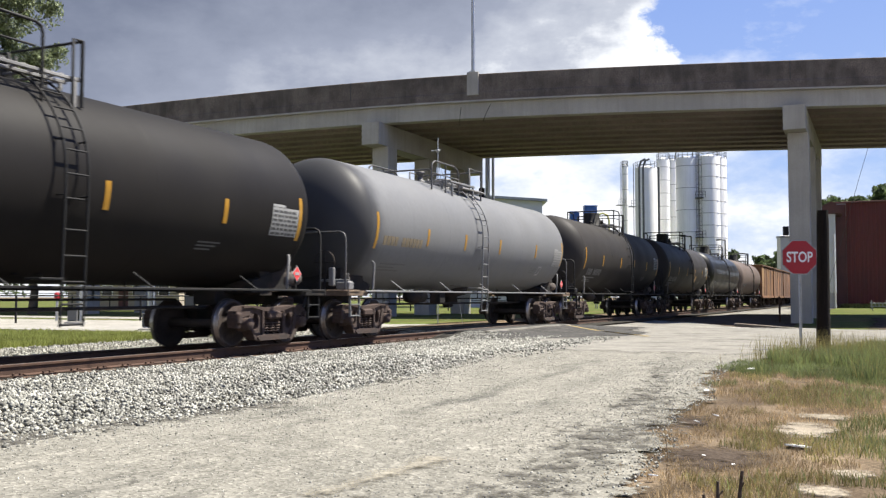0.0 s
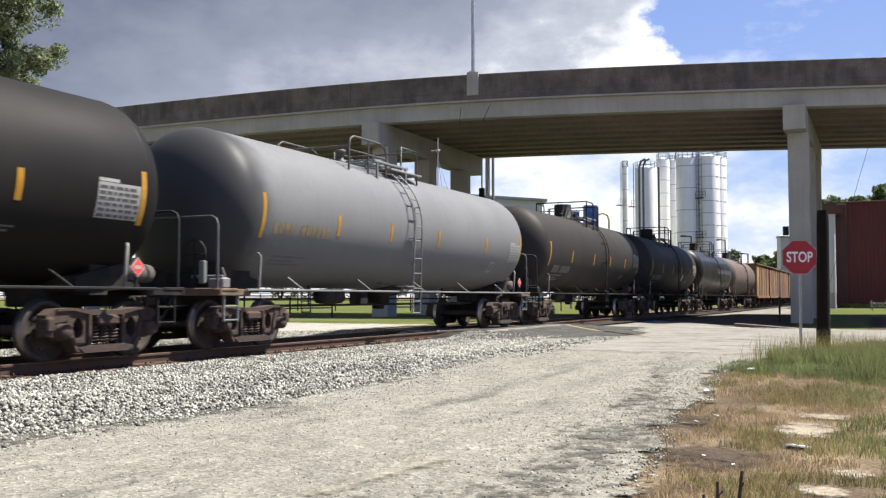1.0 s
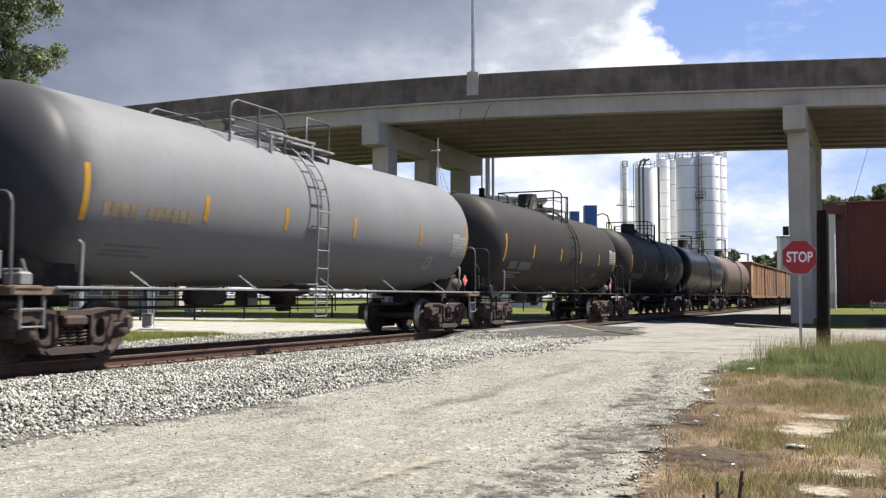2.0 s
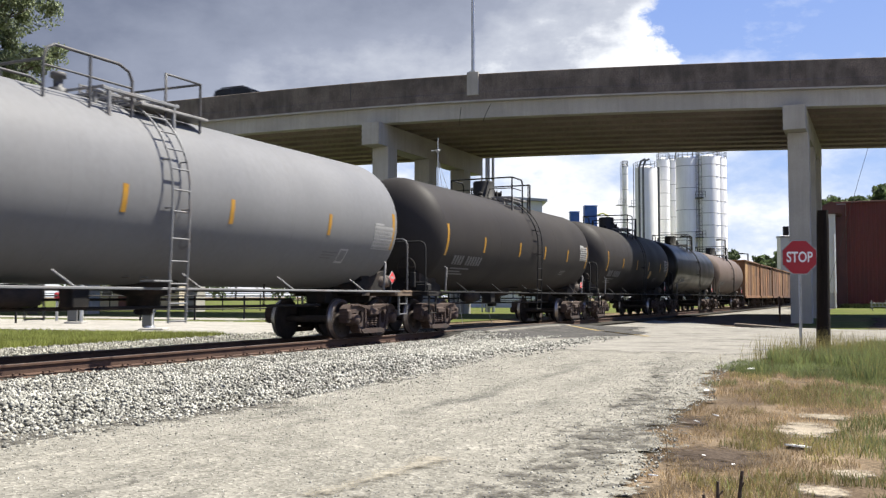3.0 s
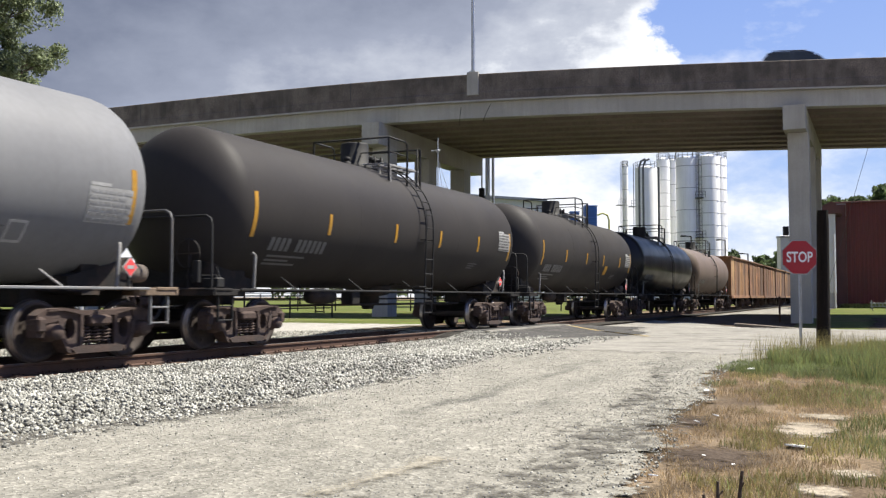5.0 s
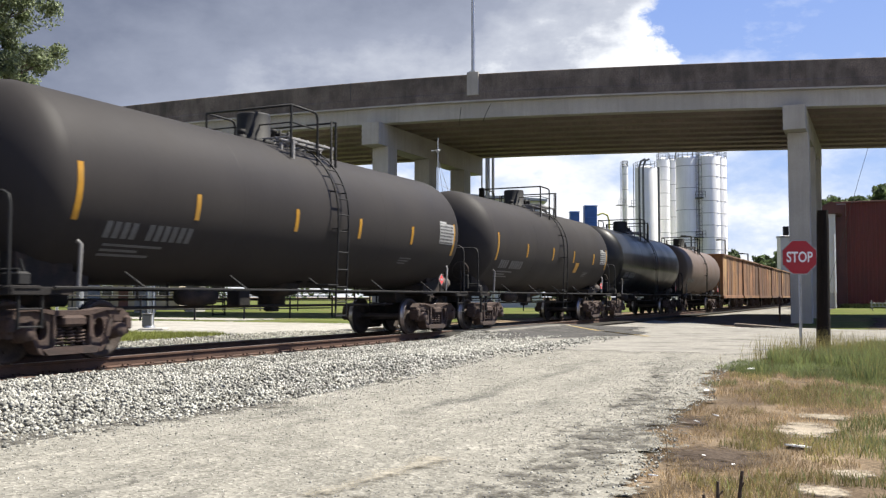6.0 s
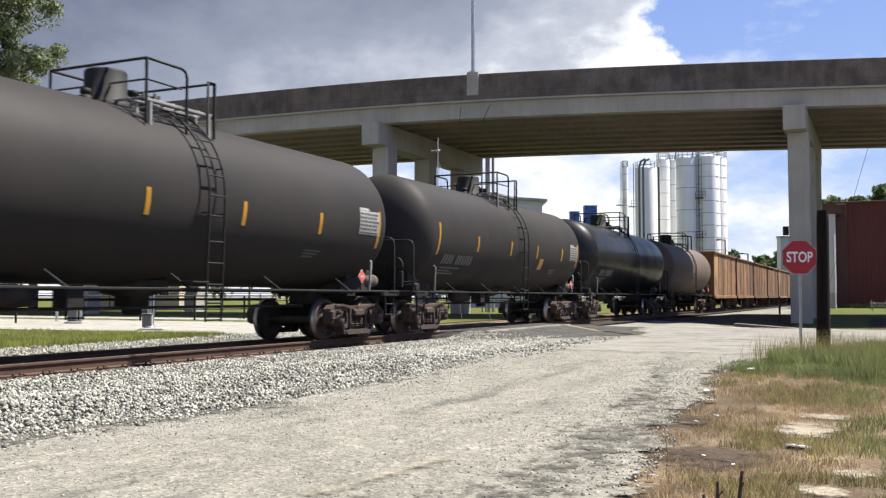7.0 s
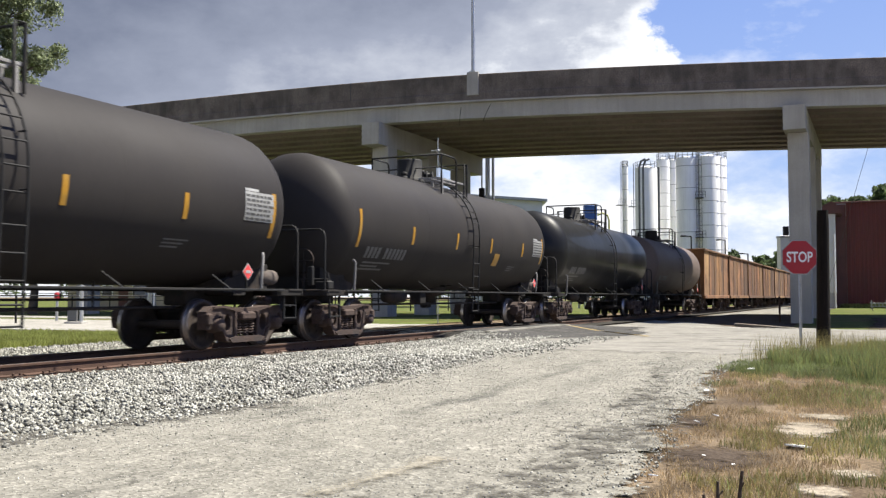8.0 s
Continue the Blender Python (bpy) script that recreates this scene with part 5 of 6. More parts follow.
def gondola(front, length, seed):
    """A high-sided open steel car with ribs."""
    rnd = random.Random(seed)
    car = thing("gondola_car", "tall rust-streaked ochre open gondola car", "freight car", pose(TRACK_X, front + length / 2, 0), group="cars of the train")
    H = length / 2 - 0.45
    skin = M[("rust_brown", "rust_car", "rust_pale", "rust_car", "rust_pale", "rust_brown", "rust_car")[seed % 7]]
    for s in (-1, 1):
        n = 6
        w_ = (2 * H - 0.2) / (n - 1)
        for k in range(n - 1):
            cut = w_ * rnd.uniform(0.3, 0.7)
            for j, (a_, b_) in enumerate(((0.0, cut), (cut, w_)) if k % 2 else ((0.0, w_),)):
                part("side_panel", Builder().box((s * (1.45 + 0.012 * ((k + j) % 2)), -H + 0.1 + w_ * k + (a_ + b_) / 2, 2.55), (0.04, b_ - a_, 3.2), 0), M[rnd.choice(("rust_brown", "rust_car", "rust_pale", "rust_dark", "rust_car"))], car)
        for k in range(n):
            y = -H + 0.1 + (2 * H - 0.2) * k / (n - 1)
            part("rib", Builder().box((s * 1.478, y, 2.5), (0.035, 0.05 if k not in (0, 5) else 0.2, 3.1), 0, 0.015), skin, car)
        part("top_chord", Builder().box((s * 1.50, 0, 4.17), (0.16, 2 * H + 0.1, 0.13), 0, 0.02), M["rust_pale"], car)
        part("side_sill", Builder().box((s * 1.50, 0, 0.98), (0.14, 2 * H + 0.1, 0.22), 0, 0.02), skin, car)
        b = Builder().box((0, s * H, 2.55), (2.9, 0.05, 3.2), 0)
        for x in (-0.9, -0.3, 0.3, 0.9):
            b.box((x, s * (H + 0.05), 2.55), (0.12, 0.08, 3.1), 0, 0.02)
        b.box((0, s * (H + 0.04), 4.17), (3.0, 0.14, 0.13), 0, 0.02)
        part("end_wall", b, skin, car)
        b = Builder()
        for x in (-1.25,):
            for z in (1.2, 1.7, 2.2, 2.7, 3.2, 3.7):
                b.tube([(x - 0.2, s * (H + 0.12), z), (x + 0.2, s * (H + 0.12), z)], 0.015, 0, 5)
        part("grab_irons", b, M["under"], car)
        part("coupler", Builder().box((0, s * (H + 0.25), 0.88), (0.22, 0.5, 0.22), 0, 0.05), M["truck"], car)
        add_truck(car, s * (H - 1.5))
    part("floor", Builder().box((0, 0, 1.02), (2.85, 2 * H - 0.1, 0.10), 0), M["under"], car)
    part("centre_sill", Builder().box((0, 0, 0.85), (0.4, 2 * H, 0.22), 0), M["under"], car)
    return car


for k_ in range(7):
    front_ = FRONTS[-1] + k_ * 11.9
    CARS.append((gondola(front_, 11.9, k_), front_ + 5.95))

# ---- roadside ----
VIEW = Vector((-0.4224, 0.9064, 0))     # level direction of the street scene
SIDE = Vector((0.9064, 0.4224, 0))
TURN = 24.99


def text_mesh(body, size, depth=0.004):
    """Flat letters as a mesh, centred, in the x-y plane."""
    cu = bpy.data.curves.new("letters", "FONT")
    cu.body, cu.size, cu.extrude, cu.align_x, cu.align_y = body, size, depth, "CENTER", "CENTER"
    cu.resolution_u = 4
    cu.offset = size * 0.02
    tmp = bpy.data.objects.new("letters", cu)
    scene.collection.objects.link(tmp)
    me = bpy.data.meshes.new_from_object(tmp)
    bpy.data.objects.remove(tmp)
    return me


def make_stop_sign():
    x, y = -1.555, 21.93
    sg = thing("stop_sign", "red octagonal stop sign on a thin steel post", "road sign", pose(x, y, ground_z(x, y), 0, 0, TURN - 4))
    post = Builder().prism([(-0.03, 0.0), (-0.012, 0.022), (0.012, 0.022), (0.03, 0.0), (0.034, 0.003), (0.014, 0.026), (-0.014, 0.026), (-0.034, 0.003)], -0.2, 2.28, "z")
    part("post", post, M["galv"], sg, "galvanised channel post")
    def octagon(r):
        return [(r * math.cos(radians(22.5 + 45 * k)), 1.94 + r * math.sin(radians(22.5 + 45 * k))) for k in range(8)]
    R = 0.381 / math.cos(radians(22.5))
    part("plate", Builder().prism(octagon(R), -0.008, 0.0, "y"), M["white"], sg, "white-edged sign plate")
    part("face", Builder().prism(octagon(R * 0.945), -0.0105, -0.0085, "y"), M["red"], sg, "red reflective sign face")
    me = text_mesh("STOP", 0.31)
    me.materials.append(M["sign_white"])
    part("lettering", me, None, sg, "white capital letters", Matrix.Translation((0, -0.0125, 1.935)) @ Matrix.Rotation(radians(90), 4, "X") @ Matrix.Diagonal((0.76, 1.04, 0.3, 1)))


M["sign_white"] = material("reflective_white", (0.78, 0.78, 0.77), 0.5, var=0.05, bump=0.0)
make_stop_sign()


def make_stump_pole():
    x, y = -1.04, 20.7
    b = Builder()
    path = [(x + 0.004 * k, y, -0.3 + k * 0.305) for k in range(11)]
    b.tube(path, 0.12, 0, 18, radii=[0.150, 0.142, 0.136, 0.131, 0.128, 0.126, 0.124, 0.122, 0.121, 0.120, 0.108])
    for a, z in ((0.6, 0.7), (2.4, 1.2), (-1.7, 1.7), (-2.2, 0.5)):
        b.box((x + 0.125 * math.cos(a), y + 0.125 * math.sin(a), z), (0.015, 0.02, 0.5), 0, 0.004)
    solid("timber_post", b, M["wood_pole"], "short dark creosoted timber pole in the grass", "pole")


make_stump_pole()


def at_depth(u, d, z):
    """A place d metres ahead and u metres to the side."""
    p = VIEW * d + SIDE * u
    return Vector((p.x, p.y, z))


def silo(u, d, r, top, label, bands, cap="rail", ladder_side=None):
    p = at_depth(u, d, 0)
    s = thing("silo", label, "silo", pose(p.x, p.y, -0.1, 0, 0, TURN), group="silos")
    part("shell", Builder().lathe([(r, 0), (r, top), (r * 0.93, top + 0.25), (0.001, top + 0.6)], "z", (0, 0, 0), 40), M["silo"], s)
    for k in range(bands):
        z = top - 1.2 - k * (top - 2) / max(1, bands)
        part("seam_band", Builder().lathe([(r, z - 0.05), (r + 0.035, z - 0.04), (r + 0.035, z + 0.04), (r, z + 0.05)], "z", (0, 0, 0), 40), M["silo_band"], s)
    b = Builder()
    n = 14
    for k in range(n):
        a = 2 * math.pi * k / n
        b.tube([(r * math.cos(a), r * math.sin(a), top), (r * math.cos(a), r * math.sin(a), top + 1.1)], 0.04, 0, 5)
    for z in (top + 0.55, top + 1.1):
        b.tube([(r * math.cos(2 * math.pi * k / 28), r * math.sin(2 * math.pi * k / 28), z) for k in range(29)], 0.035, 0, 5)
    part("roof_railing", b, M["pipe_grey"], s, "grey pipe railing")
    if ladder_side is not None:
        a = radians(ladder_side)
        cx, cy = (r + 0.25) * math.cos(a), (r + 0.25) * math.sin(a)
        b = Builder()
        t = Vector((-math.sin(a), math.cos(a), 0)) * 0.25
        for q in (-1, 1):
            b.tube([(cx + q * t.x, cy + q * t.y, 1), (cx + q * t.x, cy + q * t.y, top + 1)], 0.035, 0, 5)
        for k in range(int(top)):
            b.tube([(cx - t.x, cy - t.y, 1 + k), (cx + t.x, cy + t.y, 1 + k)], 0.03, 0, 4)
        part("ladder", b, M["pipe_grey"], s, "caged steel ladder")
        b = Builder()
        for z in (top * 0.45, top * 0.72):
            b.box((cx + 0.3 * math.cos(a), cy + 0.3 * math.sin(a), z), (1.1, 1.1, 0.1), 0, 0.02)
            for q in (0.5, 1.0):
                b.tube([(cx - 0.5, cy - 0.6, z + q), (cx + 0.6, cy - 0.6, z + q), (cx + 0.6, cy + 0.6, z + q)], 0.035, 0, 5)
            for ox, oy in ((-0.5, -0.6), (0.6, -0.6), (0.6, 0.6)):
                b.tube([(cx + ox, cy + oy, z), (cx + ox, cy + oy, z + 1)], 0.035, 0, 5)
        tagged(part("rest_platform", b, M["pipe_grey"], s, "small railed ladder platforms"), kind="stuff")
    return s


def make_silos():
    silo(33.6, 153.5, 1.80, 22.2, "smooth white cylindrical silo with a railed roof", 0, ladder_side=175)
    silo(37.5, 158, 1.08, 24.3, "white banded silo standing behind others", 10)
    silo(31.4, 160, 0.5, 23.4, "slim white banded silo", 8, ladder_side=190)
    silo(40.40, 163, 0.68, 24.8, "slim cream silo between larger ones", 8)
    silo(39.55, 150, 1.85, 23.3, "white ribbed silo with stained panels", 6, ladder_side=-60)
    silo(42.64, 149, 1.75, 23.4, "bright white banded silo", 11, ladder_side=215)
    silo(46.04, 156, 1.6, 24.2, "white banded silo at the end of the row", 11)
    # pipes and the bridge across the tops
    p = thing("silo_pipes", "dark grey bent transfer pipes beside the silos", "pipework")
    for x, d in ((31.18, 147.5), (31.82, 147.5), (34.27, 147.5)):
        a, c_ = at_depth(x, d, 1), at_depth(x, d, 21.6)
        e, g = at_depth(x + 0.35, d, 22.6), at_depth(x + 1.0, d, 22.9)
        part("pipe", Builder().tube([a, c_, e, g] if x < 33 else [a, c_], 0.17, 0, 8), M["pipe_grey"], p)
    w = thing("silo_walkway", "steel walkway with railings across the silo tops", "walkway")
    a, c_ = at_depth(34.64, 149, 24.6), at_depth(45.55, 149, 24.6)
    part("deck", Builder().tube([a, c_], 0.18, 0, 4), M["pipe_grey"], w)
    for z in (0.6, 1.15):
        part("rail", Builder().tube([a + Vector((0, 0, z)), c_ + Vector((0, 0, z))], 0.05, 0, 5), M["pipe_grey"], w)
    for q in range(13):
        pt = a.lerp(c_, q / 12)
        part("stanchion", Builder().tube([pt + Vector((0, 0, -1.5 if q % 3 == 0 else 0)), pt + Vector((0, 0, 1.15))], 0.045, 0, 5), M["pipe_grey"], w)
    for q in (0.35, 0.55, 0.62, 0.9):
        pt = a.lerp(c_, q)
        part("vent", Builder().box((pt.x, pt.y, pt.z + 0.2), (0.8, 0.8, 1.0), 0, 0.05), M["silo_band"], w)


make_silos()


def gable_shed():
    c0 = at_depth(4.66 - 4, 95, 0)
    s = thing("warehouse", "pale metal-clad warehouse with a shallow roof", "building", pose(c0.x, c0.y, -0.1, 0, 0, TURN))
    L_, W = 5.47 + 4, 14.0
    zl, zr = 11.4, 10.8
    part("wall", Builder().prism([(0, 0), (L_, 0), (L_, zr), (0, zl)], 0, 0.25, "y"), M["shed"], s)
    part("gable_wall", Builder().prism([(0.25, 0), (W, 0), (W, 10.2), (W * 0.55, 11.0), (0.25, zr - 0.3)], L_ - 0.25, L_ + 0.02, "x"), M["shed"], s)
    part("roof", Builder().prism([(-0.3, zl + 0.02), (L_ + 0.5, zr), (L_ + 0.5, zr + 0.25), (-0.3, zl + 0.3)], -0.4, W, "y"), M["shed_roof"], s, "grey sheet-metal roof")
    for q in range(8):
        part("cladding_rib", Builder().box((0.6 + q * 1.1, -0.03, 5), (0.06, 0.05, 9.8), 0, 0.01), M["shed"], s)
    for q in range(3):
        part("window", Builder().box((L_ + 0.04, 2.0 + q * 3.0, 9.0), (0.06, 1.5, 0.9), 0, 0.02), M["car_glass"], s)


gable_shed()


def make_hoppers():
    for u, w_, top, label in ((12.43, 0.85, 9.15, "small blue steel dust hopper on legs"), (13.92, 1.15, 9.7, "large blue steel dust hopper on legs")):
        p = at_depth(u, 88, 0)
        h = thing("dust_hopper", label, "hopper", pose(p.x, p.y, -0.1, 0, 0, TURN), group="dust hoppers")
        part("body", Builder().box((0, 0, top - 1.3), (w_, w_, 2.4), 0, 0.04), M["blue"], h)
        b = Builder().prism([(-w_ / 2, top - 2.5), (w_ / 2, top - 2.5), (0.15, top - 3.6), (-0.15, top - 3.6)], -w_ / 2 + 0.02, w_ / 2 - 0.02, "y")
        part("cone", b, M["blue"], h)
        part("lid", Builder().box((0, 0, top - 0.05), (w_ + 0.1, w_ + 0.1, 0.1), 0, 0.03), M["blue"], h)
        for q in (-0.3, 0.1):
            part("stiffener", Builder().box((0, -w_ / 2 - 0.02, top - 1.3 + q), (w_, 0.05, 0.08), 0, 0.01), M["blue"], h)
        for sx in (-1, 1):
            for sy in (-1, 1):
                part("leg", Builder().box((sx * w_ * 0.46, sy * w_ * 0.46, (top - 2.4) / 2), (0.1, 0.1, top - 2.4), 0, 0.01), M["galv"], h)
    p0 = at_depth(14.61, 88, 8.7)
    b = Builder().tube([p0, p0 + SIDE * 0.5 + Vector((0, 0, 0.2)), p0 + SIDE * 0.95, p0 + SIDE * 1.1 - Vector((0, 0, 0.5)), p0 + SIDE * 1.1 - Vector((0, 0, 8.8))], 0.09, 0, 8)
    solid("yellow_duct", b, M["yellow_pipe"], "bent yellow duct beside a blue hopper", "pipe")


M["yellow_pipe"] = material("yellow_pipe_paint", (0.42, 0.40, 0.10), 0.5, var=0.1, bump=0.0)
make_hoppers()


def make_red_shed():
    c0 = at_depth(38.75, 92, 0)
    s = thing("red_shed", "tall dark red metal-clad shed with faded corner trim", "building", pose(c0.x, c0.y, -0.12, 0, 0, TURN - 24))
    prof = []
    W = 26.0
    x = 1.05
    while x < W:
        prof += [(x, 0.0), (x + 0.20, 0.0), (x + 0.24, -0.05), (x + 0.34, -0.05)]
        x += 0.38
    prof += [(W, 0.0), (W, 0.3), (1.05, 0.3)]
    part("wall", Builder().prism(prof, 0.0, 10.35, "z"), M["redwall"], s, "ribbed oxide-red wall")
    part("corner_trim", Builder().box((0.52, 0.05, 5.1), (1.0, 0.35, 10.2), 0, 0.03), M["redtrim"], s, "faded red corner column")
    part("corner_ridge", Builder().box((0.95, -0.14, 5.1), (0.12, 0.06, 10.1), 0, 0.02), M["redtrim"], s)
    part("eaves_trim", Builder().box((W / 2, -0.08, 10.4), (W, 0.25, 0.16), 0, 0.02), M["redtrim"], s)
    part("roof", Builder().prism([(0.31, 10.2), (14, 10.2), (14, 10.34), (0.31, 10.34)], 0, W, "x"), M["shed_roof"], s)
    part("side_wall", Builder().box((0.15, 7.2, 5.15), (0.3, 13.6, 10.3), 0), M["redwall"], s)
    w = at_depth(35.47, 88, 0)
    h = thing("white_building", "narrow white building with a brown hipped roof", "building", pose(w.x, w.y, -0.12, 0, 0, TURN - 22.5))
    part("wall", Builder().box((0.78, 2, 5.2), (1.5, 4, 7.4), 0, 0.03), M["shed"], h)
    part("base_wall", Builder().box((0.78, 2, 0.75), (1.4, 3.9, 1.5), 0, 0.03), M["shed_roof"], h)
    part("roof", Builder().prism([(-0.2, 8.92), (2.1, 8.92), (1.9, 9.6), (1.3, 10.1), (0.4, 9.7)], -0.2, 4.2, "y"), M["redtrim"], h, "brown hipped roof")
    part("downpipe", Builder().tube([(1.4, -0.09, 0), (1.4, -0.09, 7)], 0.08, 0, 6), M["silo"], h)
    # a low white rail trailer on the grass
    t = at_depth(32.71, 70, 0)
    g = thing("white_barrier", "low white slatted barrier on the grass", "barrier", pose(t.x, t.y, -0.12, 0, 0, TURN))
    part("rail", Builder().box((0.5, 0, 0.62), (2.4, 0.06, 0.08), 0, 0.01), M["white"], g)
    part("lower_rail", Builder().box((0.5, 0, 0.38), (2.4, 0.06, 0.08), 0, 0.01), M["white"], g)
    for q in range(9):
        part("slat", Builder().box((-0.62 + q * 0.28, -0.05, 0.5), (0.09, 0.03, 0.32 + 0.35 * (q in (0, 4))), 0, 0.01), M["white"], g)
    for q in (-0.5, 0.5, 1.5):
        part("leg", Builder().box((q, 0.02, 0.2), (0.06, 0.05, 0.4), 0, 0.01), M["white"], g)
    # white tank stand behind the bridge pier
    t = at_depth(51.08, 140, 0)
    g = thing("white_tower", "small white square tower with a dark top", "tower", pose(t.x, t.y, -0.12, 0, 0, TURN))
    part("wall", Builder().box((0.2, 0, 5), (1.6, 1.6, 10.0), 0, 0.05), M["shed"], g)
    part("parapet", Builder().box((0.2, 0, 10.1), (1.8, 1.8, 0.3), 0, 0.04), M["shed_roof"], g)
    part("machine", Builder().box((0.5, 0, 11.0), (0.7, 0.7, 1.4), 0, 0.05), M["black_steel"], g)


make_red_shed()


def make_posts():
    # tall pipes beyond the overpass
    g = thing("tall_pipes", "group of tall grey steel pipes", "pipework")
    for u, r_, top in ((2.76, 0.06, 12.4), (3.12, 0.12, 12.6), (3.28, 0.05, 12.5), (3.56, 0.11, 12.6)):
        p = at_depth(u, 66, -0.1)
        part("pipe", Builder().tube([p, p + Vector((0, 0, top))], r_, 0, 8), M["galv"], g)
    p = at_depth(2.76, 66, 8.1)
    part("junction_box", Builder().box(p, (0.35, 0.3, 1.2), 0, 0.03), M["black_steel"], g)
    g = thing("guyed_mast", "thin pale mast with a small crossarm and guy wires", "mast")
    p = at_depth(-0.21, 38, -0.1)
    part("mast", Builder().tube([p, p + Vector((0, 0, 7.6))], 0.024, 0, 6), M["galv"], g)
    part("crossarm", Builder().tube([p + Vector((0, 0, 7.05)) - SIDE * 0.28, p + Vector((0, 0, 7.10)) + SIDE * 0.12], 0.02, 0, 5), M["galv"], g)
    part("insulator", Builder().lathe([(0.001, 0.08), (0.07, 0.05), (0.08, 0), (0.05, -0.06), (0.001, -0.08)], "z", p + Vector((0, 0, 7.05)), 10), M["white"], g)
    for q in (1, 2.2):
        part("guy_wire", Builder().tube([p + Vector((0, 0, 6.7)), p + SIDE * q], 0.010, 0, 4), M["galv"], g)
    for q in (1.3, 2.3, 3.3):
        part("cable", Builder().tube([p + Vector((0, 0, 7.0 - q)), p + Vector((0, 0, 7.0 - q)) + SIDE * 2.2 + VIEW * 9], 0.008, 0, 4), M["galv"], g)
    # hanging cables over the girder
    for u0, z0, u1, z1 in ((0.46, 10.93, 0.35, 9.98), (2.19, 11.04, 1.70, 10.12)):
        a, b_ = at_depth(u0, 47.5, z0), at_depth(u1, 47.5, z1)
        a.y, b_.y = deck_y(a.x) - 0.02, deck_y(b_.x) + 0.05
        solid("loose_cable", Builder().tube([a, a.lerp(b_, 0.5) - SIDE * 0.03, b_], 0.018, 0, 5), M["ink"], "loose dark cable on the girder's face", "cable", group="loose cables")
    # post by the gravel yard
    b = Builder().tube([(-4.5, 49.7, -0.5), (-4.5, 49.7, 1.0)], 0.05, 0, 8)
    solid("marker_post", b, M["tie"], "thin brown post beside the overpass pier", "post")
    # small lamps behind the train
    for u, d, top in ((29.33, 110, 8.2), (39.27, 120, 6.6), (39.39, 130, 9.0)):
        p = at_depth(u, d, -0.1)
        lp = thing("street_lamp", "distant dark street lamp with a short arm", "street lamp", group="distant lamps")
        part("pole", Builder().tube([p, p + Vector((0, 0, top))], 0.09, 0, 6), M["black_steel"], lp)
        part("arm", Builder().tube([p + Vector((0, 0, top)), p + Vector((0, 0, top + 0.05)) - SIDE * 0.8], 0.07, 0, 5), M["black_steel"], lp)
        part("head", Builder().box(p + Vector((0, 0, top + 0.05)) - SIDE * 0.9, (0.7, 0.35, 0.18), 0, 0.04), M["black_steel"], lp)
    # mast of the crossing signal beyond the track
    x, y = -21.08, 23.06
    s = thing("signal_mast", "silver crossing-signal mast on a concrete footing", "signal", pose(x, y, -0.1, 0, 0, TURN))
    part("footing", Builder().box((0.15, 0, 0.02), (0.8, 0.7, 0.14), 0, 0.03), M["bridge"], s, "rough concrete footing")
    part("base_casting", Builder().lathe([(0.19, 0.06), (0.19, 0.12), (0.13, 0.18), (0.13, 0.50), (0.10, 0.55), (0.07, 0.56)], "z", (0, 0, 0), 14), M["galv"], s)
    part("mast", Builder().tube([(0, 0, 0.5), (0, 0, 3.0)], 0.065, 0, 12), M["galv"], s)
    part("conduit", Builder().tube([(0.13, 0, 0.1), (0.13, 0, 1.4), (0.07, 0, 1.5)], 0.025, 0, 6), M["galv"], s)
    part("case", Builder().box((-0.04, -0.02, 0.31), (0.30, 0.26, 0.40), 0, 0.03).box((-0.04, -0.02, 0.53), (0.34, 0.30, 0.04), 0, 0.015), M["case"], s, "grey steel relay case")
    s2 = thing("signal_mast", "grey signal post with a relay case beside the lot", "signal", pose(-28.8, 27.4, -0.1, 0, 0, TURN))
    part("footing", Builder().box((0, 0, 0.03), (0.7, 0.6, 0.14), 0, 0.03), M["bridge"], s2, "rough concrete footing")
    part("mast", Builder().tube([(0.2, 0, 0.1), (0.2, 0, 3.2)], 0.09, 0, 12), M["galv"], s2)
    part("case", Builder().box((-0.08, -0.05, 0.36), (0.38, 0.30, 0.50), 0, 0.03), M["case"], s2, "grey steel relay case")
    part("hood", Builder().box((-0.08, -0.05, 0.63), (0.44, 0.36, 0.05), 0, 0.015), M["case"], s2)
    h = thing("low_house", "low beige house with dark windows beyond the lot", "building", pose(*at_depth(-31.5, 92, -0.1), 0, 0, TURN))
    part("wall", Builder().box((0, 2.5, 1.5), (11, 5, 3.0), 0, 0.03), M["beige_wall"], h)
    part("roof", Builder().prism([(-0.6, 2.98), (5.6, 2.98), (2.5, 4.4)], -5.9, 5.9, "x"), M["shed_roof"], h, "grey gable roof")
    for q in (-4.0, -1.6, 1.4, 4.0):
        w_ = part("window", Builder().box((q, -0.03, 1.7), (1.1, 0.06, 1.1), 0, 0.01), M["silo"], h, "white-framed window")
        part("pane", Builder().box((q, -0.07, 1.7), (0.92, 0.02, 0.92), 0), M["car_glass"], w_)
    part("door", Builder().box((0, -0.04, 1.05), (0.95, 0.06, 2.05), 0, 0.01), M["redtrim"], h)
    u = thing("utility_post", "short grey utility post with a red cap", "utility post", pose(-33.0, 30.3, -0.1))
    part("post", Builder().tube([(0, 0, 0), (0, 0, 1.0)], 0.06, 0, 8), M["galv"], u)
    part("cap", Builder().box((0, 0, 1.1), (0.2, 0.2, 0.34), 0, 0.05), M["red"], u)


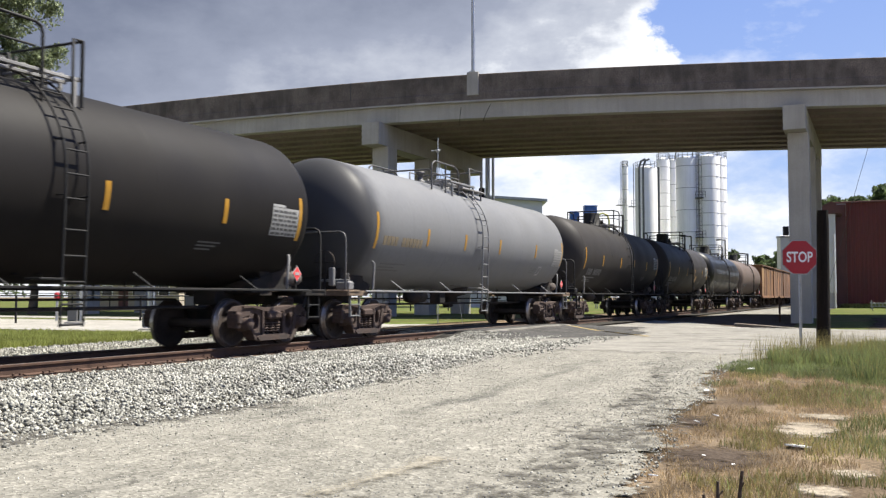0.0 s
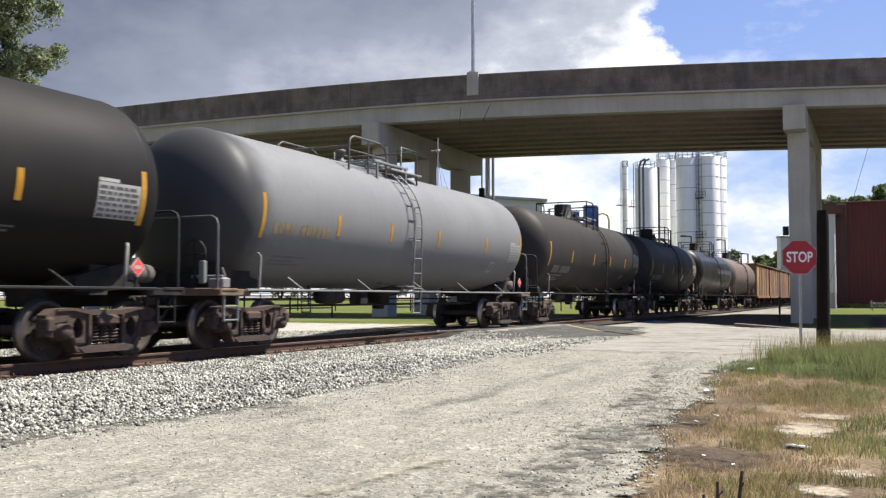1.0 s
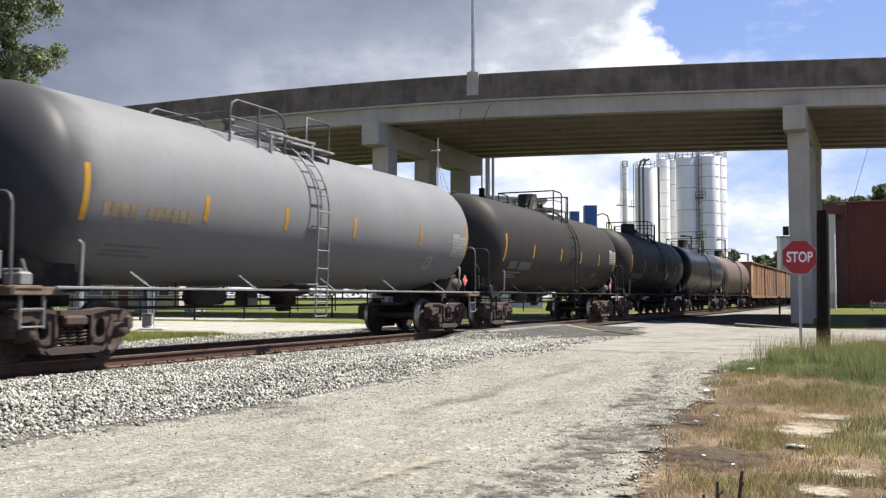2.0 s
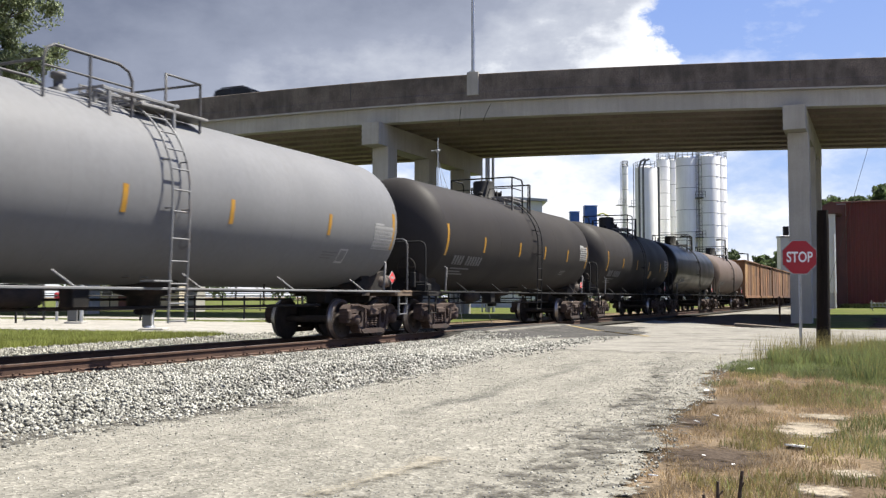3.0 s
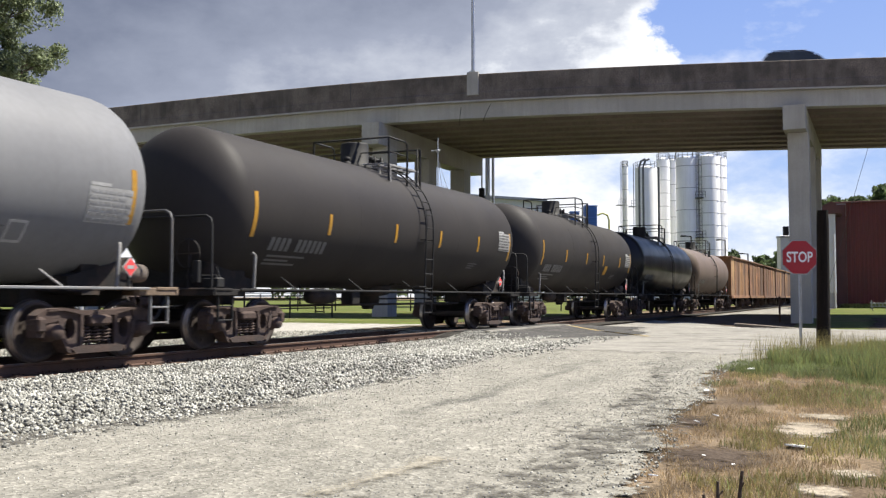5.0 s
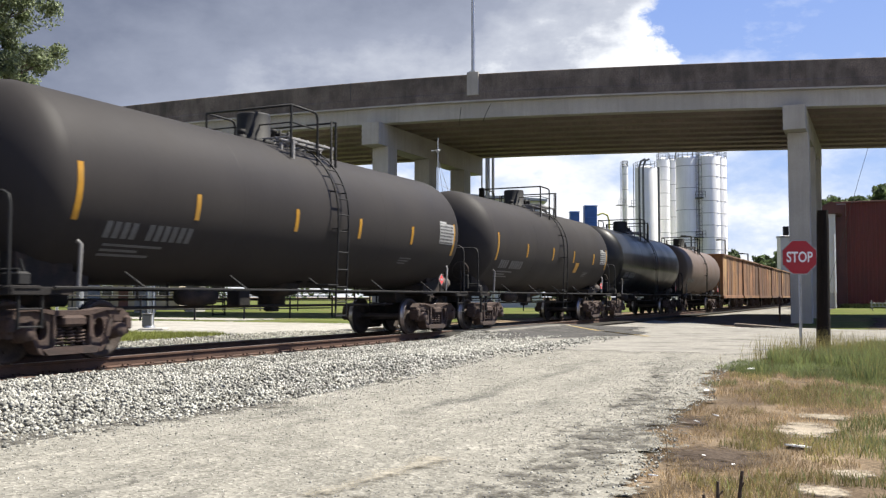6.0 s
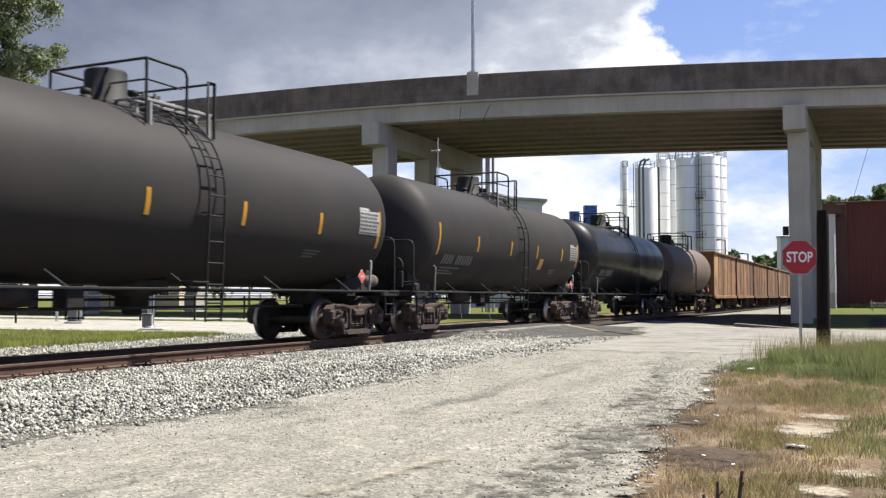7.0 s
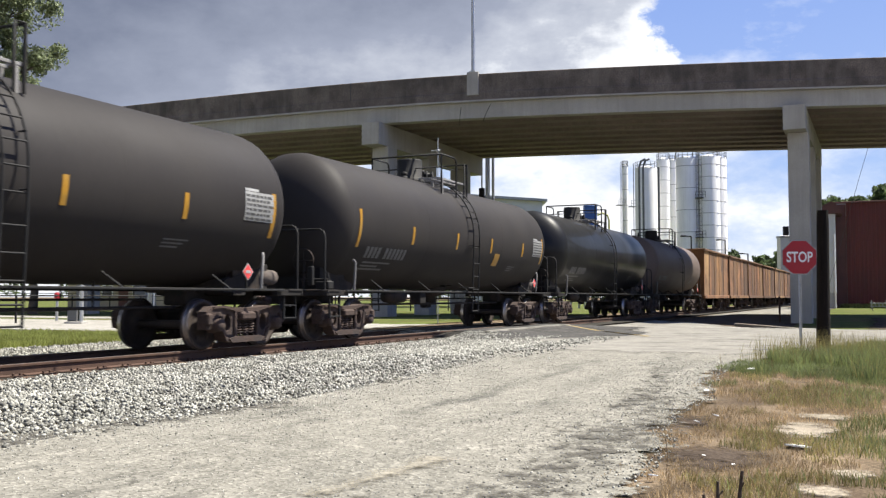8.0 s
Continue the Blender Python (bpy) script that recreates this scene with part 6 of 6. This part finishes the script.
M["case"] = material("grey_case_paint", (0.11, 0.112, 0.112), 0.6, var=0.15, bump=0.05)
M["beige_wall"] = material("beige_render", (0.36, 0.31, 0.24), 0.9, var=0.12, scale=0.8, bump=0.1)
make_posts()
WIRE_A, WIRE_B = at_depth(26.47, 60, 7.2), at_depth(27.53, 60, 10.6)
solid("guy_wire", Builder().tube([WIRE_A - Vector((0, 0, 7.3)) - SIDE * 2.2, WIRE_A, WIRE_B], 0.016, 0, 4), M["ink"], "thin dark guy wire slanting to the ground", "wire")


def make_fence():
    f = thing("pipe_fence", "low black pipe fence beyond the track", "fence")
    a, c_ = Vector((-32.5, 24.4, -0.1)), Vector((-26.0, 42.0, -0.1))
    n = 8
    for k in range(n):
        p = a.lerp(c_, k / (n - 1))
        part("post", Builder().tube([p, p + Vector((0, 0, 1.15))], 0.045, 0, 8), M["black_steel"], f)
    for z in (0.50, 1.12):
        part("rail", Builder().tube([a + Vector((0, 0, z)), c_ + Vector((0, 0, z))], 0.032, 0, 6), M["black_steel"], f)
    # a far white paddock rail and low objects in the distance
    g = thing("far_fence", "far dark wire fence along the grass", "fence")
    for k in range(20):
        p = at_depth(-46 + k * 2.9, 72, -0.1)
        part("post", Builder().tube([p, p + Vector((0, 0, 1.3))], 0.05, 0, 5), M["black_steel"], g)
    for z in (0.7, 1.25):
        part("wire", Builder().tube([at_depth(-46, 72, z), at_depth(9, 72, z)], 0.03, 0, 4), M["black_steel"], g)


make_fence()


# ---- trees ----


def leaf_cloud(name, clumps, per, size, mat, seed, flat=0.8):
    """Many small leaf blades round clump centres (x, y, z, radius)."""
    rs = np.random.RandomState(seed)
    V, F = [], []
    C = np.repeat(np.array([c[:3] for c in clumps], float), per, 0)
    Rr = np.repeat(np.array([c[3] for c in clumps], float), per)
    n = len(C)
    d = rs.normal(size=(n, 3))
    d /= np.linalg.norm(d, axis=1)[:, None]
    P = C + d * (Rr * rs.rand(n) ** 0.45)[:, None] * np.array([1, 1, flat])
    a = rs.normal(size=(n, 3))
    a /= np.linalg.norm(a, axis=1)[:, None]
    b = np.cross(a, rs.normal(size=(n, 3)))
    b /= np.linalg.norm(b, axis=1)[:, None]
    s = size * rs.uniform(0.6, 1.4, n)[:, None]
    V = np.stack([P - a * s, P + b * s * 0.42, P + a * s, P - b * s * 0.42], 1).reshape(-1, 3)
    me = bpy.data.meshes.new(name)
    me.vertices.add(n * 4)
    me.vertices.foreach_set("co", V.reshape(-1))
    me.loops.add(n * 4)
    me.loops.foreach_set("vertex_index", np.arange(n * 4, dtype=np.int32))
    me.polygons.add(n)
    me.polygons.foreach_set("loop_start", np.arange(0, n * 4, 4, dtype=np.int32))
    me.polygons.foreach_set("loop_total", np.full(n, 4, np.int32))
    me.materials.append(mat)
    me.update(calc_edges=True)
    return me


def tree(p, height, crown_r, crown_z, seed, label, n_limbs=9, per=260, leaf=0.13, mat="leaf", clump=0.95, name="tree"):
    rnd = random.Random(seed)
    t = thing(name, label, "tree", pose(p.x, p.y, -0.15))
    b = Builder()
    trunk = [(0, 0, 0), (0.1, 0.05, height * 0.18), (0.02, -0.1, height * 0.34), (0.15, 0.1, height * 0.52)]
    r0 = height * 0.028
    b.tube(trunk, r0, 0, 10, radii=[r0 * 1.35, r0, r0 * 0.85, r0 * 0.6])
    clumps = []
    for k in range(n_limbs):
        a = 2 * math.pi * k / n_limbs + rnd.uniform(-0.3, 0.3)
        el = rnd.uniform(-0.25, 1.25)
        rr = crown_r * rnd.uniform(0.72, 1.05)
        start = Vector((0.08, 0, height * rnd.uniform(0.3, 0.5)))
        end = Vector((rr * math.cos(a) * math.cos(el * 0.8), rr * math.sin(a) * math.cos(el * 0.8), crown_z + crown_r * 0.8 * math.sin(el)))
        midp = start.lerp(end, 0.5) + Vector((rnd.uniform(-0.5, 0.5), rnd.uniform(-0.5, 0.5), rnd.uniform(0.1, 0.8)))
        b.tube([start, start.lerp(midp, 0.5) + Vector((0, 0, 0.2)), midp, midp.lerp(end, 0.55), end], 0.1, 0, 7, radii=[r0 * 0.5, r0 * 0.4, r0 * 0.3, r0 * 0.18, r0 * 0.06])
        for q in range(6):
            f = rnd.uniform(0.45, 1.0)
            base = midp.lerp(end, f) if f > 0.5 else start.lerp(midp, f * 1.6)
            tip = base + Vector((rnd.gauss(0, 1), rnd.gauss(0, 1), rnd.gauss(0.15, 0.6))).normalized() * crown_r * rnd.uniform(0.18, 0.36)
            b.tube([base, base.lerp(tip, 0.5) + Vector((0, 0, 0.1)), tip], 0.03, 0, 5, radii=[r0 * 0.14, r0 * 0.09, r0 * 0.03])
            for w in range(4):
                cpt = base.lerp(tip, rnd.uniform(0.5, 1.15)) + Vector((rnd.gauss(0, 0.35), rnd.gauss(0, 0.35), rnd.gauss(0, 0.25))) * clump
                clumps.append((cpt.x, cpt.y, cpt.z, clump * rnd.uniform(0.35, 0.75)))
    part("trunk", b, M["bark"], t, "grey-brown trunk and limbs")
    ob = part("crown", leaf_cloud("crown", clumps, per, leaf, M[mat], seed), None, t, "uneven crown of small green leaves")
    return t


def make_trees():
    tree(at_depth(-21.8, 36, 0), 15.0, 6.1, 9.9, 5, "large spreading live oak beyond the railway track", 26, 230, 0.085)
    tree(at_depth(-25.5, 58, 0), 8.2, 3.6, 5.0, 6, "low broadleaf tree beyond the pale lot", 12, 150, 0.12)
    for u, d, h, r_, s in ((55.54, 128, 15.0, 3.6, 11), (56.71, 122, 15.6, 3.4, 12), (62.31, 126, 17, 4.5, 13), (56.78, 135, 14.2, 2.6, 14)):
        tree(at_depth(u, d, 0), h, r_, h - r_ * 0.95, s, "dark green broadleaf tree behind the sheds", 9, 40, 0.30, "leaf_far", 1.0)
    for u, d, h, r_, s in ((73.56, 210, 10.5, 3.6, 21), (78.20, 230, 9, 3.2, 22), (67.47, 220, 12.2, 1.9, 23), (77.24, 240, 9.5, 3, 24), (72.00, 200, 10.5, 3, 25)):
        tree(at_depth(u, d, 0), h, r_, h - r_ * 0.9, s, "small distant green tree beyond the train", 7, 26, 0.42, "leaf_far", 1.1)
    # far woodland closing the horizon
    rnd = random.Random(8)
    clumps = []
    for k in range(420):
        a = radians(rnd.uniform(0, 360))
        d = rnd.uniform(380, 480)
        h = rnd.uniform(2, 9)
        clumps.append((d * math.cos(a), d * math.sin(a), h - 1, rnd.uniform(4, 8)))
    tagged(new("far_woods", leaf_cloud("far_woods", clumps, 60, 1.6, M["leaf_far"], 9, 0.9)), "distant belt of green woodland on the horizon", "woods", kind="stuff")


make_trees()


# ---- grass ----


def blades(name, P, h, w, mat, label, seed, lean=0.35):
    """Bent grass blades at the places P (n x 3) as one mesh."""
    rs = np.random.RandomState(seed)
    n = len(P)
    a = rs.uniform(0, 2 * np.pi, n)
    hh = h * rs.uniform(0.5, 1.3, n)
    ww = w * rs.uniform(0.6, 1.3, n)
    side = np.stack([np.cos(a), np.sin(a), np.zeros(n)], 1) * ww[:, None]
    fa = rs.uniform(0, 2 * np.pi, n)
    bend = np.stack([np.cos(fa), np.sin(fa), np.zeros(n)], 1) * (hh * lean * rs.uniform(0.2, 1.6, n))[:, None]
    up = np.zeros((n, 3))
    up[:, 2] = hh
    V = np.stack([P - side, P + side, P + side * 0.7 + up * 0.55 + bend * 0.35, P - side * 0.7 + up * 0.55 + bend * 0.35, P + up * 0.95 + bend], 1)
    base = (np.arange(n) * 5)[:, None]
    loops = np.concatenate([base + np.array([[0, 1, 2, 3]]), base + np.array([[3, 2, 4]])], 1)
    me = bpy.data.meshes.new(name)
    me.vertices.add(n * 5)
    me.vertices.foreach_set("co", V.reshape(-1))
    me.loops.add(n * 7)
    me.loops.foreach_set("vertex_index", loops.reshape(-1).astype(np.int32))
    me.polygons.add(n * 2)
    st = (np.arange(n) * 7)[:, None] + np.array([[0, 4]])
    me.polygons.foreach_set("loop_start", st.reshape(-1).astype(np.int32))
    me.polygons.foreach_set("loop_total", np.tile([4, 3], n).astype(np.int32))
    me.materials.append(mat)
    me.update(calc_edges=True)
    return tagged(new(name, me), label, "grass", kind="stuff")


def nz(x, y, f, k):
    return np.array([noise.noise((a * f, b * f, k)) for a, b in zip(x, y)])


BARE = ((-0.60, 9.0, 0.27, 0.52), (-0.34, 6.22, 0.15, 0.20), (-0.18, 6.89, 0.13, 0.17), (-0.50, 10.0, 0.26, 0.24))


def verge(n, seed, x_max=9.0, y0=3.6, y1=21.0, grow=0.0, cut=-0.2, f=0.8, k=1.0, tuft=0.0):
    """Scattered places on the verge right of the road, thinned by a patchy mask."""
    rs = np.random.RandomState(seed)
    y = y0 + (y1 - y0) * rs.rand(n) ** 1.15
    edge = np.array([ROAD_RIGHT(min(v, 18.6)) for v in y])
    x = edge + grow + (np.minimum(x_max, 0.08 * y + 1.0) - edge) * rs.rand(n)
    m = nz(x, y, f, k) + 0.5 * nz(x, y, f * 3.3, k + 5)
    keep = m > cut
    for bx, by, sx, sy in BARE:
        keep &= ((x - bx) / sx) ** 2 + ((y - by) / sy) ** 2 > 0.8 + 0.5 * rs.rand(n)
    x, y = x[keep], y[keep]
    return np.stack([x, y, np.array([ground_z(a, b) for a, b in zip(x, y)]) - 0.03], 1)


def make_grass():
    P = verge(100000, 31, cut=-0.30, k=1.0)
    inner = P[:, 0] - np.array([ROAD_RIGHT(min(v, 18.6)) for v in P[:, 1]])
    wob = nz(P[:, 0], P[:, 1], 0.9, 8.0) + 0.6 * nz(P[:, 0], P[:, 1], 3.0, 9.0)
    dry = P[(inner < 1.15 + 0.9 * wob + np.maximum(0, P[:, 1] - 8.5) * 0.55) & (P[:, 1] + 1.6 * wob < 14.3)]
    worn = ((dry[:, 0] + 1.15) / 0.42) ** 2 + ((dry[:, 1] - 7.4) / 0.75) ** 2
    dry = dry[worn > 0.35 + np.random.RandomState(9).rand(len(dry))]
    blades("dry_grass", dry, 0.055, 0.0022, M["grass_dry"], "short dry brown grass along the road's edge", 1, 0.6)
    P = verge(110000, 32, grow=0.25, cut=-0.02, k=2.0)
    inner = P[:, 0] - np.array([ROAD_RIGHT(min(v, 18.6)) for v in P[:, 1]])
    wob = nz(P[:, 0], P[:, 1], 0.9, 8.0) + 0.6 * nz(P[:, 0], P[:, 1], 3.0, 9.0)
    mixd = P[(inner > 0.75 + 0.6 * wob) & (P[:, 1] + 2.5 * wob < 14.5)]
    edge = np.array([ROAD_RIGHT(min(v, 18.6)) for v in mixd[:, 1]])
    lush = np.random.RandomState(12).rand(len(mixd)) < np.clip((mixd[:, 0] - edge - 1.3) * 0.65, 0.05, 0.75)
    blades("green_tufts", mixd[lush], 0.10, 0.0030, M["grass_green"], "green grass tufts among the straw", 12, 0.5)
    mixd = mixd[~lush]
    blades("mixed_grass", mixd, 0.072, 0.0024, M["grass_olive"], "olive green and straw verge grass", 2, 0.5)
    P = verge(90000, 33, y0=10.5, y1=20.6, cut=-0.45, k=4.0, f=0.6)
    inner = P[:, 0] - np.array([ROAD_RIGHT(min(v, 18.6)) for v in P[:, 1]])
    wob = nz(P[:, 0], P[:, 1], 0.7, 8.0) + 0.7 * nz(P[:, 0], P[:, 1], 2.6, 9.0)
    keep = ((inner + 0.9 * wob > 0.9) & (P[:, 1] + 1.6 * wob > 13.6)) | ((P[:, 1] > 14.4) & (P[:, 1] + wob < 16.6))
    far, wob = P[keep], wob[keep]
    bearing = (SIDE.x * far[:, 0] + SIDE.y * far[:, 1]) / (VIEW.x * far[:, 0] + VIEW.y * far[:, 1])
    short = (far[:, 1] + 2.0 * wob < 14.8) | (bearing + 0.03 * wob < 0.352)
    low, tall = far[short], far[~short]
    rs = np.random.RandomState(5)
    straw = rs.rand(len(tall)) < 0.18
    blades("straw_weeds", tall[straw], 0.30, 0.003, M["grass_olive"], "straw-coloured weeds among the green", 14, 0.35)
    tall = tall[~straw]
    blades("green_grass", low, 0.10, 0.0032, M["grass_green"], "lush green verge grass", 3, 0.5)
    blades("tall_weeds", tall, 0.27, 0.004, M["grass_green"], "tall green weeds round the sign post", 4, 0.4)
    seed_heads = verge(4200, 35, y0=16.0, y1=20.8, cut=-0.1, k=6.0)
    blades("seed_heads", seed_heads, 0.44, 0.0030, M["grass_olive"], "dull straw seed heads above the weeds", 5, 0.25)
    # strip beyond the track
    rs = np.random.RandomState(40)
    n = 42000
    y = rs.uniform(9, 20.8, n)
    x = -16.2 - rs.exponential(2.6, n)
    Q = np.stack([x, y, np.full(n, -0.11)], 1)
    blades("track_grass", Q, 0.15, 0.006, M["grass_bright"], "yellow-green grass strip beyond the railway track", 6, 0.4)
    # tall grass at the foot of the red shed
    rs = np.random.RandomState(44)
    n = 9000
    t, w_ = rs.rand(n), rs.normal(0, 0.5, n)
    u, d = 38.6 + 9.0 * t, 90.4 + 0.6 * w_
    Q = np.stack([VIEW.x * d + SIDE.x * u, VIEW.y * d + SIDE.y * u, np.full(n, -0.13)], 1)
    blades("shed_grass", Q, 0.42, 0.02, M["grass_bright"], "long bright grass at the shed's foot", 16, 0.35)
    # dark trampled soil
    for bx, by, sx, sy in ((-1.12, 7.15, 0.40, 0.62), (-1.62, 9.2, 0.28, 0.5)):
        rings, seg = 8, 32
        verts = [(bx + 1.5 * sx * (q / rings) * math.cos(2 * math.pi * k / seg), by + 1.5 * sy * (q / rings) * math.sin(2 * math.pi * k / seg), ground_z(bx, by) - 0.014) for q in range(rings + 1) for k in range(seg)]
        faces = [(q * seg + k, q * seg + (k + 1) % seg, (q + 1) * seg + (k + 1) % seg, (q + 1) * seg + k) for q in range(rings) for k in range(seg)]
        me = mesh_from("soil_patch", verts, faces, M["soil_and_shade"])
        edge_attr(me, [0.8 * (1 - q / rings) for q in range(rings + 1) for k in range(seg)])
        solid("soil_patch", me, None, "dark trampled soil at the road's edge", "soil", kind="structure")
    # bare sandy patches
    for bx, by, sx, sy in BARE:
        rings, seg = 8, 32
        verts = [(bx + 1.5 * sx * (q / rings) * math.cos(2 * math.pi * k / seg), by + 1.5 * sy * (q / rings) * math.sin(2 * math.pi * k / seg), ground_z(bx, by) - 0.018) for q in range(rings + 1) for k in range(seg)]
        faces = [(q * seg + k, q * seg + (k + 1) % seg, (q + 1) * seg + (k + 1) % seg, (q + 1) * seg + k) for q in range(rings) for k in range(seg)]
        me = mesh_from("sand_patch", verts, faces, M["sand"])
        edge_attr(me, [1.0 * (1 - q / rings) for q in range(rings + 1) for k in range(seg)])
        solid("sand_patch", me, None, "bare pale sand patch in the verge", "sand", kind="structure")
    # litter
    rnd = random.Random(77)
    for x, y, s in ((-0.60, 7.95, 0.13), (-1.55, 8.9, 0.03), (-1.9, 11.6, 0.045), (-1.45, 9.4, 0.035), (-1.35, 6.1, 0.03), (-1.2, 7.2, 0.028), (-0.95, 6.9, 0.025), (-1.75, 14.6, 0.05), (-5.2, 15.5, 0.04)):
        b = Builder()
        pts = [(s * rnd.uniform(0.7, 1.4) * math.cos(k * 0.785), s * rnd.uniform(0.5, 0.8) * math.sin(k * 0.785)) for k in range(8)]
        b.prism(pts, 0, s * (0.25 if s < 0.1 else 0.10), "z", (0, 0, 0))
        solid("litter", b, M["litter"], "crumpled scrap of white litter", "litter", group="litter", m=pose(x, y, ground_z(x, y) + (0.012 if x < -1.3 else -0.02), rnd.uniform(-12, 12), rnd.uniform(-12, 12), rnd.uniform(0, 360)))
    # dead stalks near the camera
    for x, y, h, ln in ((-0.84, 5.45, 0.17, 0.0), (-0.74, 5.55, 0.22, 0.02), (-0.90, 5.4, 0.10, -0.01)):
        z = ground_z(x, y) - 0.04
        b = Builder().tube([(x, y, z), (x + ln * 0.4, y, z + h * 0.5), (x + ln, y + 0.01, z + h)], 0.012, 0, 7, radii=[0.014, 0.011, 0.009])
        b.tube([(x + ln * 0.4, y, z + h * 0.5), (x + 0.03, y, z + h * 0.72)], 0.005, 0, 5)
        solid("dead_stalk", b, M["stem"], "dark broken dead plant stalk", "stalk", group="dead stalks")
    for x, y, h in ((-1.28, 6.2, 0.34), (-0.95, 8.2, 0.42), (-1.5, 9.6, 0.3), (-2.0, 13.4, 0.35), (-1.2, 12.2, 0.38)):
        z = ground_z(x, y) - 0.03
        b = Builder().tube([(x, y, z), (x + 0.01, y, z + h * 0.5), (x - 0.01, y + 0.01, z + h)], 0.0026, 0, 5)
        for q in range(4):
            zz = z + h * (0.35 + 0.15 * q)
            b.tube([(x, y, zz), (x + 0.05 * (-1) ** q, y + 0.02, zz + 0.05)], 0.0016, 0, 4)
        solid("weed_stem", b, M["grass_dry"], "thin dry weed stem beside the road", "weed", group="weed stems")
    # bottle on its side
    b = Builder().lathe([(0.001, -0.10), (0.03, -0.10), (0.034, -0.08), (0.034, 0.04), (0.014, 0.09), (0.014, 0.115), (0.001, 0.117)], "x", (0, 0, 0.034), 14)
    solid("plastic_bottle", b, M["car_glass"], "dark plastic bottle lying in the grass", "bottle", m=pose(-0.78, 5.35, ground_z(-0.78, 5.35) - 0.02, 0, 0, 30))


M["grass_olive"] = material("olive_grass", (0.26, 0.225, 0.088), 0.75, var=0.35, scale=0.9, fine=4, bump=0.0, island=0.45)
leafy("grass_olive")
M["grass_bright"] = material("yellow_green_grass", (0.235, 0.26, 0.068), 0.75, var=0.3, scale=0.7, fine=4, bump=0.0, island=0.4)
leafy("grass_bright")
make_grass()


# ---- the car on the overpass ----


def make_suv():
    """A dark estate-shaped car; its front points to +x."""
    car = thing("suv", "dark sport utility car driving over the overpass", "car")
    prof = [(-2.25, 0.40), (-2.28, 0.85), (-2.22, 1.08), (-1.55, 1.12), (-1.0, 1.12), (0.85, 1.12), (1.65, 1.04), (2.15, 0.90), (2.28, 0.6), (2.2, 0.38), (1.8, 0.32), (-1.8, 0.32)]
    part("body", Builder().prism(prof, -0.90, 0.90, "y"), M["car_paint"], car)
    part("roof", Builder().prism([(-1.84, 1.56), (-1.76, 1.66), (-1.5, 1.72), (-0.3, 1.74), (0.06, 1.70), (0.22, 1.60), (0.05, 1.665), (-1.6, 1.665)], -0.66, 0.66, "y"), M["car_paint"], car)
    part("window_glass", Builder().prism([(-2.02, 1.115), (-1.82, 1.56), (-1.62, 1.664), (-0.10, 1.664), (0.15, 1.60), (0.85, 1.115)], -0.70, 0.70, "y"), M["car_glass"], car, "dark tinted glass")
    for x, lean in ((-1.88, 24), (-0.75, 0), (0.48, -52)):
        for s in (-1, 1):
            part("pillar", Builder().box((x, s * 0.705, 1.38), (0.07, 0.02, 0.55), 0, 0.006, Matrix.Rotation(radians(lean), 3, "Y")), M["car_paint"], car)
    for s in (-1, 1):
        b = Builder().tube([(-1.60, s * 0.60, 1.70), (-1.52, s * 0.60, 1.77), (-0.15, s * 0.60, 1.77), (-0.08, s * 0.60, 1.71)], 0.02, 0, 6)
        part("roof_rail", b, M["black_steel"], car)
    for x in (-1.35, 1.40):
        for s in (-1, 1):
            w = part("wheel", Builder().lathe([(0.001, 0.09), (0.2, 0.09), (0.3, 0.10), (0.32, 0.06), (0.32, -0.08), (0.2, -0.09), (0.001, -0.09)], "y", (0, 0, 0), 18), M["rubber"], car, at=pose(x, s * 0.80, 0.32))
            part("rim", Builder().lathe([(0.001, 0.105), (0.19, 0.105), (0.2, 0.095)], "y", (0, 0, 0), 12), M["galv"], w)
    for s in (-1, 1):
        part("headlight", Builder().box((2.2, s * 0.62, 0.66), (0.12, 0.34, 0.14), 0, 0.03), M["white"], car)
        part("tail_light", Builder().box((-2.24, s * 0.62, 0.80), (0.08, 0.34, 0.14), 0, 0.02), M["red"], car)
        part("mirror", Builder().box((0.75, s * 0.93, 1.0), (0.12, 0.16, 0.12), 0, 0.03), M["car_paint"], car)
    for o in car.children_recursive:
        if o.parent is car:
            o.matrix_basis = Matrix.Scale(1.17, 4) @ o.matrix_basis
    return car


SUV = make_suv()

# ---- motion ----


def travelled(t):
    return 4.4405 * t - 0.01664 * t * t


def suv_pose(t):
    x = -21.32 + 15.8 * (t - 3.8)
    (px_, py_), (qx, qy) = deck_line(2.6, [x])[0], deck_line(2.6, [x + 0.4])[0]
    return pose(px_, py_, Z_DECK + 0.005, 0, 0, math.degrees(math.atan2(qy - py_, qx - px_)))


def motions():
    times = [k * 0.5 for k in range(17)]
    for car, y in CARS:
        walk(car, [(t, pose(TRACK_X, y - travelled(t), 0)) for t in times])
    steps = [k * 0.1 for k in range(81)]
    rolls = [math.degrees(travelled(t) / 0.457) for t in steps]
    for w, y in WHEELSETS[:24]:
        walk(w, [(t, pose(0, y, 0.457, r)) for t, r in zip(steps, rolls)])
    walk(SUV, [(t, suv_pose(t)) for t in times])


motions()
